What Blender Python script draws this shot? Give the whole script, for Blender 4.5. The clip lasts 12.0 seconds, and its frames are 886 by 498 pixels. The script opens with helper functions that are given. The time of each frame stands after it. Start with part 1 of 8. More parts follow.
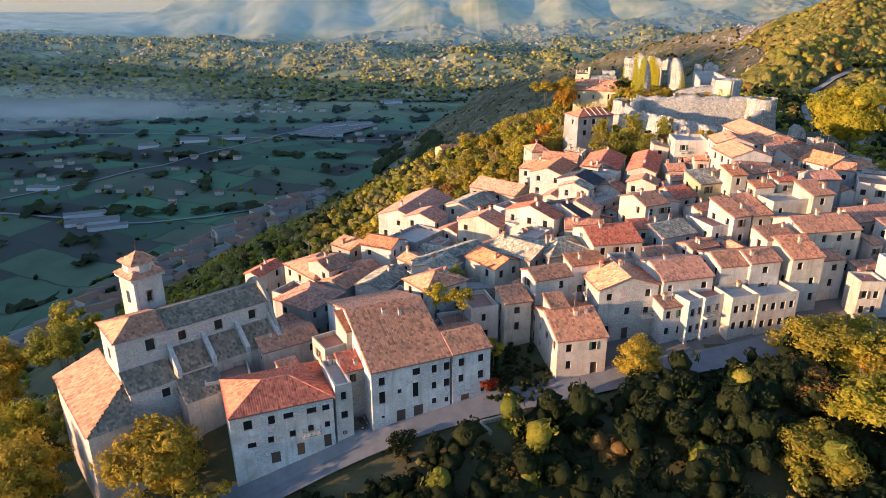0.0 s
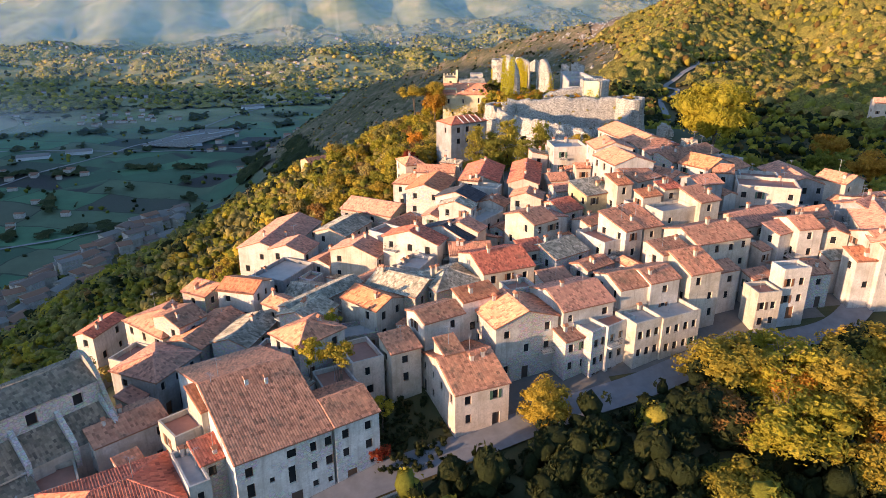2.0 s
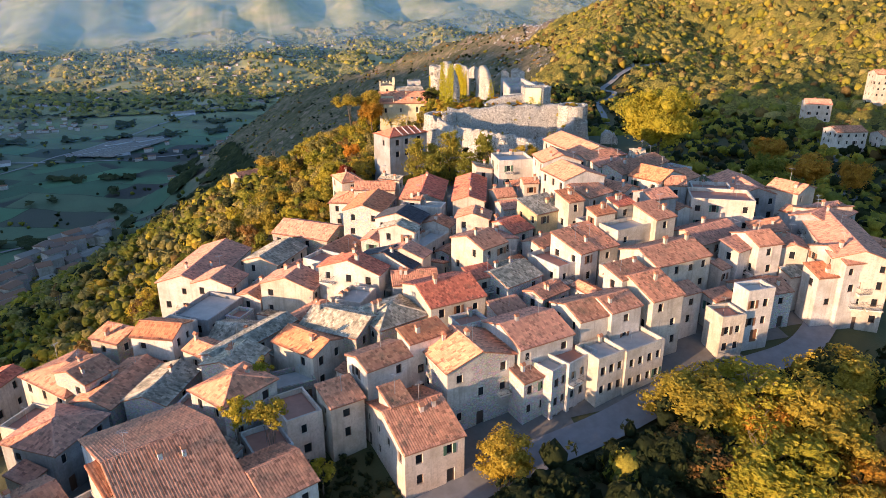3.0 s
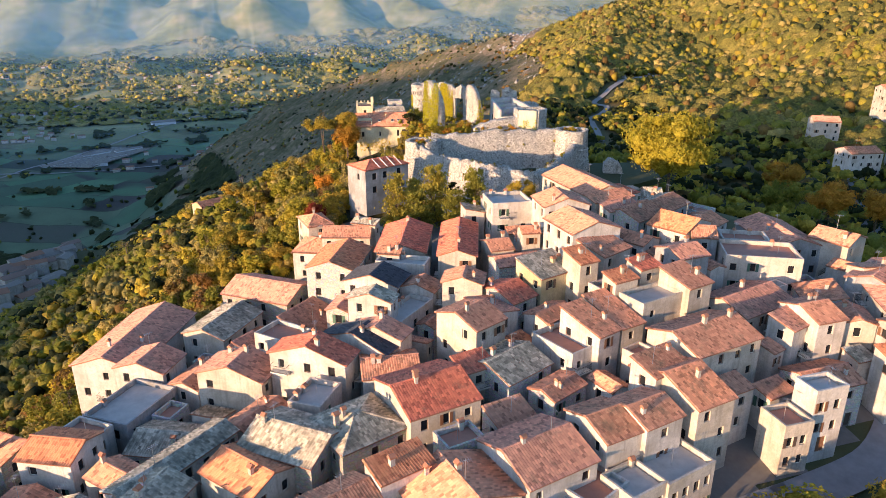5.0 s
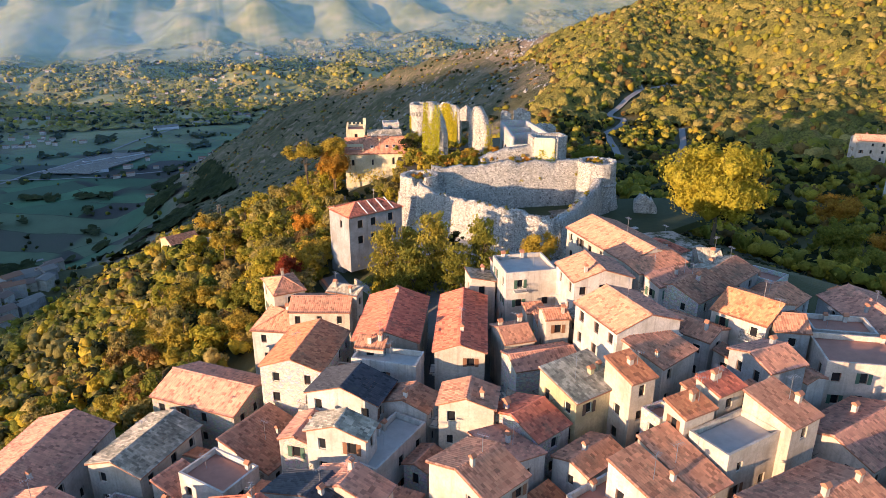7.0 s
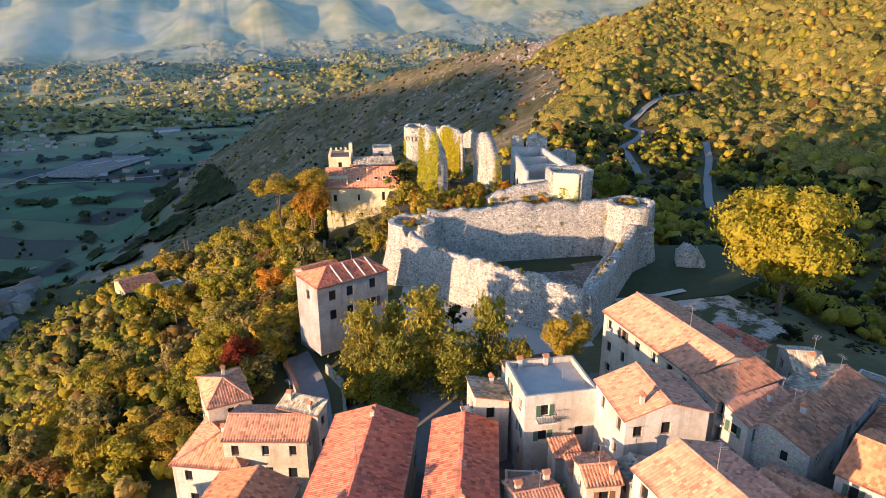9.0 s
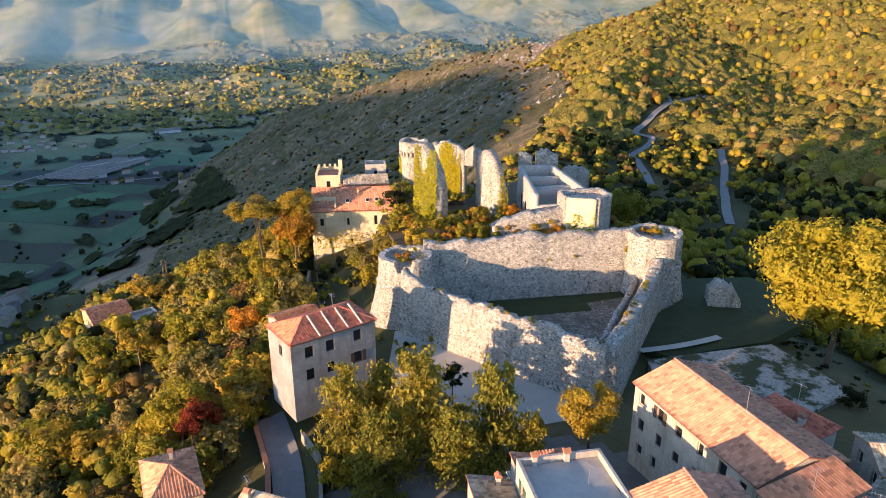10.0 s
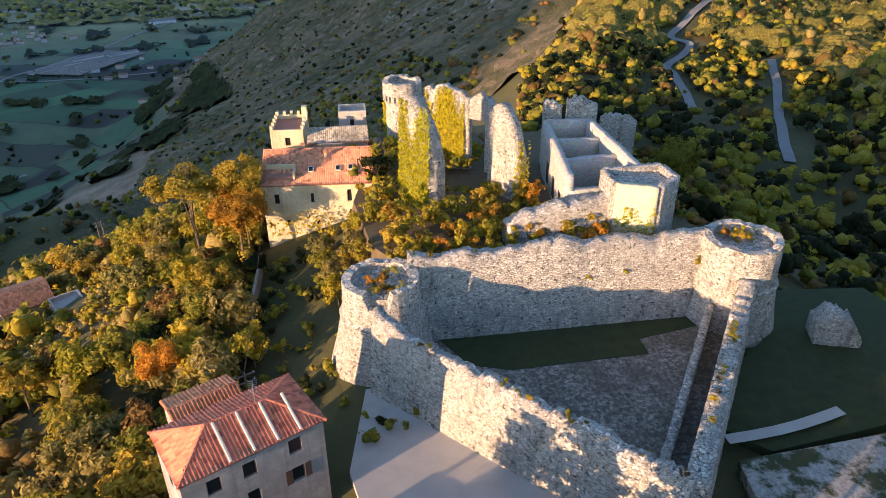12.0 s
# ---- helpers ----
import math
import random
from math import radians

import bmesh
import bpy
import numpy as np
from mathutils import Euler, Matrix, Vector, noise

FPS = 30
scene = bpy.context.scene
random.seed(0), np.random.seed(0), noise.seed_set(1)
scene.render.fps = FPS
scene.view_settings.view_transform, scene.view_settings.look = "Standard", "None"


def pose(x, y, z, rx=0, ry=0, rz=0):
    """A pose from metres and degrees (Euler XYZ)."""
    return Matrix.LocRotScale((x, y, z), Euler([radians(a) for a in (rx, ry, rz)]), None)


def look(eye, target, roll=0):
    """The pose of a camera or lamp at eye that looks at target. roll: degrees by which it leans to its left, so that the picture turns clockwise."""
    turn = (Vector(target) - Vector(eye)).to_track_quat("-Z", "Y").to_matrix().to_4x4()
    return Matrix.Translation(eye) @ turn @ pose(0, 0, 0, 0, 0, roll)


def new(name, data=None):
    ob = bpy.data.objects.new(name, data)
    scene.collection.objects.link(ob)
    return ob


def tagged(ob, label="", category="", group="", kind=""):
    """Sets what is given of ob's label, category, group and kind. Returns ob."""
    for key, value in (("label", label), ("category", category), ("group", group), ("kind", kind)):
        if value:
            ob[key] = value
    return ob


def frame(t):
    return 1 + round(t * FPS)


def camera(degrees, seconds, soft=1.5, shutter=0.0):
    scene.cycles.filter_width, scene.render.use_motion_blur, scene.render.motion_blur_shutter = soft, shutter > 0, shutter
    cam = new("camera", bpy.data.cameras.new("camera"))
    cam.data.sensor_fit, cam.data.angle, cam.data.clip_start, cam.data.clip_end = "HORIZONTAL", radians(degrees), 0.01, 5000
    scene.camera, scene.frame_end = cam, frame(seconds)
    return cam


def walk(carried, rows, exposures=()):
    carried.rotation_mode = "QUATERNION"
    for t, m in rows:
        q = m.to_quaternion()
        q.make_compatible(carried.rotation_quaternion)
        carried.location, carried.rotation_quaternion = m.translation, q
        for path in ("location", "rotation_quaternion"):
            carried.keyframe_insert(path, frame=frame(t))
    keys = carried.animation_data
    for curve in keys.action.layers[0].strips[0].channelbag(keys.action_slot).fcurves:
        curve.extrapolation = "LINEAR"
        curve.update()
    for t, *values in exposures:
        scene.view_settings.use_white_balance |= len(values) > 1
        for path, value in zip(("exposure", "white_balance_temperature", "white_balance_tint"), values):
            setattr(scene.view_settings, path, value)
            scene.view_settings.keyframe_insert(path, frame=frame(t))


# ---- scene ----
cam = camera(64.6, 12.0, soft=0.5)
METRES, EYE, TILT, LEAN, TURN = 165.0, 100.0, -21.5, 0.0, 0.0
ROWS = [
    (0.0, 0.0, 0.0, 0.0, -0.0, 0.0, -0.0),
    (0.5, -0.0007, 0.0171, 0.0066, -2.84, -0.09, 1.18),
    (1.0, -0.0001, 0.0369, 0.0143, -5.22, -0.18, 2.15),
    (1.5, 0.0018, 0.0602, 0.0234, -7.68, -0.27, 3.14),
    (2.0, 0.0056, 0.087, 0.0337, -10.13, -0.36, 4.1),
    (2.5, 0.0111, 0.1154, 0.0459, -12.52, -0.47, 5.04),
    (3.0, 0.0182, 0.1449, 0.0588, -14.92, -0.61, 5.94),
    (5.0, 0.0614, 0.2757, 0.1136, -16.09, -0.19, 6.23),
    (5.5, 0.0746, 0.3109, 0.1281, -15.97, -0.08, 6.18),
    (6.0, 0.0902, 0.3527, 0.1454, -15.82, 0.0, 6.15),
    (6.5, 0.1043, 0.3905, 0.1606, -15.71, 0.05, 6.1),
    (7.0, 0.1207, 0.4351, 0.179, -15.61, 0.1, 6.06),
    (9.0, 0.1815, 0.5995, 0.2449, -15.19, 0.18, 5.92),
    (9.5, 0.196, 0.6398, 0.2609, -15.09, 0.18, 5.91),
    (10.0, 0.2133, 0.687, 0.2796, -14.97, 0.18, 5.88),
    (10.5, 0.2291, 0.7306, 0.2964, -14.9, 0.18, 5.86),
    (11.0, 0.2481, 0.7829, 0.3176, -14.76, -0.92, 5.87),
    (11.5, 0.2655, 0.8303, 0.3366, -14.5, -4.12, 5.84),
    (12.0, 0.2855, 0.8849, 0.3582, -14.22, -8.45, 5.84),
]
walk(cam, [(t, pose(0, 0, EYE, TILT, LEAN, TURN) @ pose(METRES * x, METRES * y, METRES * z, 90 + pitch, roll, yaw)) for t, x, y, z, yaw, pitch, roll in ROWS], exposures=((0.0, 1.78, 6900, 21), (7.0, 1.78, 6700, 20), (12.0, 1.82, 7150, 22)))

# ---- light ----
SUN_TO = Vector((-0.915, -0.40, 0.112)).normalized()
world = bpy.data.worlds.new("sky")
scene.world = world
world.use_nodes = True
wn = world.node_tree.nodes
sky = wn.new("ShaderNodeTexSky")
sky.sky_type = "NISHITA"
sky.sun_disc = False
sky.sun_elevation = math.asin(SUN_TO.z)
sky.sun_rotation = math.atan2(SUN_TO.x, SUN_TO.y)
sky.air_density, sky.dust_density, sky.ozone_density = 1.0, 0.5, 3.0
wn["Background"].inputs["Strength"].default_value = 0.15
world.node_tree.links.new(sky.outputs[0], wn["Background"].inputs["Color"])
sun = new("sun", bpy.data.lights.new("sun", "SUN"))
sun.data.energy, sun.data.angle, sun.data.color = 3.0, radians(0.6), (1.0, 0.69, 0.42)
sun.matrix_world = look(SUN_TO * 100, (0, 0, 0))

# ---- materials ----
def rgb(c):
    return (c[0], c[1], c[2], 1.0)


def material(name):
    m = bpy.data.materials.new(name)
    m.use_nodes = True
    nt = m.node_tree
    return m, nt, nt.nodes["Principled BSDF"]


def node(nt, kind, **inputs):
    n = nt.nodes.new(kind)
    for key, value in inputs.items():
        n.inputs[key.replace("_", " ")].default_value = value
    return n


def ramp(nt, fac, stops):
    n = nt.nodes.new("ShaderNodeValToRGB")
    while len(n.color_ramp.elements) < len(stops):
        n.color_ramp.elements.new(0.5)
    for e, (p, c) in zip(n.color_ramp.elements, stops):
        e.position, e.color = p, rgb(c)
    nt.links.new(fac, n.inputs["Fac"])
    return n.outputs["Color"]


def mix(nt, fac, a, b, mode="MIX"):
    n = nt.nodes.new("ShaderNodeMix")
    n.data_type, n.blend_type = "RGBA", mode
    for sock, value in ((n.inputs[0], fac), (n.inputs[6], a), (n.inputs[7], b)):
        if isinstance(value, (int, float)):
            sock.default_value = value
        elif isinstance(value, tuple):
            sock.default_value = rgb(value)
        else:
            nt.links.new(value, sock)
    return n.outputs[2]


def noise_tex(nt, scale, detail=4.0, rough=0.6, vec=None):
    n = node(nt, "ShaderNodeTexNoise", Scale=scale, Detail=detail, Roughness=rough)
    if vec is None:
        vec = nt.nodes.new("ShaderNodeTexCoord").outputs["Object"]
    nt.links.new(vec, n.inputs["Vector"])
    return n.outputs["Fac"]


def world_pos(nt):
    return nt.nodes.new("ShaderNodeNewGeometry").outputs["Position"]


def bump(nt, bsdf, height, strength, distance):
    b = node(nt, "ShaderNodeBump", Strength=strength, Distance=distance)
    nt.links.new(height, b.inputs["Height"])
    nt.links.new(b.outputs["Normal"], bsdf.inputs["Normal"])


def plaster(name, color, dirt=0.5, stone=0.0):
    """Old lime plaster: patches, streaks and stained areas, some of it fallen off the stones."""
    m, nt, b = material(name)
    pos = world_pos(nt)
    big = noise_tex(nt, 0.35, 5, 0.65, pos)
    fine = noise_tex(nt, 3.5, 6, 0.7, pos)
    dark = tuple(c * (1 - 0.55 * dirt) * w for c, w in zip(color, (1.0, 0.96, 0.88)))
    col = mix(nt, ramp(nt, big, [(0.40, (0, 0, 0)), (0.66, (1, 1, 1))]), color, dark)
    col = mix(nt, ramp(nt, fine, [(0.46, (0, 0, 0)), (0.70, (0.75, 0.75, 0.75))]), col, tuple(c * 0.6 for c in color))
    stretch = nt.nodes.new("ShaderNodeMapping")
    stretch.inputs["Scale"].default_value = (1.6, 1.6, 0.12)
    nt.links.new(pos, stretch.inputs["Vector"])
    streak = noise_tex(nt, 1.0, 3, 0.6, stretch.outputs[0])
    col = mix(nt, ramp(nt, streak, [(0.52, (0, 0, 0)), (0.70, (0.6 * dirt, 0.6 * dirt, 0.6 * dirt))]), col, (0.17, 0.15, 0.13))
    height = fine
    if stone:
        v = node(nt, "ShaderNodeTexVoronoi", Scale=2.6)
        squash = nt.nodes.new("ShaderNodeMapping")
        squash.inputs["Scale"].default_value = (1, 1, 1.6)
        nt.links.new(pos, squash.inputs["Vector"])
        nt.links.new(squash.outputs[0], v.inputs["Vector"])
        d = node(nt, "ShaderNodeTexVoronoi", Scale=2.6)
        d.feature = "DISTANCE_TO_EDGE"
        nt.links.new(squash.outputs[0], d.inputs["Vector"])
        cell = mix(nt, 0.5, v.outputs["Color"], (0.5, 0.5, 0.5))
        stones = mix(nt, 0.5, mix(nt, 1.0, tuple(c * 1.25 for c in color), cell, "MULTIPLY"), color)
        joint = ramp(nt, d.outputs["Distance"], [(0.0, (0, 0, 0)), (0.10, (1, 1, 1))])
        stones = mix(nt, joint, tuple(c * 0.45 for c in color), stones)
        where = ramp(nt, noise_tex(nt, 0.22, 4, 0.6, pos), [(0.62 - 0.4 * stone, (0, 0, 0)), (0.68 - 0.4 * stone, (1, 1, 1))])
        col = mix(nt, where, col, stones)
        height = mix(nt, where, fine, joint)
    nt.links.new(col, b.inputs["Base Color"])
    b.inputs["Roughness"].default_value = 0.92
    bump(nt, b, height, 0.5, 0.05)
    return m


def tiles(name, c1, c2, dirt, moss=(0.10, 0.10, 0.07)):
    """Barrel tiles, one colour a tile, with lichen and soot in patches."""
    m, nt, b = material(name)
    uv = nt.nodes.new("ShaderNodeUVMap").outputs["UV"]
    fl = nt.nodes.new("ShaderNodeVectorMath")
    fl.operation = "FLOOR"
    nt.links.new(uv, fl.inputs[0])
    wnz = nt.nodes.new("ShaderNodeTexWhiteNoise")
    wnz.noise_dimensions = "2D"
    nt.links.new(fl.outputs[0], wnz.inputs["Vector"])
    pos = world_pos(nt)
    col = ramp(nt, wnz.outputs["Value"], [(0.0, tuple(0.60 * c for c in c1)), (0.22, c1), (0.75, c2), (1.0, tuple(min(1, 1.18 * c) for c in c2))])
    patch = noise_tex(nt, 0.5, 5, 0.7, pos)
    col = mix(nt, ramp(nt, patch, [(0.62 - 0.3 * dirt, (0, 0, 0)), (0.82 - 0.2 * dirt, (0.85, 0.85, 0.85))]), col, moss)
    spots = noise_tex(nt, 5.0, 4, 0.7, pos)
    col = mix(nt, ramp(nt, spots, [(0.60, (0, 0, 0)), (0.76, (0.5 * dirt, 0.5 * dirt, 0.5 * dirt))]), col, tuple(0.5 * c + 0.03 for c in c1))
    nt.links.new(col, b.inputs["Base Color"])
    b.inputs["Roughness"].default_value = 0.85
    bump(nt, b, spots, 0.3, 0.02)
    return m


def plain(name, color, rough=0.7, metal=0.0, var=0.25, scale=2.0):
    m, nt, b = material(name)
    f = noise_tex(nt, scale, 4, 0.6, world_pos(nt))
    nt.links.new(mix(nt, f, tuple(c * (1 - var) for c in color), tuple(min(1, c * (1 + var)) for c in color)), b.inputs["Base Color"])
    b.inputs["Roughness"].default_value, b.inputs["Metallic"].default_value = rough, metal
    return m


def foliage(name, c1, c2, c3):
    """Leaves: each spray its own shade, mottled within a bush, light passing through."""
    m, nt, b = material(name)
    g = nt.nodes.new("ShaderNodeNewGeometry")
    oi = nt.nodes.new("ShaderNodeObjectInfo")
    pos = g.outputs["Position"]
    col = ramp(nt, g.outputs["Random Per Island"], [(0.0, c1), (0.5, c2), (1.0, c3)])
    fine = noise_tex(nt, 1.7, 4, 0.75, pos)
    col = mix(nt, ramp(nt, fine, [(0.38, (0.5, 0.5, 0.5)), (0.58, (0, 0, 0))]), col, tuple(0.5 * c for c in c1))
    shift = ramp(nt, oi.outputs["Random"], [(0.0, (0.72, 0.78, 0.7)), (1.0, (1.2, 1.1, 1.0))])
    col = mix(nt, 1.0, col, shift, "MULTIPLY")
    nt.links.new(col, b.inputs["Base Color"])
    b.inputs["Roughness"].default_value = 0.75
    b.inputs["Specular IOR Level"].default_value = 0.2
    bump(nt, b, fine, 0.9, 0.5)
    t = nt.nodes.new("ShaderNodeBsdfTranslucent")
    nt.links.new(col, t.inputs["Color"])
    mx = nt.nodes.new("ShaderNodeMixShader")
    mx.inputs[0].default_value = 0.40
    nt.links.new(b.outputs[0], mx.inputs[1])
    nt.links.new(t.outputs[0], mx.inputs[2])
    nt.links.new(mx.outputs[0], nt.nodes["Material Output"].inputs["Surface"])
    return m


WALL = {
    "white": plaster("white_plaster", (0.60, 0.56, 0.515), 0.6),
    "cream": plaster("cream_plaster", (0.58, 0.515, 0.43), 0.6),
    "yellow": plaster("yellow_plaster", (0.57, 0.49, 0.30), 0.5),
    "pink": plaster("pink_plaster", (0.64, 0.53, 0.45), 0.5),
    "grey": plaster("grey_plaster", (0.37, 0.37, 0.37), 0.7),
    "old": plaster("old_plaster", (0.58, 0.535, 0.48), 0.7, 0.55),
    "stone": plaster("rubble_stone", (0.46, 0.42, 0.35), 0.7, 1.0),
    "pale": plaster("pale_stone", (0.64, 0.61, 0.56), 0.6, 0.8),
    "worn": plaster("worn_pale_plaster", (0.66, 0.665, 0.65), 0.65, 0.28),
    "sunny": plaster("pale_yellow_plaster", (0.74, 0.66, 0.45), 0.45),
    "orange": plaster("orange_plaster", (0.55, 0.20, 0.09), 0.4),
}
ROOF = {
    "red": tiles("red_tiles", (0.591, 0.155, 0.094), (0.707, 0.216, 0.127), 0.25),
    "orange": tiles("orange_tiles", (0.570, 0.200, 0.098), (0.650, 0.262, 0.130), 0.15),
    "terra": tiles("terracotta_tiles", (0.607, 0.253, 0.148), (0.726, 0.327, 0.195), 0.3),
    "tan": tiles("tan_tiles", (0.515, 0.232, 0.148), (0.595, 0.288, 0.184), 0.3),
    "brown": tiles("brown_tiles", (0.431, 0.192, 0.121), (0.548, 0.265, 0.164), 0.45),
    "plum": tiles("plum_tiles", (0.567, 0.258, 0.181), (0.678, 0.327, 0.221), 0.25),
    "grey": tiles("old_grey_tiles", (0.381, 0.330, 0.254), (0.610, 0.532, 0.420), 0.75, (0.123, 0.123, 0.095)),
    "dusk": tiles("sooty_brown_tiles", (0.212, 0.167, 0.131), (0.323, 0.255, 0.192), 0.6),
    "slate": tiles("dark_sheet", (0.050, 0.055, 0.070), (0.070, 0.075, 0.090), 0.1),
}
GLASS, gnt, gb = material("window_glass")
gb.inputs["Base Color"].default_value = (0.02, 0.022, 0.025, 1)
gb.inputs["Roughness"].default_value = 0.12
FRAME = plain("brown_wood", (0.16, 0.085, 0.05), 0.6)
SHUTTER = [plain("brown_shutter", (0.20, 0.095, 0.05), 0.6), plain("green_shutter", (0.06, 0.13, 0.09), 0.6), plain("dark_shutter", (0.09, 0.06, 0.045), 0.6)]
SURROUND = plain("stone_surround", (0.62, 0.58, 0.50), 0.85)
METAL = plain("galvanised_metal", (0.45, 0.46, 0.47), 0.4, 0.8)
IRON = plain("dark_iron", (0.06, 0.055, 0.05), 0.55, 0.6)
TERRACE = plain("terrace_screed", (0.42, 0.40, 0.37), 0.85, 0, 0.3, 0.8)
TERRACE_RED = plain("terrace_red_tiles", (0.42, 0.19, 0.13), 0.8, 0, 0.3, 0.8)
BARK = plain("bark", (0.13, 0.095, 0.065), 0.9, 0, 0.5, 3.0)
ASPHALT = plain("asphalt", (0.20, 0.20, 0.205), 0.88, 0, 0.35, 0.7)
PAVING = plain("pale_paving", (0.46, 0.44, 0.40), 0.85, 0, 0.2, 0.5)
COBBLE = plain("worn_stone_paving", (0.15, 0.14, 0.125), 0.9, 0, 0.35, 0.9)
LAWN = plain("lawn", (0.032, 0.047, 0.013), 0.95, 0, 0.5, 0.8)
GRAVEL, vnt, vb = material("gravel")
vpos = world_pos(vnt)
vcol = ramp(vnt, noise_tex(vnt, 2.2, 6, 0.8, vpos), [(0.38, (0.07, 0.062, 0.05)), (0.50, (0.20, 0.18, 0.15)), (0.62, (0.46, 0.43, 0.38))])
vcol = mix(vnt, ramp(vnt, noise_tex(vnt, 0.3, 5, 0.65, vpos), [(0.42, (0, 0, 0)), (0.62, (0.7, 0.7, 0.7))]), vcol, (0.10, 0.09, 0.065))
vnt.links.new(vcol, vb.inputs["Base Color"])
vb.inputs["Roughness"].default_value = 0.95
YARD, ynt, yb = material("worn_gravel")
ypos = world_pos(ynt)
ycol = ramp(ynt, noise_tex(ynt, 2.5, 5, 0.7, ypos), [(0.35, (0.26, 0.24, 0.21)), (0.65, (0.50, 0.47, 0.42))])
ycol = mix(ynt, ramp(ynt, noise_tex(ynt, 0.22, 6, 0.7, ypos), [(0.46, (0, 0, 0)), (0.54, (1, 1, 1))]), ycol, (0.05, 0.062, 0.022))
ynt.links.new(ycol, yb.inputs["Base Color"])
yb.inputs["Roughness"].default_value = 0.95


def part(name, verts, faces, mat, parent=None, label="", uvs=None, smooth=False):
    """One mesh object from points and faces, under a thing."""
    me = bpy.data.meshes.new(name)
    if isinstance(faces, np.ndarray):
        verts = np.asarray(verts, np.float32)
        n, k = faces.shape
        me.vertices.add(len(verts))
        me.vertices.foreach_set("co", verts.ravel())
        me.loops.add(n * k)
        me.loops.foreach_set("vertex_index", faces.astype(np.int32).ravel())
        me.polygons.add(n)
        me.polygons.foreach_set("loop_start", np.arange(0, n * k, k, dtype=np.int32))
        me.update(calc_edges=True)
    else:
        me.from_pydata([tuple(v) for v in verts], [], [tuple(f) for f in faces])
    me.materials.append(mat)
    if uvs is not None:
        lay = me.uv_layers.new(name="UVMap")
        lay.data.foreach_set("uv", np.asarray(uvs, np.float32).ravel())
    if smooth:
        me.polygons.foreach_set("use_smooth", [True] * len(me.polygons))
    ob = new(name, me)
    if parent is not None:
        ob.parent = parent
    if label:
        tagged(ob, label)
    return ob


def empty(name, m, label, category, group=""):
    ob = new(name)
    ob.matrix_world = m
    ob.empty_display_size = 0.5
    return tagged(ob, label, category, group)


class Shape:
    """Points and faces gathered for one mesh."""

    def __init__(self):
        self.v, self.f = [], []

    def quad(self, a, b, c, d):
        n = len(self.v)
        self.v += [tuple(a), tuple(b), tuple(c), tuple(d)]
        self.f.append((n, n + 1, n + 2, n + 3))

    def tri(self, a, b, c):
        n = len(self.v)
        self.v += [tuple(a), tuple(b), tuple(c)]
        self.f.append((n, n + 1, n + 2))

    def box(self, x0, y0, z0, x1, y1, z1, m=None):
        p = [(x, y, z) for z in (z0, z1) for y in (y0, y1) for x in (x0, x1)]
        if m is not None:
            p = [tuple(m @ Vector(q)) for q in p]
        n = len(self.v)
        self.v += p
        self.f += [tuple(n + i for i in f) for f in ((0, 2, 3, 1), (4, 5, 7, 6), (0, 1, 5, 4), (2, 6, 7, 3), (0, 4, 6, 2), (1, 3, 7, 5))]

    def tube(self, a, b, r0, r1, sides=6):
        a, b = Vector(a), Vector(b)
        q = (b - a).to_track_quat("Z", "Y")
        n = len(self.v)
        for c, r in ((a, r0), (b, r1)):
            for i in range(sides):
                w = 2 * math.pi * i / sides
                self.v.append(tuple(c + q @ Vector((r * math.cos(w), r * math.sin(w), 0))))
        for i in range(sides):
            j = (i + 1) % sides
            self.f.append((n + i, n + j, n + sides + j, n + sides + i))
        self.f.append(tuple(n + sides + i for i in range(sides)))
        self.f.append(tuple(n + sides - 1 - i for i in range(sides)))

    def put(self, name, mat, parent=None, label="", smooth=False):
        return part(name, self.v, self.f, mat, parent, label, None, smooth)


# ---- the lie of the land ----
# stations along the hill: y, crest x, crest z, flat half-width, slope to the west, width of that slope, flat width to the east, slope to the east
STATIONS = np.array([
    (-60, 0, -30, 10, 0.20, 70, 40, 0.25), (30, 30, 18, 5, 0.14, 70, 50, 0.20), (62, 42, 37, 5, 0.07, 75, 40, 0.20),
    (80, 50, 44.5, 5, 0.045, 78, 45, 0.22), (97, 55, 47.5, 5, 0.055, 82, 45, 0.28), (115, 60, 50.5, 5, 0.11, 85, 42, 0.32),
    (140, 72, 54, 5, 0.16, 82, 40, 0.33), (165, 68, 55.5, 5, 0.24, 62, 40, 0.33), (190, 75, 53.2, 24, 0.28, 40, 30, 0.36),
    (222, 78, 53.6, 24, 0.32, 45, 25, 0.45), (250, 76, 56, 18, 0.36, 55, 22, 0.45),
    (304, 80, 47, 10, 0.33, 80, 20, 0.36)])
SADDLE = [(85, 262, 50), (115, 310, 37), (150, 370, 33), (190, 430, 36), (260, 520, 52), (413, 701, 88)]
MOUNTAIN = [(1500, 100, 360), (900, 400, 222), (640, 600, 140), (413, 701, 88)]
SHOULDER = [(-240, 190, -62), (-190, 285, -58), (-152, 400, -60), (-112, 520, -64), (-70, 545, -64)]
SPUR = [(413, 701, 88), (400, 825, 57), (330, 1016, 22), (217, 1198, -37), (96, 1363, -101), (30, 1500, -200)]


def village(x, y):
    s = [np.interp(y, STATIONS[:, 0], STATIONS[:, i]) for i in range(8)]
    d = s[1] - x
    west = np.clip(d - s[3], 0, None)
    east = np.clip(-d - s[6], 0, None)
    z = s[2] - np.minimum(west, s[5]) * s[4] - np.clip(west - s[5], 0, None) * 0.50 - east * s[7]
    past = np.clip(y - 304, 0, None)
    return z - past * 0.5


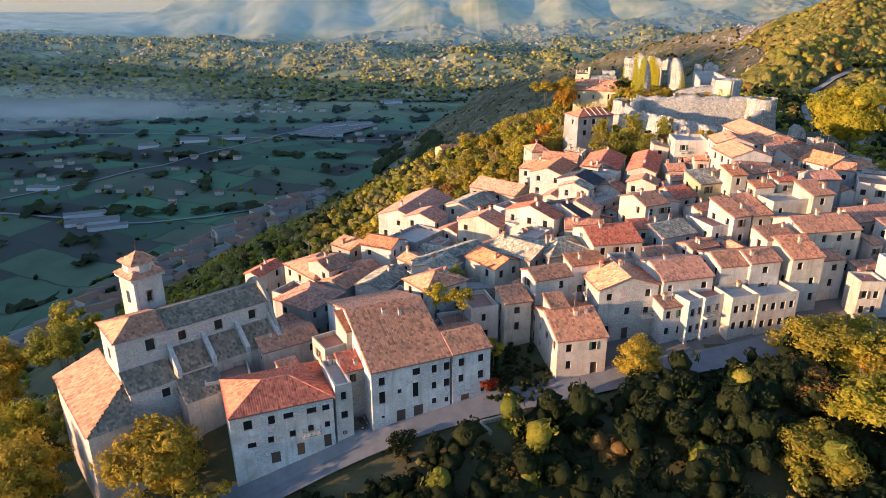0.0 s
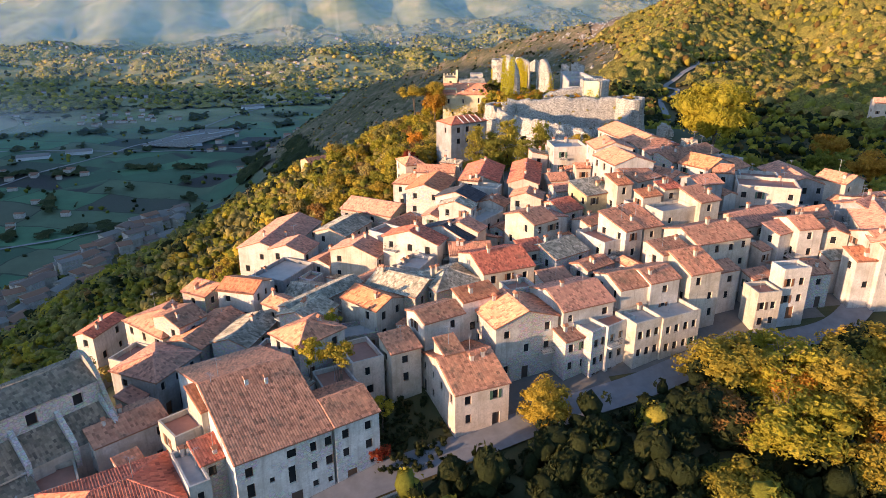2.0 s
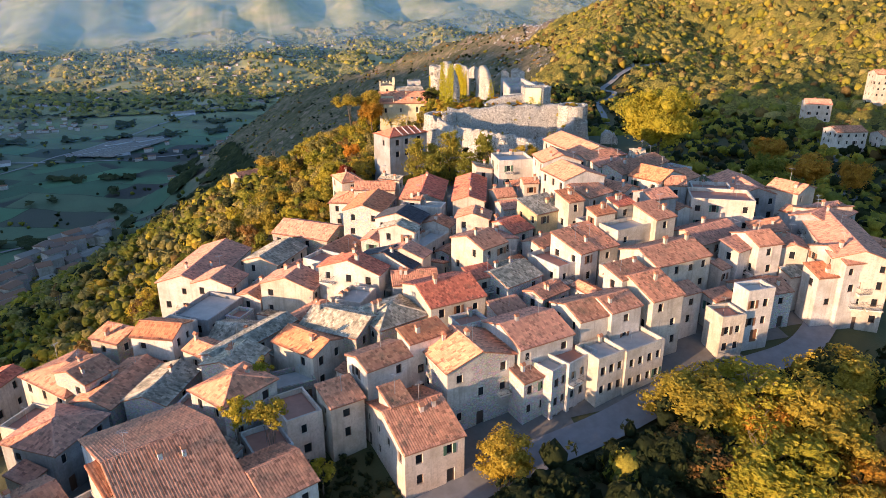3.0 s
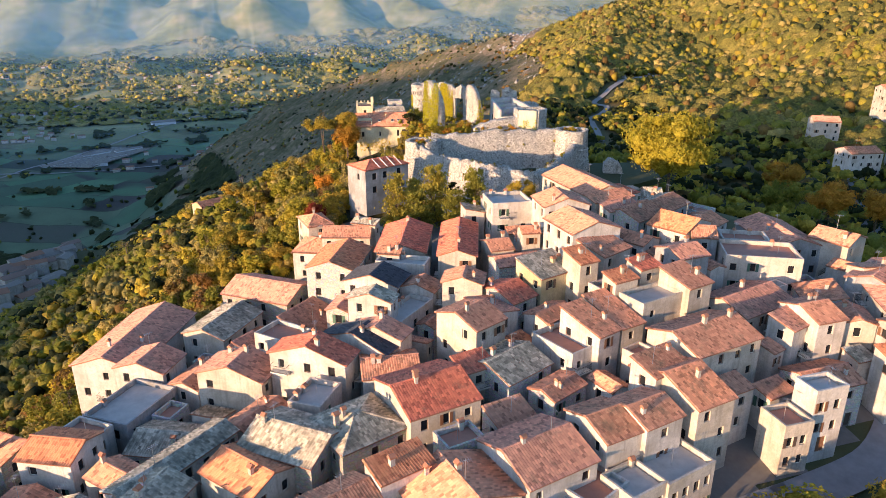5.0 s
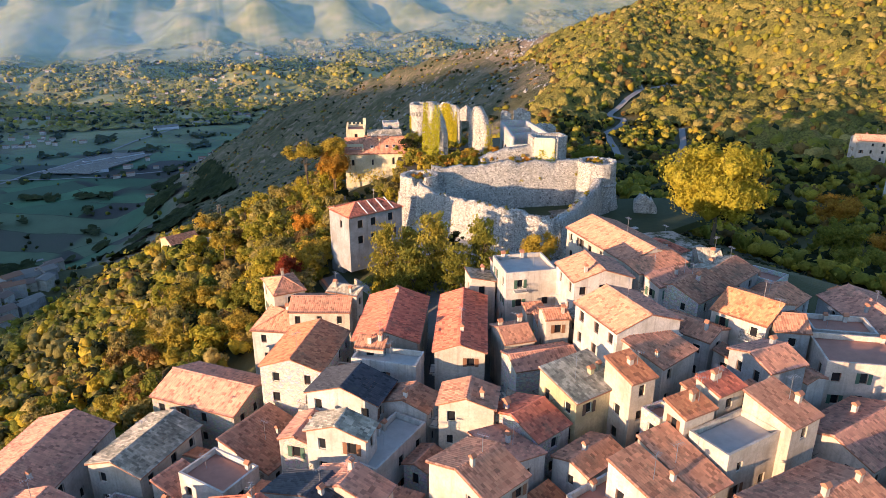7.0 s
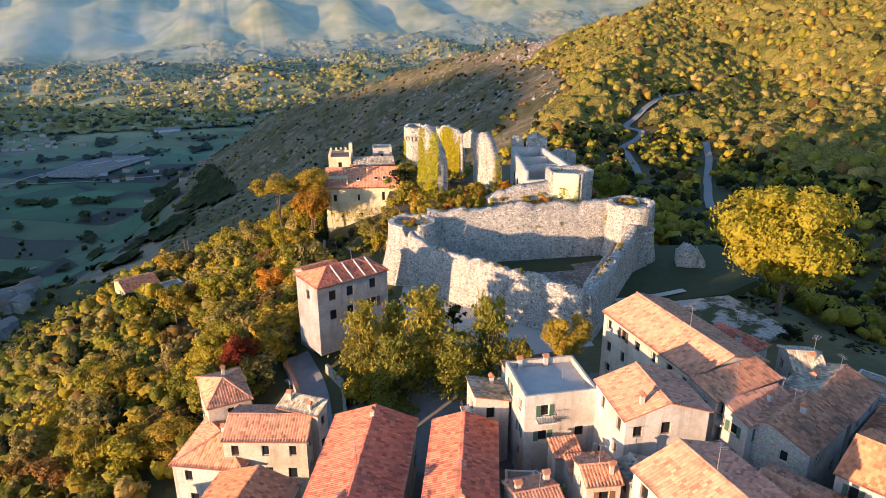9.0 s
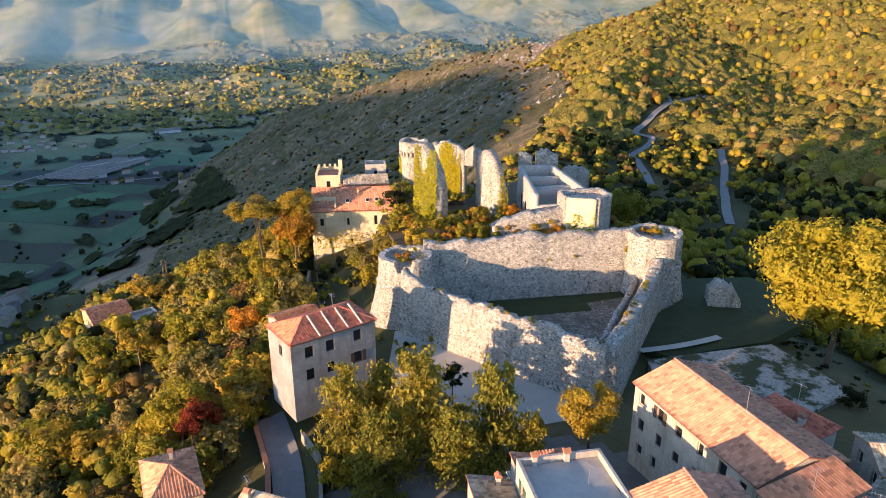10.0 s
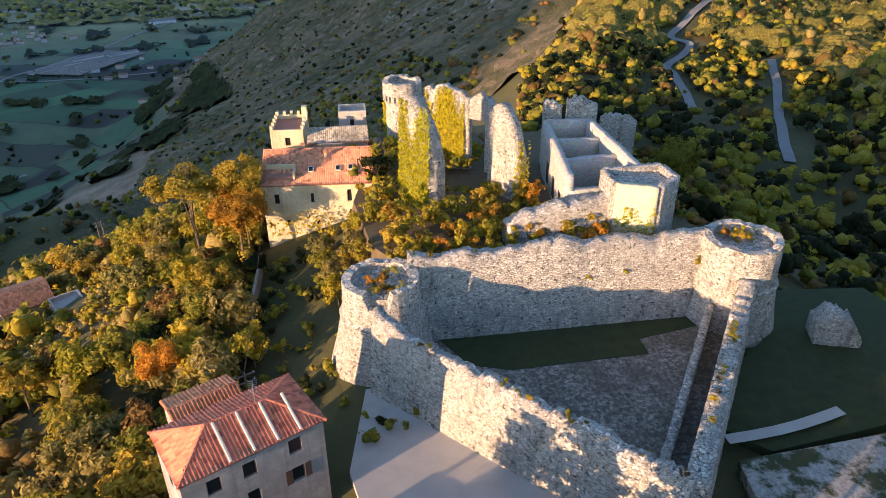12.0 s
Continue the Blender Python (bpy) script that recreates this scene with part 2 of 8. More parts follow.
def tent(line, x, y, left, right):
    """A ridge over a crest line, falling away to its left and right."""
    best, sign, crest = np.full(np.shape(x), 1e9), np.zeros(np.shape(x)), np.zeros(np.shape(x))
    for (ax, ay, az), (bx, by, bz) in zip(line, line[1:]):
        dx, dy = bx - ax, by - ay
        k = np.clip(((x - ax) * dx + (y - ay) * dy) / (dx * dx + dy * dy), 0, 1)
        d = np.hypot(x - ax - k * dx, y - ay - k * dy)
        near = d < best
        side = np.sign((x - ax) * dy - (y - ay) * dx)
        best, sign, crest = np.where(near, d, best), np.where(near, side, sign), np.where(near, az + k * (bz - az), crest)
    return crest - best * np.where(sign > 0, right, left)


def eastern(x, y):
    """The hollow east of the village and the foot of the mountain."""
    return 26 + np.clip(x - 170, 0, 1200) * 0.10


WAVES = {}


def rough(x, y, size, seed):
    """Smooth hills and hollows of a given size, from a few crossing waves."""
    if (size, seed) not in WAVES:
        rs = np.random.RandomState(seed)
        WAVES[size, seed] = [(rs.uniform(0, 6.28), rs.uniform(0.6, 2.2) / size, rs.uniform(0, 6.28)) for i in range(7)]
    z = 0.0
    for i, (a, k, p) in enumerate(WAVES[size, seed]):
        z = z + np.sin((x * math.cos(a) + y * math.sin(a)) * k * 6.28 + p) / (1 + i * 0.35)
    return z / 3.0


def ground(x, y):
    x, y = np.asarray(x, float), np.asarray(y, float)
    floor = -255 + rough(x, y, 900, 3) * 4
    deep = y + 0.25 * x
    rise = np.clip((deep - 2250) / 450, 0, 1)
    band = rise * rise * (3 - 2 * rise) * np.clip((3450 - deep) / 450, 0, 1)
    floor = floor + band * (62 + rough(x, y, 520, 5) * 42 + rough(x, y, 230, 6) * 14)
    far = np.clip((deep - 3150) / 1500, 0, 1.3)
    floor = floor + far * 470 + far ** 0.6 * (rough(x, y, 620, 7) * 130 - np.abs(rough(x, y, 900, 9)) * 90 + rough(x, y, 210, 10) * 16)
    # unseen western ridge, profile fitted so its shadow falls on valley and spur
    rim = np.interp(y - 0.437 * (x + 2000), [-1500, -800, -770, -720, -560, -480, -400, -338, -118, -70, -22, 34, 100, 246, 600, 1427, 2500], [284, 284, 272, 262, 258, 270, 298, 306, 298, 285, 268, 254, 236, 210, 140, 0, -160]) + rough(x, y, 300, 8) * 5
    west = np.clip((-x - 1300) / 650, 0, 1)
    floor = floor + west * west * (3 - 2 * west) * (np.maximum(rim, -250) - floor)
    k = 7.0
    hill = np.maximum(village(x, y), np.where(y > 240, tent(SADDLE, x, y, 0.50, 0.20), -400))
    mountain = tent(MOUNTAIN, x, y, 0.21, 0.45) - np.clip(413 - x, 0, None) * 0.45
    hill = np.maximum(hill, np.maximum(mountain, tent(SPUR, x, y, 0.60, 0.45)))
    hill = np.maximum(hill, tent(SHOULDER, x, y, 0.55, 0.12))
    hill = np.where(hill < -75, -75 + (hill + 75) * np.interp(y, [350, 650], [2.2, 0.85]), hill)
    e = np.where(x > 60, eastern(x, y), -400) - np.clip(150 - x, 0, 90) * 1.0 - np.clip(y - 420, 0, None) * 0.6
    hill = np.logaddexp(hill / 4, e / 4) * 4
    h = np.logaddexp(hill / k, floor / k) * k
    off = np.clip((np.hypot(x - 50, y - 150) - 130) / 150, 0, 1)
    return h + off * (rough(x, y, 120, 11) * 4.0 + rough(x, y, 45, 12) * 1.3)


def spread(lo, hi, step, reach):
    core = list(np.arange(lo, hi + 0.01, step))
    out, d, p = [], step, hi
    while p < reach:
        d *= 1.07
        p += d
        out.append(p)
    back, d, p = [], step, lo
    while p > -reach:
        d *= 1.07
        p -= d
        back.append(p)
    return np.array(back[::-1] + core + out)


gx, gy = spread(-90, 170, 2.5, 5200), spread(20, 300, 2.5, 5200)
GX, GY = np.meshgrid(gx, gy)
GZ = ground(GX, GY)


def lay(x, y):
    """The height of the ground as it is laid."""
    x, y = np.asarray(x, float), np.asarray(y, float)
    i, j = np.clip(np.searchsorted(gx, x) - 1, 0, len(gx) - 2), np.clip(np.searchsorted(gy, y) - 1, 0, len(gy) - 2)
    u, v = (x - gx[i]) / (gx[i + 1] - gx[i]), (y - gy[j]) / (gy[j + 1] - gy[j])
    return (GZ[j, i] * (1 - u) + GZ[j, i + 1] * u) * (1 - v) + (GZ[j + 1, i] * (1 - u) + GZ[j + 1, i + 1] * u) * v


def g(x, y):
    return float(lay(x, y))


def ground_material():
    m, nt, b = material("hillside")
    pos = world_pos(nt)
    sep = nt.nodes.new("ShaderNodeSeparateXYZ")
    nt.links.new(pos, sep.inputs[0])
    a = noise_tex(nt, 0.02, 6, 0.65, pos)
    f = noise_tex(nt, 0.35, 6, 0.7, pos)
    scrub = ramp(nt, a, [(0.30, (0.045, 0.055, 0.018)), (0.50, (0.080, 0.078, 0.026)), (0.62, (0.12, 0.095, 0.038)), (0.75, (0.17, 0.135, 0.07))])
    bush = ramp(nt, noise_tex(nt, 0.025, 6, 0.65, pos), [(0.32, (0.15, 0.13, 0.04)), (0.52, (0.26, 0.205, 0.062)), (0.70, (0.36, 0.27, 0.11))])
    right = nt.nodes.new("ShaderNodeMapRange")
    right.inputs["From Min"].default_value, right.inputs["From Max"].default_value = 230, 400
    nt.links.new(sep.outputs["X"], right.inputs["Value"])
    scrub = mix(nt, right.outputs[0], scrub, bush)
    scrub = mix(nt, ramp(nt, f, [(0.42, (0, 0, 0)), (0.65, (0.6, 0.6, 0.6))]), scrub, (0.06, 0.066, 0.024))
    dry = ramp(nt, noise_tex(nt, 0.03, 6, 0.7, pos), [(0.32, (0.10, 0.085, 0.045)), (0.50, (0.24, 0.17, 0.11)), (0.64, (0.34, 0.24, 0.17)), (0.80, (0.42, 0.38, 0.33))])
    dry = mix(nt, ramp(nt, f, [(0.50, (0, 0, 0)), (0.66, (0.85, 0.85, 0.85))]), dry, (0.06, 0.065, 0.028))
    north = nt.nodes.new("ShaderNodeMapRange")
    north.inputs["From Min"].default_value, north.inputs["From Max"].default_value = 560, 720
    nt.links.new(sep.outputs["Y"], north.inputs["Value"])
    scrub = mix(nt, north.outputs[0], scrub, dry)
    # fields of the valley floor: long plots in two lays, with hedges and ditches between them
    wob = node(nt, "ShaderNodeTexNoise", Scale=0.004, Detail=3.0)
    nt.links.new(pos, wob.inputs["Vector"])
    bend = nt.nodes.new("ShaderNodeVectorMath")
    bend.operation = "MULTIPLY_ADD"
    bend.inputs[1].default_value = (70, 70, 0)
    nt.links.new(wob.outputs["Color"], bend.inputs[0])
    nt.links.new(pos, bend.inputs[2])
    lays = []
    for turn, size, wide, tall in ((0.42, 0.0042, 0.9, 0.34), (-0.55, 0.0065, 1.1, 0.42)):
        flat = nt.nodes.new("ShaderNodeMapping")
        flat.inputs["Scale"].default_value = (size, size, 0.0)
        flat.inputs["Rotation"].default_value = (0, 0, turn)
        nt.links.new(bend.outputs[0], flat.inputs["Vector"])
        br = node(nt, "ShaderNodeTexBrick", Color1=(0, 0, 0, 1), Color2=(1, 1, 1, 1), Scale=1.0, Bias=0.0)
        br.inputs["Mortar"].default_value = (0.5, 0.5, 0.5, 1)
        br.inputs["Mortar Size"].default_value = 0.008
        br.inputs["Mortar Smooth"].default_value = 0.4
        br.inputs["Brick Width"].default_value, br.inputs["Row Height"].default_value = wide, tall
        br.offset, br.squash, br.squash_frequency = 0.37, 0.7, 3
        nt.links.new(flat.outputs[0], br.inputs["Vector"])
        plots = ramp(nt, br.outputs["Color"], [(0.0, (0.030, 0.088, 0.046)), (0.22, (0.066, 0.190, 0.088)), (0.42, (0.042, 0.118, 0.060)), (0.55, (0.026, 0.025, 0.025)), (0.68, (0.044, 0.040, 0.036)), (0.80, (0.115, 0.145, 0.078)), (1.0, (0.046, 0.130, 0.064))])
        lays.append(mix(nt, br.outputs["Fac"], plots, (0.035, 0.052, 0.028)))
    where = ramp(nt, noise_tex(nt, 0.0018, 2, 0.5, pos), [(0.49, (0, 0, 0)), (0.51, (1, 1, 1))])
    fields = mix(nt, where, lays[0], lays[1])
    fields = mix(nt, ramp(nt, noise_tex(nt, 0.02, 6, 0.7, pos), [(0.40, (0, 0, 0)), (0.75, (0.55, 0.55, 0.55))]), fields, (0.045, 0.066, 0.034))
    low = nt.nodes.new("ShaderNodeMapRange")
    low.inputs["From Min"].default_value, low.inputs["From Max"].default_value = -225, -190
    nt.links.new(sep.outputs["Z"], low.inputs["Value"])
    hills = ramp(nt, noise_tex(nt, 0.006, 7, 0.7, pos), [(0.36, (0.15, 0.17, 0.065)), (0.5, (0.28, 0.275, 0.105)), (0.60, (0.40, 0.35, 0.165)), (0.72, (0.46, 0.40, 0.25))])
    away = nt.nodes.new("ShaderNodeMapRange")
    away.inputs["From Min"].default_value, away.inputs["From Max"].default_value = 1700, 2300
    nt.links.new(sep.outputs["Y"], away.inputs["Value"])
    col = mix(nt, low.outputs[0], fields, scrub)
    col = mix(nt, away.outputs[0], col, hills)
    nt.links.new(col, b.inputs["Base Color"])
    b.inputs["Roughness"].default_value = 0.95
    bump(nt, b, f, 0.6, 0.6)
    return m


ny, nx = GX.shape
idx = np.arange(ny * nx).reshape(ny, nx)
gfaces = np.stack([idx[:-1, :-1], idx[:-1, 1:], idx[1:, 1:], idx[1:, :-1]], -1).reshape(-1, 4)
land = part("ground", np.stack([GX, GY, GZ], -1).reshape(-1, 3), gfaces, ground_material(), smooth=True)
tagged(land, "wooded hill, scrubby slopes and patchwork valley fields", "ground", kind="structure")


def ribbon(name, pts, width, mat, label, category, lift=0.12, step=2.0):
    """A road or path laid over the ground."""
    pts = [Vector(p) for p in pts]
    line = []
    for a, b in zip(pts, pts[1:]):
        n = max(2, int((b - a).length / step))
        line += [a.lerp(b, i / n) for i in range(n)]
    line.append(pts[-1])
    for _ in range(6):
        line = [line[0]] + [(line[i - 1] + line[i] * 2 + line[i + 1]) / 4 for i in range(1, len(line) - 1)] + [line[-1]]
    v, f = [], []
    for i, p in enumerate(line):
        d = (line[min(i + 1, len(line) - 1)] - line[max(i - 1, 0)]).normalized()
        s = Vector((-d.y, d.x)) * width / 2
        zc = g(p.x, p.y)
        for k in (-1, -0.5, 0, 0.5, 1):
            q = p + s * k
            v.append((q.x, q.y, max(g(q.x, q.y), zc - 0.1) + lift))
        if i:
            n = 5 * i
            f += [(n - 5 + j, n - 4 + j, n + 1 + j, n + j) for j in range(4)]
    ob = part(name, v, f, mat)
    return tagged(ob, label, category, kind="structure")


cells = []
for iy in range(ny - 1):
    yc = (gy[iy] + gy[iy + 1]) / 2
    if not 78 < yc < 186:
        continue
    lo = np.interp(yc, [78, 90, 110, 130, 150, 170, 186], [-27, -30, -30, -14, -2, 22, 34])
    hi = np.interp(yc, [78, 88, 98, 110, 150, 165, 186], [-10, 18, 60, 106, 106, 92, 62])
    for ix in range(nx - 1):
        if lo < gx[ix] and gx[ix + 1] < hi and math.hypot(gx[ix] - 10, yc - 91) > 9:
            cells.append(gfaces[iy * (nx - 1) + ix])
cells = np.array(cells)
used, back_ = np.unique(cells, return_inverse=True)
pave = part("pavement_village", np.stack([GX, GY, GZ], -1).reshape(-1, 3)[used] + (0, 0, 0.12), back_.reshape(-1, 4), COBBLE, smooth=True)
tagged(pave, "worn stone paving of the village alleys", "paving", kind="structure")

# ---- houses ----
TILE_W, TILE_L = 0.31, 0.46
PROFILE = np.array([0.0, 0.105, 0.085])
FOOT = []


def slope(P0, U, W, lu, lw, poly=None, sag=0.05, seed=0):
    """Rows of barrel tiles on one roof plane: P0 the eave's start, U along it, W up the slope. Points, faces, uvs."""
    rs = np.random.RandomState(seed)
    P0, U, W = np.array(P0, float), np.array(U, float), np.array(W, float)
    N = np.cross(U, W)
    cols, rows = max(2, int(round(lu / TILE_W))), max(2, int(round(lw / TILE_L)))
    a = np.linspace(0, lu, cols * 3 + 1)
    prof = np.append(np.tile(PROFILE, cols), 0.0)
    jit = np.repeat(rs.uniform(-0.007, 0.007, cols), 3)
    jit = np.append(jit, 0)
    b, lift = [], []
    for r in range(rows):
        b += [r * lw / rows, (r + 0.98) * lw / rows]
        lift += [0.035, 0.0]
    b, lift = np.array(b), np.array(lift)
    A, B = np.meshgrid(a, b)
    wave = sag * np.sin(A / max(lu, 1) * 3.14) * np.sin(B / max(lw, 1) * 3.14)
    H = prof[None, :] * 1.0 + lift[:, None] + jit[None, :] - wave + rs.uniform(-0.008, 0.008, A.shape)
    pts = P0 + A[..., None] * U + B[..., None] * W + H[..., None] * N
    n0, n1 = A.shape
    idx = np.arange(n0 * n1).reshape(n0, n1)
    faces = np.stack([idx[:-1, :-1], idx[:-1, 1:], idx[1:, 1:], idx[1:, :-1]], -1).reshape(-1, 4)
    ca = (A[:-1, :-1] + A[1:, 1:]).ravel() / 2
    cb = (B[:-1, :-1] + B[1:, 1:]).ravel() / 2
    if poly is not None:
        keep = np.ones(len(ca), bool)
        for (x0, y0), (x1, y1) in zip(poly, poly[1:] + poly[:1]):
            keep &= (x1 - x0) * (cb - y0) - (y1 - y0) * (ca - x0) >= -0.02
        faces, ca, cb = faces[keep], ca[keep], cb[keep]
    off = rs.randint(0, 500)
    uv = np.stack([ca / TILE_W + off, cb / TILE_L + off], -1)
    return pts.reshape(-1, 3), faces, np.repeat(uv, 4, axis=0)


def roof_mesh(planes, parent, mat, label="", name="roof"):
    P, F, UV, n = [], [], [], 0
    for k, (P0, U, W, lu, lw, poly) in enumerate(planes):
        p, f, uv = slope(P0, U, W, lu, lw, poly, seed=len(FOOT) * 7 + k)
        P.append(p)
        F.append(f + n)
        UV.append(uv)
        n += len(p)
    return part(name, np.concatenate(P), np.concatenate(F), mat, parent, label, np.concatenate(UV))


def ridge_tiles(lines, parent, mat):
    """A run of half-round tiles over each ridge or hip, one mesh a run."""
    for a, b in lines:
        a, b = Vector(a), Vector(b)
        n = max(1, int((b - a).length / 0.4))
        q = (b - a).to_track_quat("Z", "Y")
        s = Shape()
        for i in range(n):
            for k, r in ((0.0, 0.145), (0.97, 0.115)):
                c = a.lerp(b, (i + k) / n)
                s.v += [tuple(c + q @ Vector((r * math.cos(w), r * math.sin(w), 0))) for w in [2 * math.pi * j / 7 for j in range(7)]]
        for i in range(2 * n - 1):
            s.f += [(7 * i + j, 7 * i + (j + 1) % 7, 7 * i + 7 + (j + 1) % 7, 7 * i + 7 + j) for j in range(7)]
        s.f += [tuple(range(6, -1, -1)), tuple(range(7 * (2 * n - 1), 7 * 2 * n))]
        ob = s.put("ridge", mat, parent)
        lay = ob.data.uv_layers.new(name="UVMap")
        for poly in ob.data.polygons:
            for li in poly.loop_indices:
                lay.data[li].uv = (poly.index // 14 + 0.5, 3.5)


def wall_face(s, o, u, L, z0, z1, holes, depth=0.22):
    """One wall with real openings. o: corner at z=0, u: along it; the inside lies to the left of u."""
    o, u = Vector(o), Vector(u)
    n = Vector((-u.y, u.x, 0))
    xs = sorted({0.0, L, *[h[0] for h in holes], *[h[0] + h[2] for h in holes]})
    zs = sorted({z0, z1, *[h[1] for h in holes], *[h[1] + h[3] for h in holes]})
    at = lambda a, z, d=0.0: o + u * a + n * d + Vector((0, 0, z))
    for a0, a1 in zip(xs, xs[1:]):
        for b0, b1 in zip(zs, zs[1:]):
            am, bm_ = (a0 + a1) / 2, (b0 + b1) / 2
            if not any(h[0] < am < h[0] + h[2] and h[1] < bm_ < h[1] + h[3] for h in holes):
                s.quad(at(a0, b0), at(a1, b0), at(a1, b1), at(a0, b1))
    for h in holes:
        a0, a1, b0, b1 = h[0], h[0] + h[2], h[1], h[1] + h[3]
        for p, q in (((a0, b0), (a1, b0)), ((a1, b0), (a1, b1)), ((a1, b1), (a0, b1)), ((a0, b1), (a0, b0))):
            s.quad(at(*p), at(*p, depth), at(*q, depth), at(*q))


def fill_hole(house_ob, o, u, h, rs, kind="window", shutter=None, depth=0.16):
    """A window or door set into its opening, with frame, pane and shutters."""
    o, u = Vector(o), Vector(u)
    n = Vector((-u.y, u.x, 0))
    m = Matrix(((u.x, n.x, 0, o.x + u.x * h[0]), (u.y, n.y, 0, o.y + u.y * h[0]), (0, 0, 1, h[1]), (0, 0, 0, 1)))
    w, t = h[2], h[3]
    f = Shape()
    if kind == "door":
        f.box(0, depth, 0, w, depth + 0.05, t)
        for i in range(1, 4):
            f.box(i * w / 4 - 0.015, depth - 0.02, 0.05, i * w / 4 + 0.015, depth, t - 0.05)
        ob = f.put("door", SHUTTER[rs.choice([0, 2, 2])], house_ob)
        ob.matrix_local = m
        return
    q = [(0, 0), (w, 0), (w, t), (0, t), (0.07, 0.07), (w - 0.07, 0.07), (w - 0.07, t - 0.07), (0.07, t - 0.07)]
    f.v = [(a, d, z) for d in (depth, depth + 0.05) for a, z in q]
    for i in range(4):
        k = (i + 1) % 4
        f.f += [(i, k, 4 + k, 4 + i), (8 + k, 8 + i, 12 + i, 12 + k), (4 + i, 4 + k, 12 + k, 12 + i), (k, i, 8 + i, 8 + k)]
    ob = f.put("window", rs.choice([FRAME, FRAME, SURROUND]), house_ob)
    ob.matrix_local = m
    for nm, mt, bx in (("pane", GLASS, (0.06, depth + 0.02, 0.06, w - 0.06, depth + 0.03, t - 0.06)),):
        p = Shape()
        p.box(*bx)
        p.put(nm, mt, ob)
    if shutter is not None:
        for a in (-w * 0.5 - 0.02, w + 0.02):
            sh = Shape()
            sh.box(a, -0.05, 0, a + w * 0.5, -0.015, t)
            sh.put("shutter", SHUTTER[shutter], ob)


def inside_other(x, y, z, me):
    for i, (ox, oy, ux, uy, L, D, top) in enumerate(FOOT):
        if i == me:
            continue
        dx, dy = x - ox, y - oy
        a, b = dx * ux + dy * uy, -dx * uy + dy * ux
        if -0.1 < a < L + 0.1 and -0.1 < b < D + 0.1 and z < top + 0.2:
            return True
    return False


def chimney(parent, x, y, z, h, wall, rs):
    w = rs.uniform(0.17, 0.27)
    c = Shape()
    c.box(x - w, y - w, z - 0.8, x + w, y + w, z + h)
    ob = c.put("chimney", wall, parent)
    t = Shape()
    e = w + 0.09
    p = [(x - e, y - e, z + h + 0.002), (x + e, y - e, z + h + 0.002), (x + e, y + e, z + h + 0.002), (x - e, y + e, z + h + 0.002)]
    p += [(a, b_, c_ + 0.16) for a, b_, c_ in p] + [(x - e, y, z + h + 0.42), (x + e, y, z + h + 0.42)]
    t.v = p
    t.f = [(3, 2, 1, 0), (0, 1, 5, 4), (1, 2, 6, 5), (2, 3, 7, 6), (3, 0, 4, 7), (4, 5, 9, 8), (6, 7, 8, 9), (5, 6, 9), (7, 4, 8)]
    t.put("cap", ROOF_PLAIN, ob)


def antenna(parent, x, y, z, rs):
    a = Shape()
    h = rs.uniform(1.6, 2.8)
    a.tube((x, y, z - 0.3), (x, y, z + h), 0.03, 0.025, 5)
    w = rs.uniform(0, 3.1)
    d = Vector((math.cos(w), math.sin(w), 0))
    e = Vector((-d.y, d.x, 0))
    c = Vector((x, y, z + h - 0.1))
    a.tube(c - d * 0.6, c + d * 0.6, 0.018, 0.018, 4)
    for i in range(6):
        k = -0.55 + i * 0.22
        a.tube(c + d * k - e * 0.35, c + d * k + e * 0.35, 0.012, 0.012, 4)
    a.put("antenna", METAL, parent)


ROOF_PLAIN = plain("fired_clay", (0.38, 0.17, 0.10), 0.85)
LOOKS = {"red": "red tiled", "orange": "bright orange tiled", "terra": "terracotta tiled", "tan": "pale tan tiled", "brown": "weathered brown tiled", "plum": "dark plum tiled", "grey": "lichen-grey old tiled", "slate": "black sheet"}
SKIN = {"white": "white plastered", "cream": "cream plastered", "yellow": "yellow plastered", "pink": "pink plastered", "grey": "grey rendered", "old": "patchy plastered", "stone": "rubble stone", "pale": "pale stone", "worn": "worn pale plastered", "orange": "orange plastered", "sunny": "pale yellow plastered"}


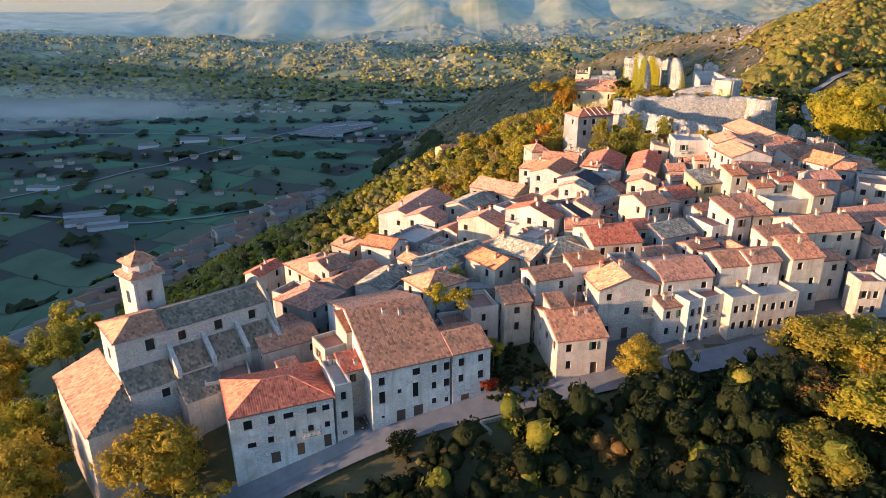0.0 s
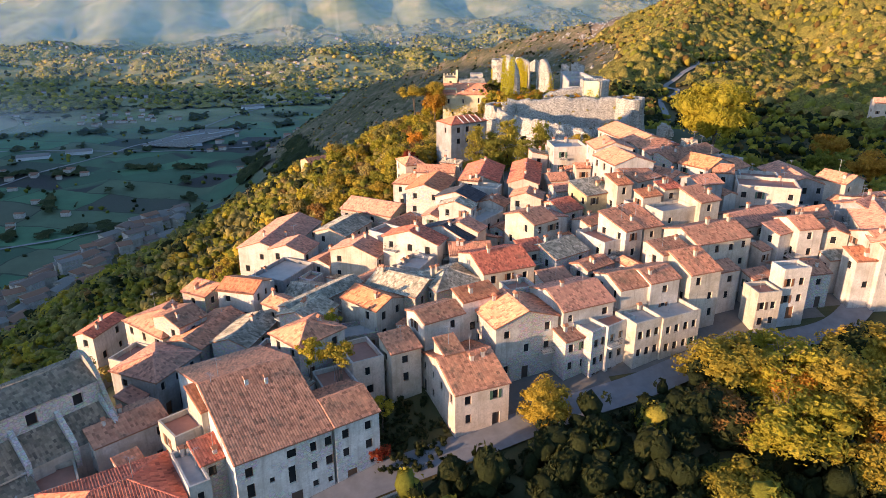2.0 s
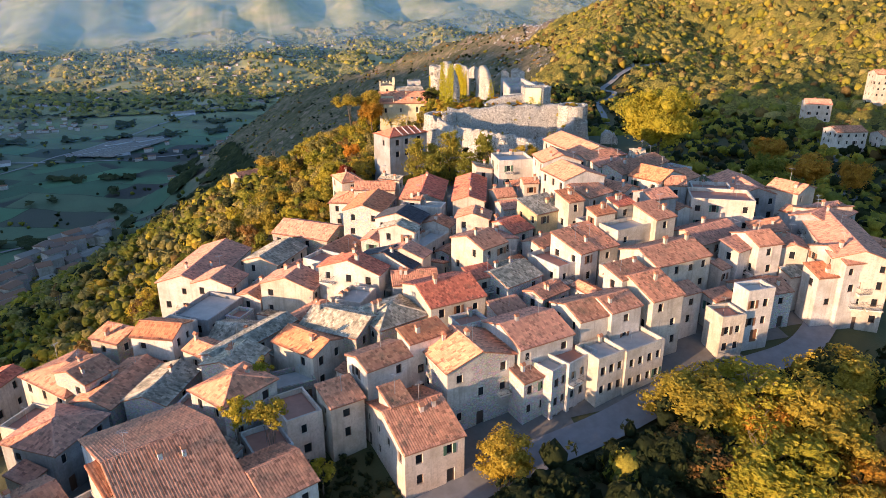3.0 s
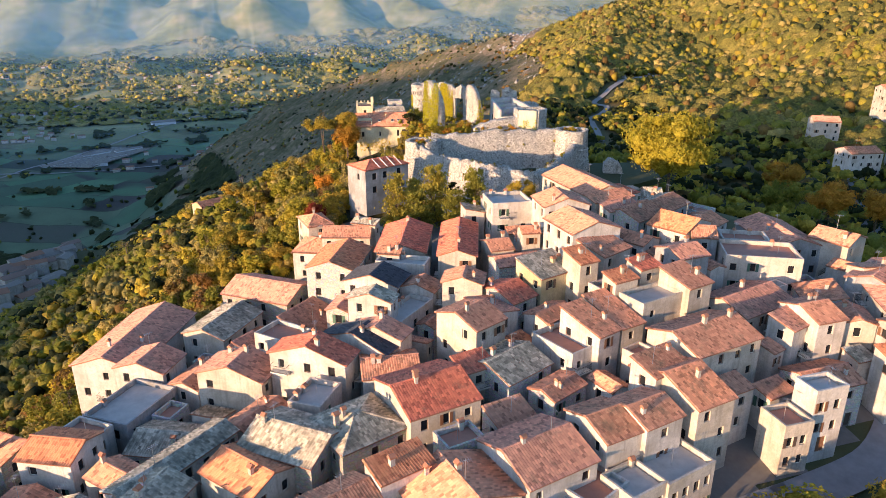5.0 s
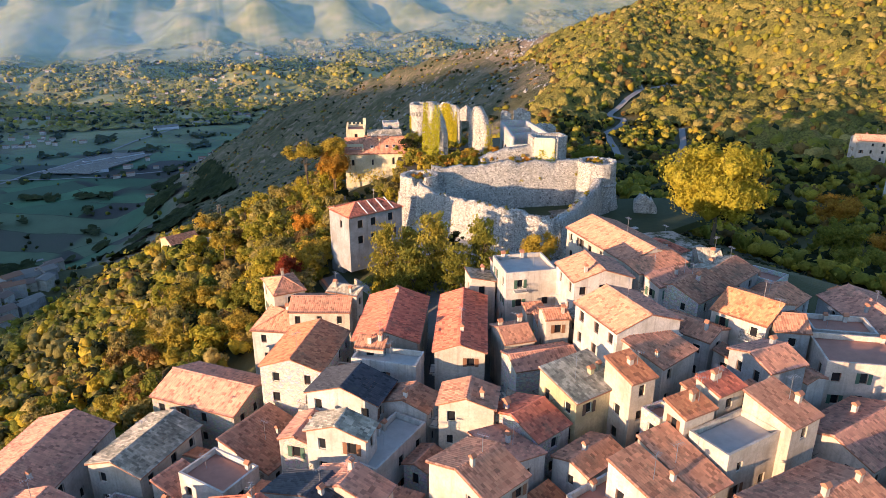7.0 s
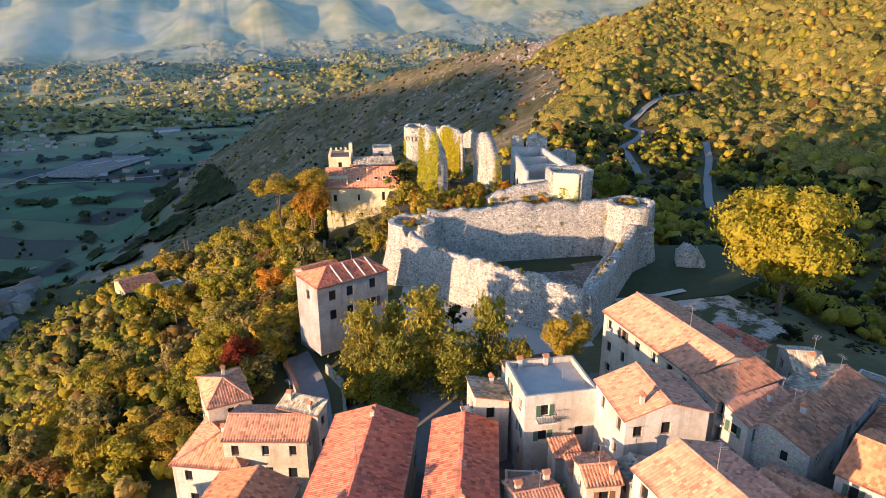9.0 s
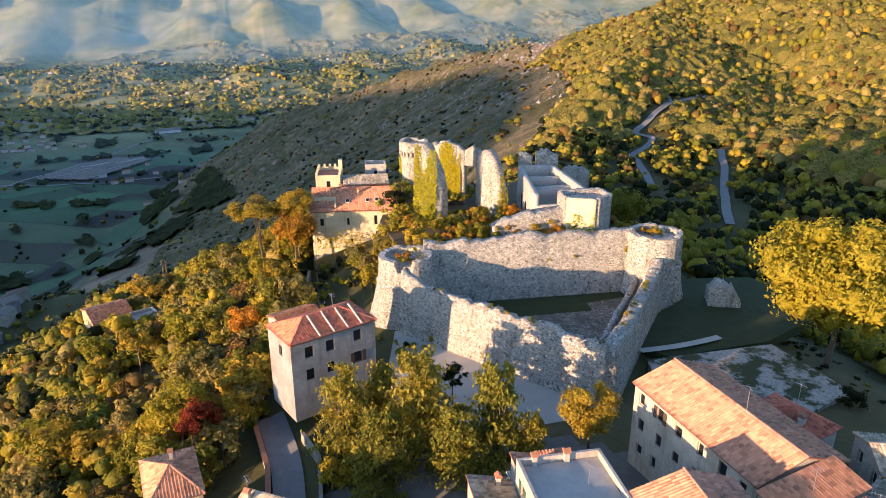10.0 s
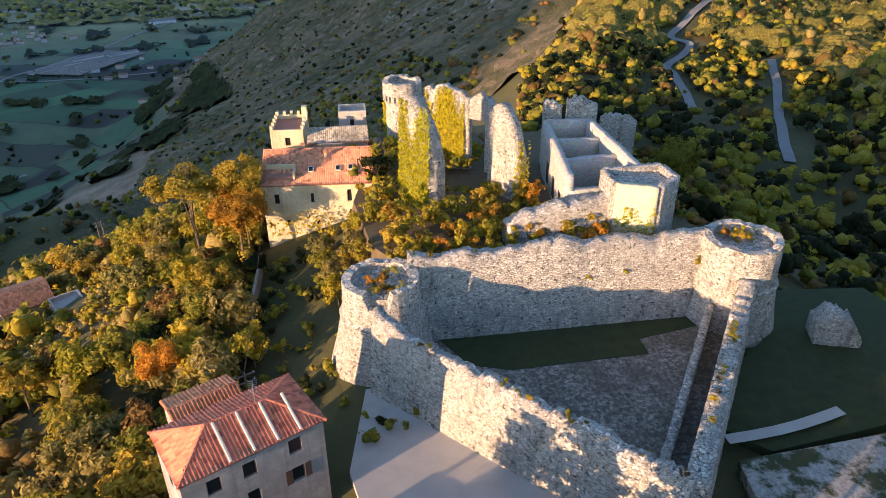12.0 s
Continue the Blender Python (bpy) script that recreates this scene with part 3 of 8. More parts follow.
def balcony(parent, p, u, h, rs):
    """A slab on brackets with an iron railing, below one opening."""
    P, U = Vector(p), Vector(u)
    N = Vector((U.y, -U.x, 0))
    w, d, z = h[2] + rs.uniform(0.9, 2.2), 0.95, h[1] - 0.25
    o = P + U * (h[0] + h[2] / 2 - w / 2)
    at = lambda a, b, c: tuple(o + U * a + N * b + Vector((0, 0, c)))
    s = Shape()

    def block(a0, b0, c0, a1, b1, c1, sh):
        n = len(sh.v)
        sh.v += [at(a, b, c) for c in (c0, c1) for a, b in ((a0, b0), (a1, b0), (a1, b1), (a0, b1))]
        sh.f += [(n + 3, n + 2, n + 1, n), (n + 4, n + 5, n + 6, n + 7)] + [(n + i, n + (i + 1) % 4, n + 4 + (i + 1) % 4, n + 4 + i) for i in range(4)]
    block(0, 0.0, z - 0.14, w, d, z, s)
    for a in (0.2, w - 0.4):
        block(a, 0.0, z - 0.45, a + 0.18, d * 0.6, z - 0.14, s)
    slab = s.put("balcony", SURROUND, parent)
    r = Shape()
    for c in (0.12, 0.95):
        r.tube(at(0.05, d - 0.05, z + c), at(w - 0.05, d - 0.05, z + c), 0.025, 0.025, 4)
        for a in (0.05, w - 0.05):
            r.tube(at(a, 0, z + c), at(a, d - 0.05, z + c), 0.025, 0.025, 4)
    for i in range(int(w / 0.16) + 1):
        a = 0.05 + (w - 0.1) * i / int(w / 0.16)
        r.tube(at(a, d - 0.05, z), at(a, d - 0.05, z + 0.95), 0.014, 0.014, 3)
    r.put("railing", IRON, slab)


def house(kind, x, y, z, yaw, L, s, roof, wall, tall=None, holes=None, seed=0, pitch=None, extras=1, over=0.32, group="village houses", skip=(), shutters=True, back=None):
    """A house. x, y, z: its eave's corner; the eave runs along yaw for L metres, the ridge stands s metres behind it
    (sheds and terraces: s is the whole depth). holes: {wall: [(a, below the eave, width, height, kind)]}, else by storeys."""
    rs = random.Random(seed * 13 + int(abs(x) * 10) + int(abs(y) * 10))
    c, n = math.cos(radians(yaw)), math.sin(radians(yaw))
    k = pitch if pitch is not None else {"gable": 0.34, "hip": 0.34, "shed": 0.24, "flat": 0.0}[kind]
    D = 2 * s if kind in ("gable", "hip") else s
    corner = [(x + a * c - b * n, y + a * n + b * c) for a in (0, L) for b in (0, D)]
    base = min(g(*p) for p in corner) - 0.6
    H = z - base
    if tall is not None:
        H = tall
        base = z - H
    me = len(FOOT)
    FOOT.append((x, y, c, n, L, D, z))
    style = {"gable": "with a gabled roof", "hip": "with a hipped roof", "shed": "with a single-pitch roof", "flat": "with a flat roof terrace"}[kind]
    label = f"{SKIN[wall]} house {style}" if kind == "flat" else f"{SKIN[wall]} house with {LOOKS[roof]} {'gabled' if kind == 'gable' else 'hipped' if kind == 'hip' else 'single-pitch'} roof"
    top = empty("house", pose(x, y, base, 0, 0, yaw), label, "house", group)
    o = over if kind != "flat" else 0.0
    x0, x1, y0, y1 = o * 0.6, L - o * 0.6, o, D - (o if kind in ("gable", "hip") else 0.05)
    walls = {"front": ((x0, y0, 0), (1, 0, 0), x1 - x0), "right": ((x1, y0, 0), (0, 1, 0), y1 - y0), "back": ((x1, y1, 0), (-1, 0, 0), x1 - x0), "left": ((x0, y1, 0), (0, -1, 0), y1 - y0)}
    body = Shape()
    rise = {"gable": s * k, "hip": s * k, "shed": D * k, "flat": 0.0}[kind]
    todo = []
    for w, (p, u, wl) in walls.items():
        hs = []
        ztop = H - 0.10
        if kind == "shed" and w == "back":
            ztop = H + rise - 0.05
        if holes and w in holes:
            hs = [(a, H - d, ww, hh, kd) for a, d, ww, hh, kd in holes[w]]
        elif not holes and w not in skip:
            cols = max(1, int(wl / 2.7))
            storeys = max(1, min(4, int((H - 0.8) / 2.8)))
            for st in range(storeys):
                for i in range(cols):
                    a = (i + 0.5) * wl / cols - 0.45 + rs.uniform(-0.25, 0.25)
                    zz = H - 0.7 - 1.25 - st * 2.8
                    if rs.random() < 0.24 or a < 0.3 or a + 0.9 > wl - 0.3:
                        continue
                    lp = Vector(p) + Vector(u) * (a + 0.45) + Vector((u[1], -u[0], 0)) * 0.7
                    wx, wy = x + lp.x * c - lp.y * n, y + lp.x * n + lp.y * c
                    if inside_other(wx, wy, base + zz, me) or g(wx, wy) > base + zz - 0.2:
                        continue
                    if g(wx, wy) > base + zz - 1.6 and rs.random() < 0.7:
                        zb = max(0.25, g(wx, wy) - base + 0.05)
                        hs.append((a, zb, 1.05, min(2.15, zz + 1.25 - zb), "door"))
                    else:
                        hs.append((a, zz, rs.choice([0.8, 0.9, 0.95]), rs.choice([1.15, 1.3, 1.35]), "window"))
        ok = []
        for h in sorted(hs):
            if not ok or h[0] > ok[-1][0] - 9:
                ok.append(h)
        wall_face(body, p, u, wl, 0, ztop, ok)
        todo += [(p, u, h) for h in ok]
    mid = (y0 + y1) / 2
    if kind == "gable":
        for xx in (x0, x1):
            a, b, d = (xx, y0, H - 0.1), (xx, y1, H - 0.1), (xx, mid, H + (mid) * k - 0.06)
            body.tri(a, b, d) if xx == x1 else body.tri(b, a, d)
    if kind == "shed":
        body.tri((x1, y0, H - 0.1), (x1, y1, H - 0.1), (x1, y1, H + rise - 0.05))
        body.tri((x0, y1, H - 0.1), (x0, y0, H - 0.1), (x0, y1, H + rise - 0.05))
    body.put("wall", WALL[wall], top)
    sh_kind = rs.choice([0, 0, 1, 2])
    for p, u, h in todo:
        if len(h) > 4 and h[4] == "window" and h[1] > 3.2 and rs.random() < 0.07 and wall not in ("stone", "grey"):
            balcony(top, p, u, h, rs)
        fill_hole(top, p, u, h[:4], rs, h[4], sh_kind if shutters and rs.random() < 0.11 else None)
    if kind == "flat":
        d = Shape()
        d.box(0.28, 0.28, H - 0.35, L - 0.28, D - 0.28, H - 0.12)
        d.put("terrace", TERRACE if roof in ("grey", "slate") else TERRACE_RED, top)
        q = Shape()
        ph = 0.55
        q.box(0, 0, H - 0.1, L, 0.25, H + ph)
        q.box(0, D - 0.25, H - 0.1, L, D, H + ph)
        q.box(0, 0.25, H - 0.1, 0.25, D - 0.25, H + ph)
        q.box(L - 0.25, 0.25, H - 0.1, L, D - 0.25, H + ph)
        q.put("parapet", WALL[wall], top)
    else:
        r = ROOF[roof]
        ck, sk = 1 / math.hypot(1, k), k / math.hypot(1, k)
        up, dn = (0, ck, sk), (0, -ck, sk)
        planes, lines = [], []
        if kind == "gable":
            lw = s / ck
            planes = [((0, 0, H), (1, 0, 0), up, L, lw, None), ((L, D, H), (-1, 0, 0), dn, L, lw, None)]
            lines = [((0, s, H + rise + 0.03), (L, s, H + rise + 0.03))]
        elif kind == "shed":
            planes = [((0, 0, H), (1, 0, 0), up, L, (D + 0.1) / ck, None)]
        else:
            lw = s / ck
            i = min(s, L / 2 - 0.05)
            planes = [((0, 0, H), (1, 0, 0), up, L, lw, [(0, 0), (L, 0), (L - i, lw), (i, lw)]), ((L, D, H), (-1, 0, 0), dn, L, lw, [(0, 0), (L, 0), (L - i, lw), (i, lw)])]
            kk = rise / i
            cki, ski = 1 / math.hypot(1, kk), kk / math.hypot(1, kk)
            li = i / cki
            planes += [((0, D, H), (0, -1, 0), (cki, 0, ski), D, li, [(0, 0), (D, 0), (D / 2, li)]), ((L, 0, H), (0, 1, 0), (-cki, 0, ski), D, li, [(0, 0), (D, 0), (D / 2, li)])]
            e = H + rise + 0.03
            lines = [((i, s, e), (L - i, s, e)), ((0, 0, H), (i, s, e)), ((L, 0, H), (L - i, s, e)), ((0, D, H), (i, s, e)), ((L, D, H), (L - i, s, e))]
        if back:
            roof_mesh(planes[:1], top, r)
            roof_mesh(planes[1:], top, ROOF[back])
        else:
            roof_mesh(planes, top, r)
        under = Shape()
        for P0, U, W, lu, lw, poly in planes:
            P0, U, W = Vector(P0), Vector(U), Vector(W)
            N = U.cross(W)
            q = poly or [(0, 0), (lu, 0), (lu, lw), (0, lw)]
            pts = [P0 + U * a + W * b - N * 0.03 for a, b in q]
            low = [p - N * 0.10 for p in pts]
            nn = len(under.v)
            under.v += [tuple(p) for p in pts + low]
            m_ = len(q)
            under.f.append(tuple(nn + m_ + j for j in reversed(range(m_))))
            under.f.append(tuple(nn + j for j in range(m_)))
            for j in range(m_):
                under.f.append((nn + j, nn + m_ + j, nn + m_ + (j + 1) % m_, nn + (j + 1) % m_))
        under.put("roof_deck", ROOF_PLAIN, top)
        if lines:
            ridge_tiles(lines, top, r)
    if extras:
        for i in range(rs.choice([0, 1, 1, 2])):
            a, b = rs.uniform(0.15, 0.85) * L, rs.uniform(0.25, 0.75) * D
            if kind == "flat":
                b = D - 0.4
                zz = H
            elif kind == "shed":
                zz = H + b * k
            else:
                zz = H + min(b, D - b) * k
            chimney(top, a, b, zz, rs.uniform(0.6, 1.0), WALL[wall], rs)
        if rs.random() < 0.6:
            a = rs.uniform(0.2, 0.8) * L
            antenna(top, a, D / 2, H + (rise if kind != "shed" else rise / 2), rs)
    return top


house("gable", 16.3, 87.9, 51.0, 12, 8.0, 6.2, "terra", "pink")  # P1
house("shed", 9.4, 96.2, 52.9, 17, 4.8, 4.5, "terra", "cream")  # P2
house("gable", 14.3, 98.5, 55.7, 21, 6.8, 2.8, "brown", "white")  # P3
house("shed", 16.1, 93.7, 53.4, 14, 3.2, 3.8, "brown", "old")  # P3b
house("gable", -9.5, 79.2, 51.2, 23, 11.7, 11.8, "terra", "worn", shutters=False, holes={"front": [(1.0, 2.4, 0.9, 1.3, "window"), (1.0, 5.2, 0.9, 1.9, "window"), (3.6, 4.2, 0.6, 0.7, "window"), (3.4, 9.0, 1.3, 2.2, "door"), (1.2, 7.6, 0.6, 0.5, "window"), (5.8, 2.0, 1.2, 1.2, "window"), (5.8, 5.4, 0.95, 2.4, "window"), (5.9, 9.0, 1.4, 2.3, "door"), (8.6, 2.2, 0.8, 1.3, "window"), (8.6, 4.8, 0.8, 1.2, "window"), (8.6, 7.2, 0.8, 1.0, "window"), (10.5, 7.4, 0.7, 0.9, "window"), (10.4, 2.2, 0.9, 1.3, "window"), (10.4, 4.8, 0.9, 1.3, "window")], "right": [(14.0, 2.6, 0.9, 1.3, "window")], "left": [(6.0, 2.6, 0.9, 1.3, "window"), (14.0, 3.2, 0.9, 1.3, "window")]})  # BIG
house("gable", 1.29, 83.75, 51.3, 23, 6.2, 4.3, "terra", "worn", shutters=False, extras=0, holes={"front": [(0.9, 2.2, 0.9, 1.3, "window"), (0.9, 4.8, 0.9, 1.3, "window"), (3.9, 2.2, 0.9, 1.3, "window"), (3.9, 4.8, 0.9, 1.3, "window"), (1.3, 8.9, 1.3, 2.1, "door"), (4.4, 7.2, 0.7, 0.9, "window")], "right": [(2.0, 6.6, 0.5, 0.7, "window"), (4.6, 4.2, 0.8, 1.2, "window")]})  # its wing
house("hip", -26.6, 72.7, 48.6, 22, 13.5, 5.0, "red", "worn", shutters=False, holes={"front": [(1.6, 2.3, 1.1, 1.4, "window"), (4.6, 2.3, 1.0, 1.4, "window"), (6.6, 1.9, 1.3, 0.9, "window"), (9.6, 1.9, 1.3, 0.9, "window"), (11.6, 2.0, 1.1, 1.0, "window"), (1.8, 5.2, 1.2, 0.9, "window"), (4.4, 5.0, 0.8, 1.0, "window"), (7.2, 4.8, 0.8, 1.0, "window"), (9.6, 4.6, 0.8, 1.0, "window"), (11.8, 4.6, 0.8, 1.0, "window"), (4.6, 8.2, 1.2, 1.7, "door"), (8.0, 7.9, 1.0, 1.9, "door"), (11.6, 7.6, 1.0, 2.0, "door")]})  # RED
house("hip", -30.4, 122.3, 48.8, -47, 10.7, 4.5, "tan", "cream")  # L1
house("gable", -20.0, 113.1, 51.1, 46, 5.4, 3.4, "brown", "old")  # L2
house("hip", -21.3, 100.7, 49.5, 57, 8.9, 4.2, "plum", "grey")  # L11
house("shed", 33.4, 95.2, 52.7, 18, 4.6, 3.6, "brown", "pale", holes={"front": [(0.6, 2.0, 0.85, 1.3, "window"), (0.6, 4.8, 0.85, 1.3, "window"), (0.6, 7.4, 0.85, 1.3, "window"), (2.8, 2.0, 0.85, 1.3, "window"), (2.8, 4.8, 0.85, 1.3, "window"), (2.8, 7.4, 0.85, 1.3, "window")]})  # R1
house("gable", 21.8, 104.0, 55.3, -78, 8.0, 5.2, "terra", "old")  # P4
house("shed", 20.3, 101.4, 57.0, 18, 6.4, 3.5, "orange", "white")  # P5
house("hip", 17.9, 109.1, 55.3, 21, 8.9, 4.2, "grey", "stone")  # P6
house("gable", 25.6, 110.9, 56.8, 12, 9.3, 5.1, "red", "cream")  # P7
house("shed", 33.9, 117.2, 57.4, 13, 4.8, 3.5, "red", "cream")  # P9
house("gable", 38.5, 114.3, 56.8, 25, 8.0, 4.1, "grey", "pale")  # P10
house("gable", 33.8, 97.8, 56.0, 14, 9.0, 4.8, "plum", "white")  # P11
house("flat", 28.4, 106.1, 55.6, 12, 4.5, 3.5, "plum", "old")  # P11f
house("gable", 43.4, 100.5, 57.2, 11, 5.4, 3.7, "brown", "white")  # R2a
house("gable", 48.2, 100.8, 57.7, 13, 5.7, 3.3, "tan", "white")  # R2b
house("gable", 55.1, 101.8, 58.0, 11, 6.0, 5.6, "terra", "cream")  # P13
house("gable", 59.9, 108.8, 59.8, 11, 11.2, 4.5, "tan", "cream")  # P14
house("gable", -16.6, 109.1, 49.4, 59, 11.7, 3.2, "terra", "old")  # L3
house("gable", -9.8, 107.2, 49.9, 64, 9.4, 3.2, "grey", "old")  # L4
house("hip", -6.7, 103.3, 54.1, -53, 6.8, 4.2, "terra", "old")  # L5
house("gable", -15.7, 122.5, 52.6, -25, 6.7, 3.2, "orange", "white")  # L6
house("shed", -22.3, 128.3, 50.4, -38, 5.5, 4.0, "terra", "stone")  # L8
house("flat", -5.4, 129.9, 49.6, 54, 9.3, 6.8, "grey", "grey")  # L9
house("gable", 100.8, 136.5, 61.1, -68, 6.8, 3.7, "tan", "cream")  # P42a
house("gable", 79.5, 111.2, 60.1, 1, 4.9, 3.7, "tan", "white")  # P42b
house("shed", 84.8, 103.7, 57.1, -6, 4.8, 4.2, "orange", "white")  # P42c
house("gable", 88.1, 102.4, 59.5, -5, 5.8, 4.5, "tan", "white")  # P42d
house("gable", 97.2, 115.4, 60.5, 24, 11.2, 3.7, "plum", "grey")  # P42e
house("flat", 65.7, 100.4, 54.4, -1, 3.9, 4.1, "tan", "cream", holes={"front": [(0.5, 2.4, 0.85, 1.3, "window"), (0.5, 5.0, 0.85, 1.3, "window"), (2.3, 2.4, 0.85, 1.3, "window"), (2.3, 5.0, 0.85, 1.3, "window")]})  # P43a
house("flat", 70.2, 101.3, 57.5, 1, 4.6, 3.3, "grey", "white", holes={"front": [(0.6, 2.4, 0.85, 1.3, "window"), (0.6, 5.2, 0.85, 1.3, "window"), (2.8, 2.4, 0.85, 1.3, "window"), (2.8, 5.2, 0.85, 1.3, "window"), (1.4, 8.0, 1.3, 2.1, "door")]})  # P43b
house("gable", 22.6, 122.7, 55.5, -7, 7.5, 3.4, "tan", "white")  # P8
house("shed", 51.3, 116.5, 59.9, 20, 4.2, 7.1, "terra", "white")  # P15a
house("shed", 55.3, 118.0, 59.7, 15, 4.3, 7.8, "terra", "cream")  # P15b
house("flat", 47.7, 116.7, 57.7, 19, 5.5, 7.3, "terra", "white")  # P15c
house("shed", 66.8, 120.7, 62.6, 15, 4.9, 5.7, "tan", "cream")  # P16
house("shed", 57.8, 124.5, 63.0, 12, 4.4, 3.0, "orange", "cream")  # P17a
house("flat", 59.5, 120.3, 61.2, 14, 7.5, 4.5, "grey", "cream")  # P17b
house("shed", 62.6, 126.0, 63.7, 14, 4.2, 3.2, "red", "cream")  # P17c
house("gable", 71.0, 128.8, 63.2, 6, 5.5, 3.2, "plum", "grey")  # P17d
house("shed", 50.5, 132.1, 61.4, 17, 7.3, 6.0, "grey", "yellow")  # P18
house("shed", 55.7, 130.6, 63.6, 11, 3.6, 4.5, "orange", "cream")  # P18b
house("gable", 45.5, 130.1, 59.1, 24, 5.2, 3.9, "red", "old")  # P19
house("gable", 37.3, 122.4, 60.0, 26, 5.8, 4.0, "tan", "cream")  # P20
house("gable", 28.8, 127.2, 57.6, 50, 3.7, 4.0, "plum", "pink")  # P21
house("gable", 26.5, 125.8, 56.6, 43, 4.0, 5.6, "slate", "white")  # P22
house("gable", 21.1, 124.4, 56.8, 55, 4.3, 5.6, "red", "white")  # P23
house("flat", 10.8, 143.2, 53.2, -47, 6.5, 5.0, "plum", "white")  # P24
house("gable", 11.1, 128.7, 53.6, 57, 5.8, 5.0, "plum", "cream")  # P25
house("gable", -1.5, 139.2, 51.2, 61, 6.0, 4.0, "plum", "white")  # P26
house("gable", -5.2, 143.2, 50.2, 66, 18.5, 5.2, "plum", "white")  # P27
house("gable", 6.5, 146.4, 51.3, 54, 10.7, 3.9, "grey", "cream")  # P29
house("hip", 19.2, 174.3, 53.6, -24, 8.3, 4.5, "terra", "white")  # P30a
house("gable", 24.7, 173.1, 56.3, -17, 9.3, 3.5, "tan", "cream")  # P30b
house("gable", 40.1, 155.2, 58.1, 69, 14.6, 4.5, "red", "cream")  # P31
house("shed", 31.4, 154.4, 59.3, -27, 3.9, 2.5, "brown", "white")  # P31b
house("gable", 46.7, 148.0, 59.4, 70, 17.1, 3.4, "red", "cream")  # P32
house("gable", 32.0, 142.2, 58.3, 55, 5.8, 4.6, "slate", "white")  # P33
house("flat", 29.9, 133.6, 56.4, 43, 9.3, 4.0, "grey", "white")  # P33b
house("gable", 37.1, 140.3, 57.6, 52, 4.2, 3.2, "brown", "white")  # P34
house("gable", 42.8, 134.7, 60.5, 64, 4.6, 3.2, "tan", "cream")  # P35
house("gable", 74.3, 143.7, 63.6, -63, 7.2, 4.6, "orange", "white")  # P40
house("gable", 78.3, 136.8, 63.2, -27, 4.2, 3.2, "brown", "grey")  # P40b
house("gable", 96.9, 149.6, 60.0, -103, 13.9, 4.5, "plum", "grey")  # P41
house("gable", 6.1, 162.1, 52.2, -38, 13.0, 4.8, "plum", "stone")  # P28
house("shed", 60.8, 132.8, 63.3, 24, 6.9, 5.5, "terra", "cream")  # P39
house("gable", 70.3, 175.9, 64.2, -86, 17.0, 4.9, "tan", "cream")  # P37
house("shed", 71.0, 154.4, 64.3, 12, 9.4, 3.4, "terra", "cream")  # P37b
house("shed", 72.0, 151.0, 63.6, 9, 7.4, 3.4, "plum", "white")  # P37c
house("gable", 3.5, 112.3, 54.4, -51, 7.9, 3.4, "orange", "cream")  # Q1
house("gable", -3.0, 110.6, 53.0, 42, 14.8, 2.2, "grey", "old")  # Q3
house("gable", -0.2, 106.9, 53.1, 55, 6.7, 3.4, "grey", "old")  # Q3b
house("flat", 2.2, 104.3, 51.1, 10, 6.7, 4.5, "grey", "stone")  # Q5
house("gable", -35.4, 123.4, 45.5, 64, 8.0, 2.0, "red", "white")  # L10
house("shed", -13.6, 87.0, 53.1, 28, 3.1, 4.9, "orange", "cream")  # Q11
house("shed", 76.6, 111.9, 59.2, 18, 5.5, 4.0, "plum", "white")  # Q18
house("gable", 96.5, 122.2, 60.0, -118, 20.2, 4.5, "plum", "cream")  # Q19
house("shed", -13.3, 81.3, 50.0, 27, 3.2, 4.0, "red", "old")  # S1
house("flat", -14.1, 78.3, 49.4, 24, 2.3, 7.0, "grey", "white")  # S2
house("flat", -16.5, 85.9, 50.5, 33, 3.8, 4.6, "tan", "cream")  # S3
house("flat", 37.2, 95.3, 53.4, 26, 3.2, 4.5, "grey", "pale", holes={"front": [(0.5, 2.2, 0.85, 1.3, "window"), (0.5, 5.0, 0.85, 1.3, "window"), (0.5, 7.6, 0.85, 1.3, "window"), (1.9, 2.2, 0.85, 1.3, "window"), (1.9, 5.0, 0.85, 1.3, "window"), (1.9, 7.6, 0.85, 1.3, "window")]})  # Q12
house("flat", 39.8, 96.0, 53.6, 25, 5.7, 4.5, "red", "white", holes={"front": [(0.6, 2.2, 0.85, 1.3, "window"), (0.6, 5.0, 0.85, 1.3, "window"), (0.6, 7.6, 0.85, 1.3, "window"), (2.3, 2.2, 0.85, 1.3, "window"), (2.3, 5.0, 0.85, 1.3, "window"), (2.3, 7.6, 0.85, 1.3, "window"), (4.2, 2.2, 0.85, 1.3, "window"), (4.2, 5.0, 0.85, 1.3, "window"), (4.2, 7.6, 0.85, 1.3, "window")]})  # Q13
house("flat", 43.8, 95.7, 53.8, 16, 4.9, 4.5, "grey", "cream", holes={"front": [(0.5, 2.2, 0.85, 1.3, "window"), (0.5, 5.0, 0.85, 1.3, "window"), (2.0, 2.2, 0.85, 1.3, "window"), (2.0, 5.0, 0.85, 1.3, "window"), (3.5, 2.2, 0.85, 1.3, "window"), (3.5, 5.0, 0.85, 1.3, "window"), (2.0, 8.6, 1.3, 2.1, "door")]})  # Q14
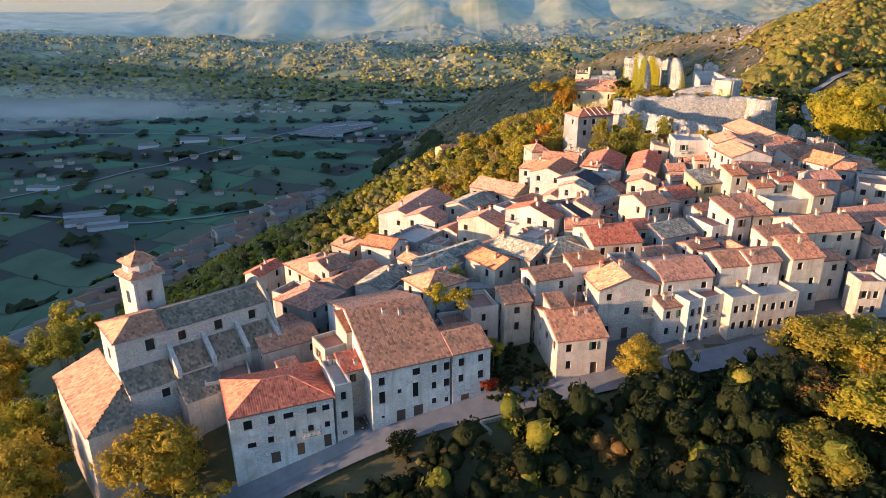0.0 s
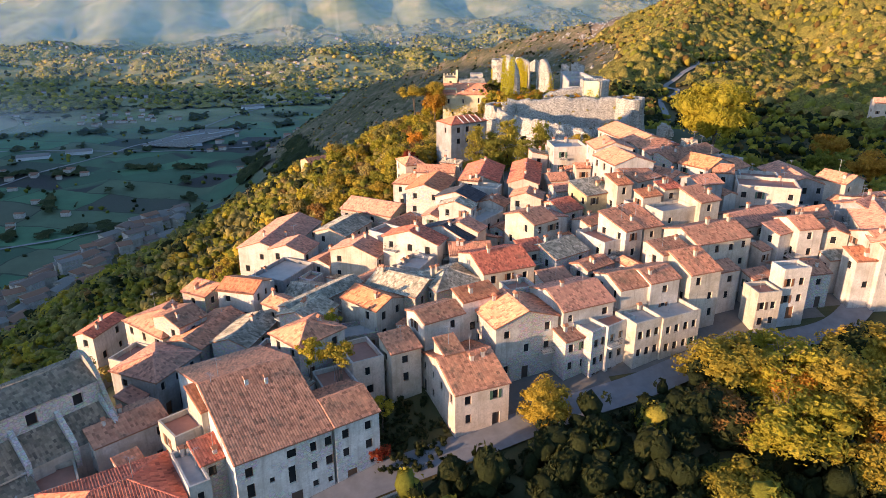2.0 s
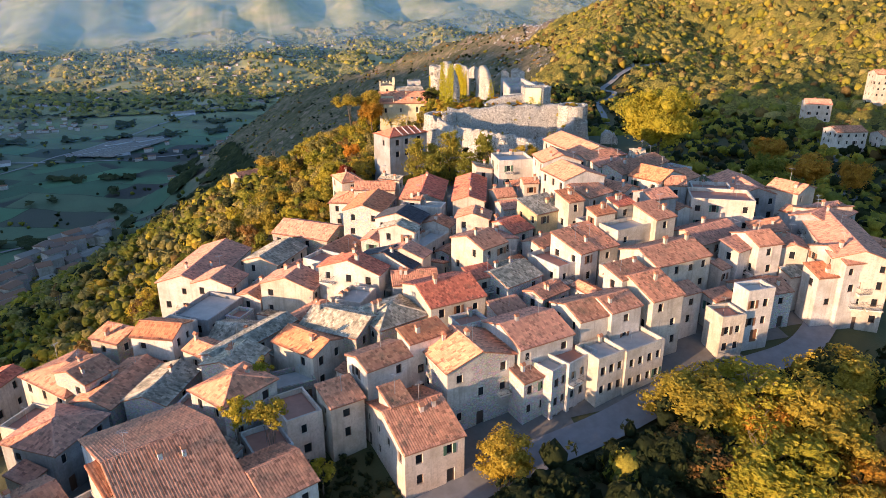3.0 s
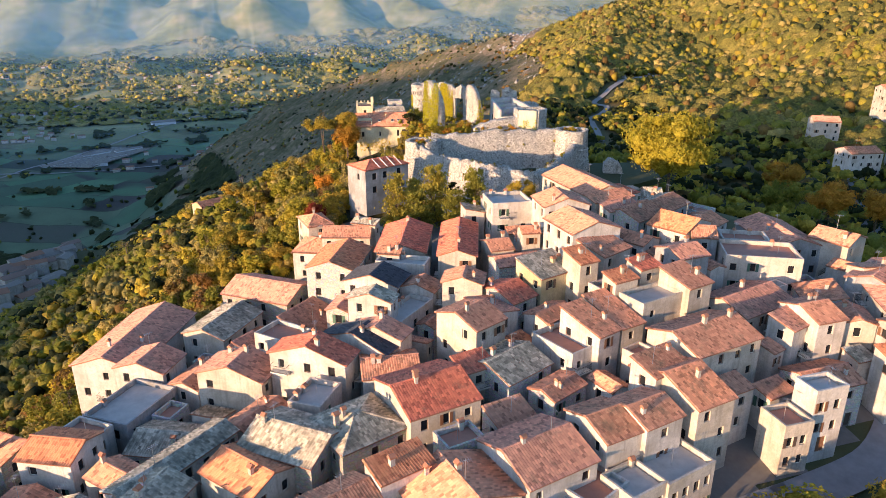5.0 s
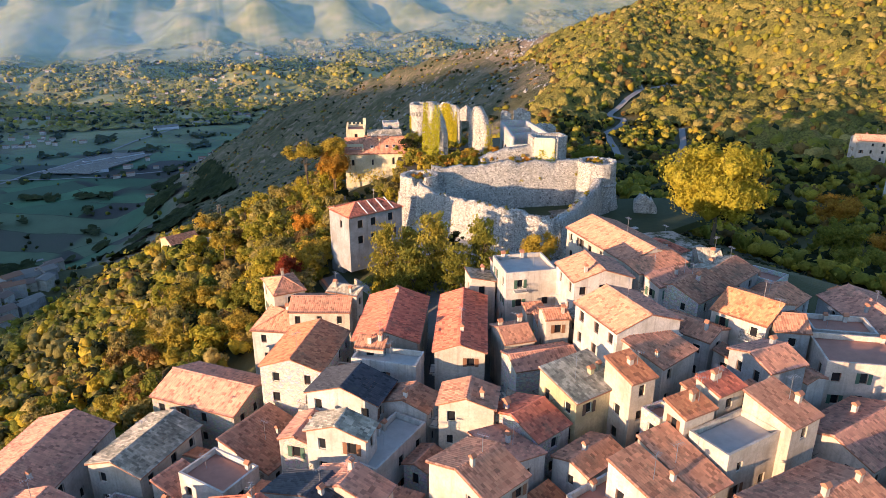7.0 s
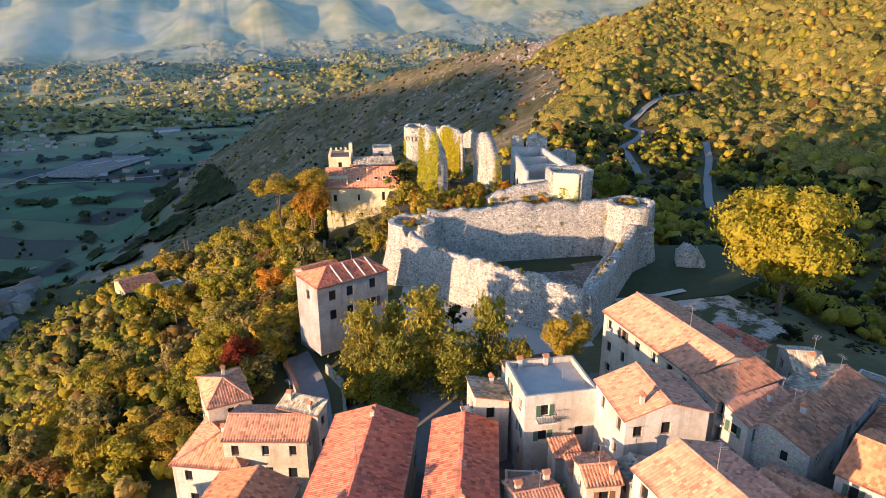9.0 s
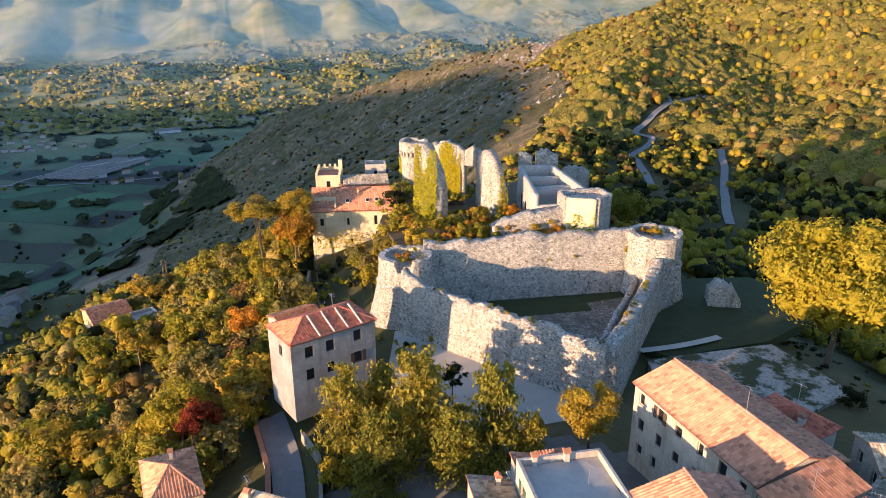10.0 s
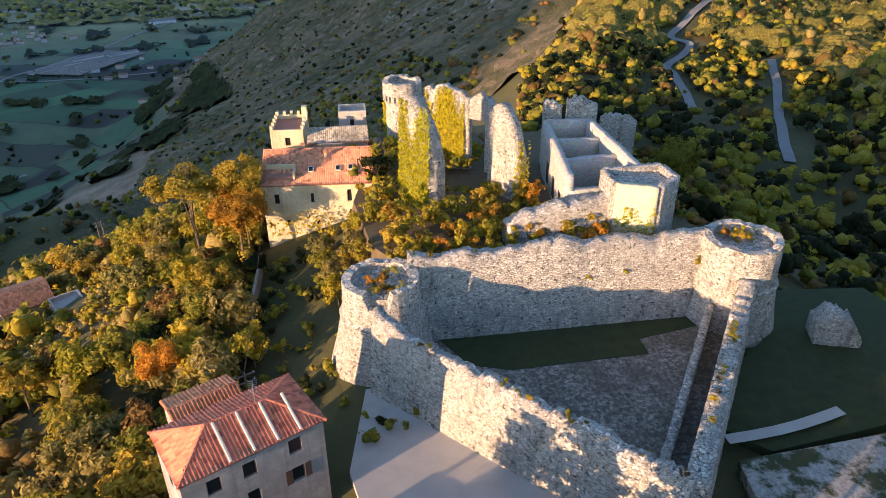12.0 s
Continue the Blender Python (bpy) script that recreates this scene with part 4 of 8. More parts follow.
house("flat", 48.4, 96.7, 53.6, 15, 7.1, 5.0, "grey", "cream", holes={"front": [(0.7, 2.2, 0.85, 1.3, "window"), (0.7, 5.0, 0.85, 1.3, "window"), (2.3, 2.2, 0.85, 1.3, "window"), (2.3, 5.0, 0.85, 1.3, "window"), (4.0, 2.2, 0.85, 1.3, "window"), (4.0, 5.0, 0.85, 1.3, "window"), (5.6, 2.2, 0.85, 1.3, "window"), (5.6, 5.0, 0.85, 1.3, "window"), (0.8, 8.6, 1.3, 2.1, "door"), (4.4, 8.6, 1.3, 2.1, "door")]})  # Q15
house("gable", 7.3, 114.5, 55.0, -40, 9.5, 4.2, "grey", "stone")  # Q2
house("shed", 106.9, 123.9, 60.8, 170, 9.3, 4.0, "tan", "cream")  # Q20
house("flat", 30.8, 152.8, 58.3, -31, 8.2, 3.7, "slate", "white")  # Q22
house("gable", 29.4, 134.8, 59.4, 58, 3.4, 3.5, "grey", "white")  # Q24
house("gable", 49.4, 149.2, 59.5, -1, 4.3, 3.0, "tan", "cream")  # Q27
house("gable", 55.0, 149.7, 61.8, -9, 3.4, 2.1, "terra", "cream")  # Q28
house("gable", 57.2, 147.1, 65.3, -85, 9.0, 4.6, "tan", "white", back="plum")  # P38
house("flat", 54.2, 161.2, 63.3, -5, 7.5, 7.0, "grey", "white")  # P36
house("gable", 61.3, 161.0, 64.7, -96, 7.4, 4.4, "tan", "white", back="plum")  # Q30
house("hip", 83.5, 165.4, 61.5, 16, 4.6, 3.6, "red", "white")  # Q31
house("gable", 83.2, 158.1, 63.3, -25, 3.6, 3.2, "grey", "stone")  # Q32a
house("gable", 82.9, 149.7, 63.0, 27, 8.2, 3.8, "brown", "grey", back="grey")  # Q32b
house("gable", 75.1, 146.5, 62.9, 24, 8.4, 4.2, "brown", "old")  # Q33
house("hip", 23.2, 179.9, 56.2, 10, 5.3, 4.0, "terra", "cream")  # Q42
house("shed", 30.7, 175.7, 57.8, -36, 5.3, 2.5, "grey", "cream")  # Q42b
house("shed", 53.1, 107.0, 59.3, 15, 6.2, 4.2, "brown", "white")  # Q35


# ---- small houses, annexes and terraces packed between the others ----
def overlaps(x, y, yaw, L, D, grid):
    c, n = math.cos(radians(yaw)), math.sin(radians(yaw))
    a, b = np.meshgrid(np.linspace(0.25, L - 0.25, max(3, int(L / 0.5))), np.linspace(0.25, D - 0.25, max(3, int(D / 0.5))))
    X, Y = x + a * c - b * n, y + a * n + b * c
    i, j = ((X + 45) * 2).astype(int), ((Y - 70) * 2).astype(int)
    if i.min() < 0 or j.min() < 0 or i.max() >= grid.shape[0] or j.max() >= grid.shape[1]:
        return True, None
    return bool(grid[i, j].any()), (i, j)


def mark(grid, foot, pad):
    ox, oy, ux, uy, L, D, top = foot
    X, Y = np.meshgrid(np.arange(grid.shape[0]) / 2 - 44.75, np.arange(grid.shape[1]) / 2 + 70.25, indexing="ij")
    a, b = (X - ox) * ux + (Y - oy) * uy, -(X - ox) * uy + (Y - oy) * ux
    grid |= (a > -pad) & (a < L + pad) & (b > -pad) & (b < D + pad)


def pack():
    rs = random.Random(21)
    grid = np.zeros((330, 240), bool)
    X, Y = np.meshgrid(np.arange(330) / 2 - 44.75, np.arange(240) / 2 + 70.25, indexing="ij")
    lo = np.interp(Y, [78, 92, 100, 112, 124, 136, 150, 165, 172], [-40, -30, -26, -32, -28, -8, 2, 22, 32])
    hi = np.interp(Y, [78, 90, 97, 99.5, 104, 110, 150, 160, 172], [-12, 10, 12, 60, 92, 108, 108, 98, 80])
    grid |= (X < lo) | (X > hi) | (Y < 80) | (Y > 172)
    grid |= (np.hypot(X - 12, Y - 90) < 8) | (np.hypot(X - 70, Y - 176) < 10)
    for pts, w in (([(64, 97), (80, 99), (93, 108), (97, 122), (98, 140), (96, 152)], 2.6), ([(33, 170), (38, 160), (36, 150)], 1.2), ([(40, 165), (62, 160)], 1.0)):
        for (ax, ay), (bx, by) in zip(pts, pts[1:]):
            k = np.clip(((X - ax) * (bx - ax) + (Y - ay) * (by - ay)) / ((bx - ax) ** 2 + (by - ay) ** 2), 0, 1)
            grid |= np.hypot(X - ax - k * (bx - ax), Y - ay - k * (by - ay)) < w
    own = list(FOOT)
    for f in own:
        mark(grid, f, 0.0)
    made = 0
    for size in ((11, 8), (9, 7.5), (8, 6), (7, 5), (6, 4.5), (5, 4.5), (4.5, 3.4), (3.6, 3.0), (3.0, 2.4)):
        for attempt in range(1500):
            if made >= 135:
                return
            x, y = rs.uniform(-34, 108), rs.uniform(80, 172)
            near = sorted(own, key=lambda f: (f[0] + f[2] * f[4] / 2 - x) ** 2 + (f[1] + f[3] * f[4] / 2 - y) ** 2)[:4]
            yaw = math.degrees(math.atan2(near[0][3], near[0][2])) + rs.choice([0, 0, 90])
            L, D = size[0] * rs.uniform(0.85, 1.1), size[1] * rs.uniform(0.85, 1.1)
            hit, cells_ = overlaps(x, y, yaw, L, D, grid)
            if hit:
                continue
            made += 1
            zs = sorted(f[6] for f in near[:3])
            z = (zs[0] + zs[1]) / 2 - rs.uniform(0.2, 1.8) - (1.2 if size[0] < 5 else 0)
            z = max(z, g(x, y) + 3.0)
            kind = rs.choice(["shed", "gable", "gable", "flat"]) if size[0] > 4 else rs.choice(["shed", "shed", "flat"])
            s = D / 2 if kind == "gable" else D
            house(kind, x, y, z, yaw, L, s, rs.choice(["terra", "tan", "terra", "brown", "plum", "orange", "grey", "tan"]), rs.choice(["white", "cream", "old", "pale", "white", "pink"]), extras=1 if size[0] > 4.5 else 0, over=0.22)
            mark(grid, FOOT[-1], 0.0)


pack()
# ---- the church ----
def church():
    B = 33.0
    top = empty("church", pose(-43.2, 80.7, B, 0, 0, 38.7), "pale stone church with old grey tiled roofs and side chapels", "church")
    rs = random.Random(5)
    st, gr = WALL["pale"], ROOF["dusk"]
    z = lambda v: v - B

    def walls(name, x0, x1, y0, y1, eave, holes=None, mat=st):
        s = Shape()
        hs = holes or {}
        sides = {"front": ((x0, y0, 0), (1, 0, 0), x1 - x0), "right": ((x1, y0, 0), (0, 1, 0), y1 - y0), "back": ((x1, y1, 0), (-1, 0, 0), x1 - x0), "left": ((x0, y1, 0), (0, -1, 0), y1 - y0)}
        for w, (p, u, wl) in sides.items():
            hh = [(a, z(zz), ww, hg) for a, zz, ww, hg in hs.get(w, [])]
            wall_face(s, p, u, wl, 0, z(eave), hh, 0.35)
            for h in hh:
                fill_hole(top, p, u, h, rs, "window", None, 0.3)
        return s.put(name, mat, top)

    walls("transept", 0.2, 6.9, 0.25, 8.0, 54.5, {"front": [(3.8, 52.0, 1.3, 1.9)], "left": [(3.0, 50.5, 1.2, 1.8)]})
    walls("nave", 6.9, 22.0, 0.5, 8.1, 54.2, {"front": [(1.6, 52.0, 1.2, 1.6), (6.8, 52.0, 1.2, 1.6), (12.0, 52.0, 1.2, 1.6)]})
    walls("aisle", 6.9, 22.0, -2.8, 0.5, 48.9, {"front": [(7.6, 46.8, 1.1, 1.1)]}, WALL["pink"])
    walls("chapel", 0.2, 6.2, -3.4, 0.25, 48.6, {"front": [(4.0, 46.4, 1.2, 1.5)]})
    walls("chapel", 6.2, 11.7, -6.9, -2.8, 46.6, None, WALL["pink"])
    walls("apse_wing", -6.0, 0.2, -6.4, 12.0, 46.3, None, WALL["pink"])
    k = 0.36
    ck, sk = 1 / math.hypot(1, k), k / math.hypot(1, k)
    up, dn = (0, ck, sk), (0, -ck, sk)
    # transept, hipped at its west end
    h = 4.1
    lw = h / ck
    roof_mesh([((-0.1, 0, z(54.6)), (1, 0, 0), up, 7.0, lw, [(0, 0), (7.0, 0), (7.0, lw), (h - 0.4, lw)]),
               ((6.9, 8.2, z(54.6)), (-1, 0, 0), dn, 7.0, lw, [(0, 0), (7.0, 0), (7.0 - h + 0.4, lw), (0, lw)])], top, ROOF["brown"])
    roof_mesh([((-0.1, 8.2, z(54.6)), (0, -1, 0), (ck, 0, sk), 8.2, lw, [(0, 0), (8.2, 0), (4.1, lw)])], top, ROOF["terra"])
    ridge_tiles([((-0.1, 0, z(54.65)), (3.6, 4.1, z(56.1))), ((-0.1, 8.2, z(54.65)), (3.6, 4.1, z(56.1))), ((3.6, 4.1, z(56.1)), (6.9, 4.1, z(56.1)))], top, ROOF["brown"])
    lw = 4.0 / ck
    roof_mesh([((6.95, 0.3, z(54.3)), (1, 0, 0), up, 15.0, lw, None), ((21.95, 8.3, z(54.3)), (-1, 0, 0), dn, 15.0, lw, None)], top, gr)
    ridge_tiles([((6.95, 4.3, z(55.78)), (21.95, 4.3, z(55.78)))], top, gr)
    # aisle and chapels, leaning on the nave
    kk = 0.70
    c2, s2 = 1 / math.hypot(1, kk), kk / math.hypot(1, kk)
    roof_mesh([((6.95, -3.1, z(49.0)), (1, 0, 0), (0, c2, s2), 15.0, 3.6 / c2, None)], top, gr)
    kk = 0.42
    c2, s2 = 1 / math.hypot(1, kk), kk / math.hypot(1, kk)
    roof_mesh([((0, -3.7, z(48.7)), (1, 0, 0), (0, c2, s2), 6.3, 3.9 / c2, None)], top, gr)
    roof_mesh([((6.0, -7.2, z(46.7)), (1, 0, 0), (0, c2, s2), 5.9, 4.4 / c2, None)], top, gr)
    kk = 0.36
    wl = 6.6 / ck
    roof_mesh([((-6.3, 12.2, z(46.4)), (0, -1, 0), (ck, 0, sk), 18.9, wl, [(0, 0), (18.9, 0), (12.3, wl), (0, wl)])], top, ROOF["brown"])
    roof_mesh([((-6.3, -6.7, z(46.4)), (1, 0, 0), (0, ck, sk), 6.6, wl, [(0, 0), (6.6, 0), (6.6, wl)])], top, gr)
    # the buttresses that cut the aisle roof
    for a in (6.95, 11.9, 16.9, 21.95):
        b = Shape()
        y0, y1 = -3.2, 0.48
        p = [(y0, z(46.5)), (y1, z(46.5)), (y1, z(52.6)), (y0, z(49.9))]
        b.v = [(a - 0.3, y, zz) for y, zz in p] + [(a + 0.3, y, zz) for y, zz in p]
        b.f = [(3, 2, 1, 0), (4, 5, 6, 7), (0, 1, 5, 4), (1, 2, 6, 5), (2, 3, 7, 6), (3, 0, 4, 7)]
        b.put("buttress", st, top)
    # curved facade gable
    f = Shape()
    prof = [(0.2 + 8.2 * i / 24, 54.0 + 2.7 * math.sin(math.pi * i / 24) ** 0.8) for i in range(25)]
    prof = [(-3.2, 49.8), (-2.0, 50.6), (-0.8, 52.2), (0.2, 54.0)] + prof[1:]
    for (ya, za), (yb, zb) in zip(prof, prof[1:]):
        for xx, fl in ((22.0, 1), (22.5, 0)):
            q = [(xx, ya, 4), (xx, yb, 4), (xx, yb, z(zb)), (xx, ya, z(za))]
            f.quad(*(q[::-1] if fl else q))
        f.quad((22.0, ya, z(za)), (22.5, ya, z(za)), (22.5, yb, z(zb)), (22.0, yb, z(zb)))
    f.put("facade", WALL["stone"], top)
    # bell tower
    m = pose(7.3, 10.6, 0, 0, 0, 11)
    shaft = Shape()
    q = 2.15
    for w, (p, u) in enumerate((((-q, -q, 0), (1, 0, 0)), ((q, -q, 0), (0, 1, 0)), ((q, q, 0), (-1, 0, 0)), ((-q, q, 0), (0, -1, 0)))):
        wall_face(shaft, p, u, 2 * q, 0, z(59.2), [(1.65, z(55.4), 1.0, 1.9)], 0.6)
    ob = shaft.put("bell_tower", WALL["white"], top)
    ob.matrix_local = m
    for nm, r0, z0, z1, mt in (("cornice", 2.55, 59.2, 59.6, WALL["white"]), ("attic", 1.95, 60.1, 61.4, WALL["white"])):
        s = Shape()
        n8 = 4 if nm == "cornice" else 8
        rr = r0 * (1.414 if n8 == 4 else 1.08)
        s.v = [(rr * math.cos(2 * math.pi * (i + 0.5) / n8), rr * math.sin(2 * math.pi * (i + 0.5) / n8), z(zz)) for zz in (z0, z1) for i in range(n8)]
        s.f = [(i, (i + 1) % n8, n8 + (i + 1) % n8, n8 + i) for i in range(n8)] + [tuple(range(n8, 2 * n8)), tuple(range(n8 - 1, -1, -1))]
        s.put(nm, mt, top).matrix_local = m
    for i in range(4):
        a0 = math.pi / 2 * i
        u, w = (math.cos(a0), math.sin(a0), 0), (-math.sin(a0) * 0.83, math.cos(a0) * 0.83, 0.55)
        p0 = Vector(u) * -2.7 + Vector((math.sin(a0), -math.cos(a0), 0)) * 2.7
        roof_mesh([((p0.x, p0.y, z(59.62)), u, w, 5.4, 1.6, [(0, 0), (5.4, 0), (4.2, 1.6), (1.2, 1.6)])], top, ROOF["tan"]).matrix_local = m
        p0 = Vector(u) * -2.15 + Vector((math.sin(a0), -math.cos(a0), 0)) * 2.15
        roof_mesh([((p0.x, p0.y, z(61.4)), u, w, 4.3, 2.6, [(0, 0), (4.3, 0), (2.15, 2.6)])], top, ROOF["tan"]).matrix_local = m
    c = Shape()
    c.tube((0, 0, z(62.6)), (0, 0, z(64.6)), 0.06, 0.05, 5)
    c.box(-0.45, -0.05, z(64.0), 0.45, 0.05, z(64.12))
    c.put("cross", IRON, top, "iron cross").matrix_local = m
    # bells in the openings
    s = Shape()
    for i in range(8):
        s.tube((0, 0, z(56.9) - i * 0.11), (0, 0, z(56.9) - (i + 1) * 0.11), 0.12 + 0.42 * (i / 8) ** 1.6, 0.12 + 0.42 * ((i + 1) / 8) ** 1.6, 12)
    s.put("bell", IRON, top, "dark bronze bell").matrix_local = m


church()


# ---- the castle ----
def rubble(name, color):
    """Coursed limestone rubble with open joints, dark pits, lichen and weathering streaks."""
    m, nt, b = material(name)
    pos = world_pos(nt)
    squash = nt.nodes.new("ShaderNodeMapping")
    squash.inputs["Scale"].default_value = (1, 1, 1.9)
    nt.links.new(pos, squash.inputs["Vector"])
    v = node(nt, "ShaderNodeTexVoronoi", Scale=2.5)
    d = node(nt, "ShaderNodeTexVoronoi", Scale=2.5)
    d.feature = "DISTANCE_TO_EDGE"
    for n in (v, d):
        nt.links.new(squash.outputs[0], n.inputs["Vector"])
    tone = nt.nodes.new("ShaderNodeSeparateXYZ")
    nt.links.new(v.outputs["Color"], tone.inputs[0])
    col = ramp(nt, tone.outputs[0], [(0.0, tuple(c * 0.52 for c in color)), (0.25, tuple(c * 0.84 for c in color)), (0.75, color), (1.0, tuple(min(1, c * 1.25) for c in color))])
    joint = ramp(nt, d.outputs["Distance"], [(0.0, (0, 0, 0)), (0.12, (1, 1, 1))])
    col = mix(nt, joint, tuple(c * 0.42 for c in color), col)
    pits = noise_tex(nt, 2.2, 6, 0.8, pos)
    col = mix(nt, ramp(nt, pits, [(0.545, (0, 0, 0)), (0.595, (0.95, 0.95, 0.95))]), col, (0.055, 0.048, 0.036))
    mottle = noise_tex(nt, 0.7, 6, 0.75, pos)
    col = mix(nt, ramp(nt, mottle, [(0.48, (0, 0, 0)), (0.66, (0.65, 0.65, 0.65))]), col, tuple(c * 0.45 for c in color))
    drip = nt.nodes.new("ShaderNodeMapping")
    drip.inputs["Scale"].default_value = (1.1, 1.1, 0.14)
    nt.links.new(pos, drip.inputs["Vector"])
    col = mix(nt, ramp(nt, noise_tex(nt, 1.0, 5, 0.65, drip.outputs[0]), [(0.54, (0, 0, 0)), (0.70, (0.6, 0.6, 0.6))]), col, (0.13, 0.12, 0.10))
    big = noise_tex(nt, 0.13, 5, 0.6, pos)
    col = mix(nt, ramp(nt, big, [(0.48, (0, 0, 0)), (0.74, (0.45, 0.45, 0.45))]), col, tuple(c * 0.6 for c in color))
    nt.links.new(col, b.inputs["Base Color"])
    b.inputs["Roughness"].default_value = 0.95
    bump(nt, b, mix(nt, 0.5, joint, pits), 1.0, 0.16)
    return m


CASTLE = WALL["castle"] = rubble("castle_rubble", (0.70, 0.66, 0.585))


def ragged(name, p0, p1, thick, z0, tops, parent, mat, seed=0, amp=0.35, step=0.45, batter=0.0):
    """A broken wall from p0 to p1: tops are its heights along the way, crumbled by amp."""
    rs = np.random.RandomState(seed)
    a, b = np.array(p0, float), np.array(p1, float)
    L = np.linalg.norm(b - a)
    n = max(3, int(L / step))
    u = (b - a) / L
    v = np.array([-u[1], u[0]])
    t = np.linspace(0, 1, n + 1)
    zt = np.interp(t, np.linspace(0, 1, len(tops)), tops)
    zt = zt + np.repeat(rs.uniform(-amp, amp, n // 3 + 2), 3)[:n + 1] * 0.6 + rs.uniform(-amp, amp, n + 1) * 0.4
    rows = 9
    pts = []
    for side in (-1, 1):
        for r in range(rows):
            k = r / (rows - 1)
            off = (thick / 2 + batter * (1 - k) * (side < 0)) * side + rs.uniform(-0.06, 0.06, n + 1)
            P = a[None] + u[None] * (t * L)[:, None] + v[None] * off[:, None]
            Z = z0 + (zt - z0 + rs.uniform(-0.1, 0.1, n + 1) * (k == 1)) * k
            pts.append(np.column_stack([P, Z]))
    pts = np.concatenate(pts)
    m = n + 1
    at = lambda s, r, i: (s * rows + r) * m + i
    f = []
    for i in range(n):
        for r in range(rows - 1):
            f.append((at(0, r, i), at(0, r, i + 1), at(0, r + 1, i + 1), at(0, r + 1, i)))
            f.append((at(1, r, i + 1), at(1, r, i), at(1, r + 1, i), at(1, r + 1, i + 1)))
        f.append((at(0, rows - 1, i), at(0, rows - 1, i + 1), at(1, rows - 1, i + 1), at(1, rows - 1, i)))
    for r in range(rows - 1):
        f.append((at(1, r, 0), at(0, r, 0), at(0, r + 1, 0), at(1, r + 1, 0)))
        f.append((at(0, r, n), at(1, r, n), at(1, r + 1, n), at(0, r + 1, n)))
    return part(name, pts, np.array(f), mat, parent)


def drum(parent, x, y, rings, mat, hollow=1.2, seed=0, gap=None):
    """A round tower from rings of (height, radius), with a broken rim and a sunk top."""
    rs = np.random.RandomState(seed)
    n = 48
    ang = np.arange(n) * 2 * math.pi / n
    rim = np.repeat(rs.uniform(-0.35, 0.15, n // 4), 4) + rs.uniform(-0.08, 0.08, n)
    if gap:
        rim = rim - 1.6 * (np.abs((ang - gap + math.pi) % (2 * math.pi) - math.pi) < 0.28)
    pts = []
    for i, (zz, r) in enumerate(rings):
        last = i == len(rings) - 1
        rr = r + rs.uniform(-0.05, 0.05, n)
        pts.append(np.column_stack([x + rr * np.cos(ang), y + rr * np.sin(ang), np.full(n, zz) + (rim if last else 0)]))
    zt, rt = rings[-1]
    ri = rt - hollow
    pts.append(np.column_stack([x + ri * np.cos(ang), y + ri * np.sin(ang), np.full(n, zt) + rim]))
    pts.append(np.column_stack([x + ri * np.cos(ang), y + ri * np.sin(ang), np.full(n, zt - 1.1)]))
    m = len(pts)
    pts = np.concatenate(pts + [np.array([[x, y, zt - 1.0]])])
    f = [(r * n + i, r * n + (i + 1) % n, (r + 1) * n + (i + 1) % n, (r + 1) * n + i) for r in range(m - 1) for i in range(n)]
    f += [((m - 1) * n + i, (m - 1) * n + (i + 1) % n, m * n, m * n) for i in range(n)]
    me = Shape()
    me.v, me.f = [tuple(p) for p in pts], [q if q[2] != q[3] else q[:3] for q in f]
    return me.put("round_tower", mat, parent)


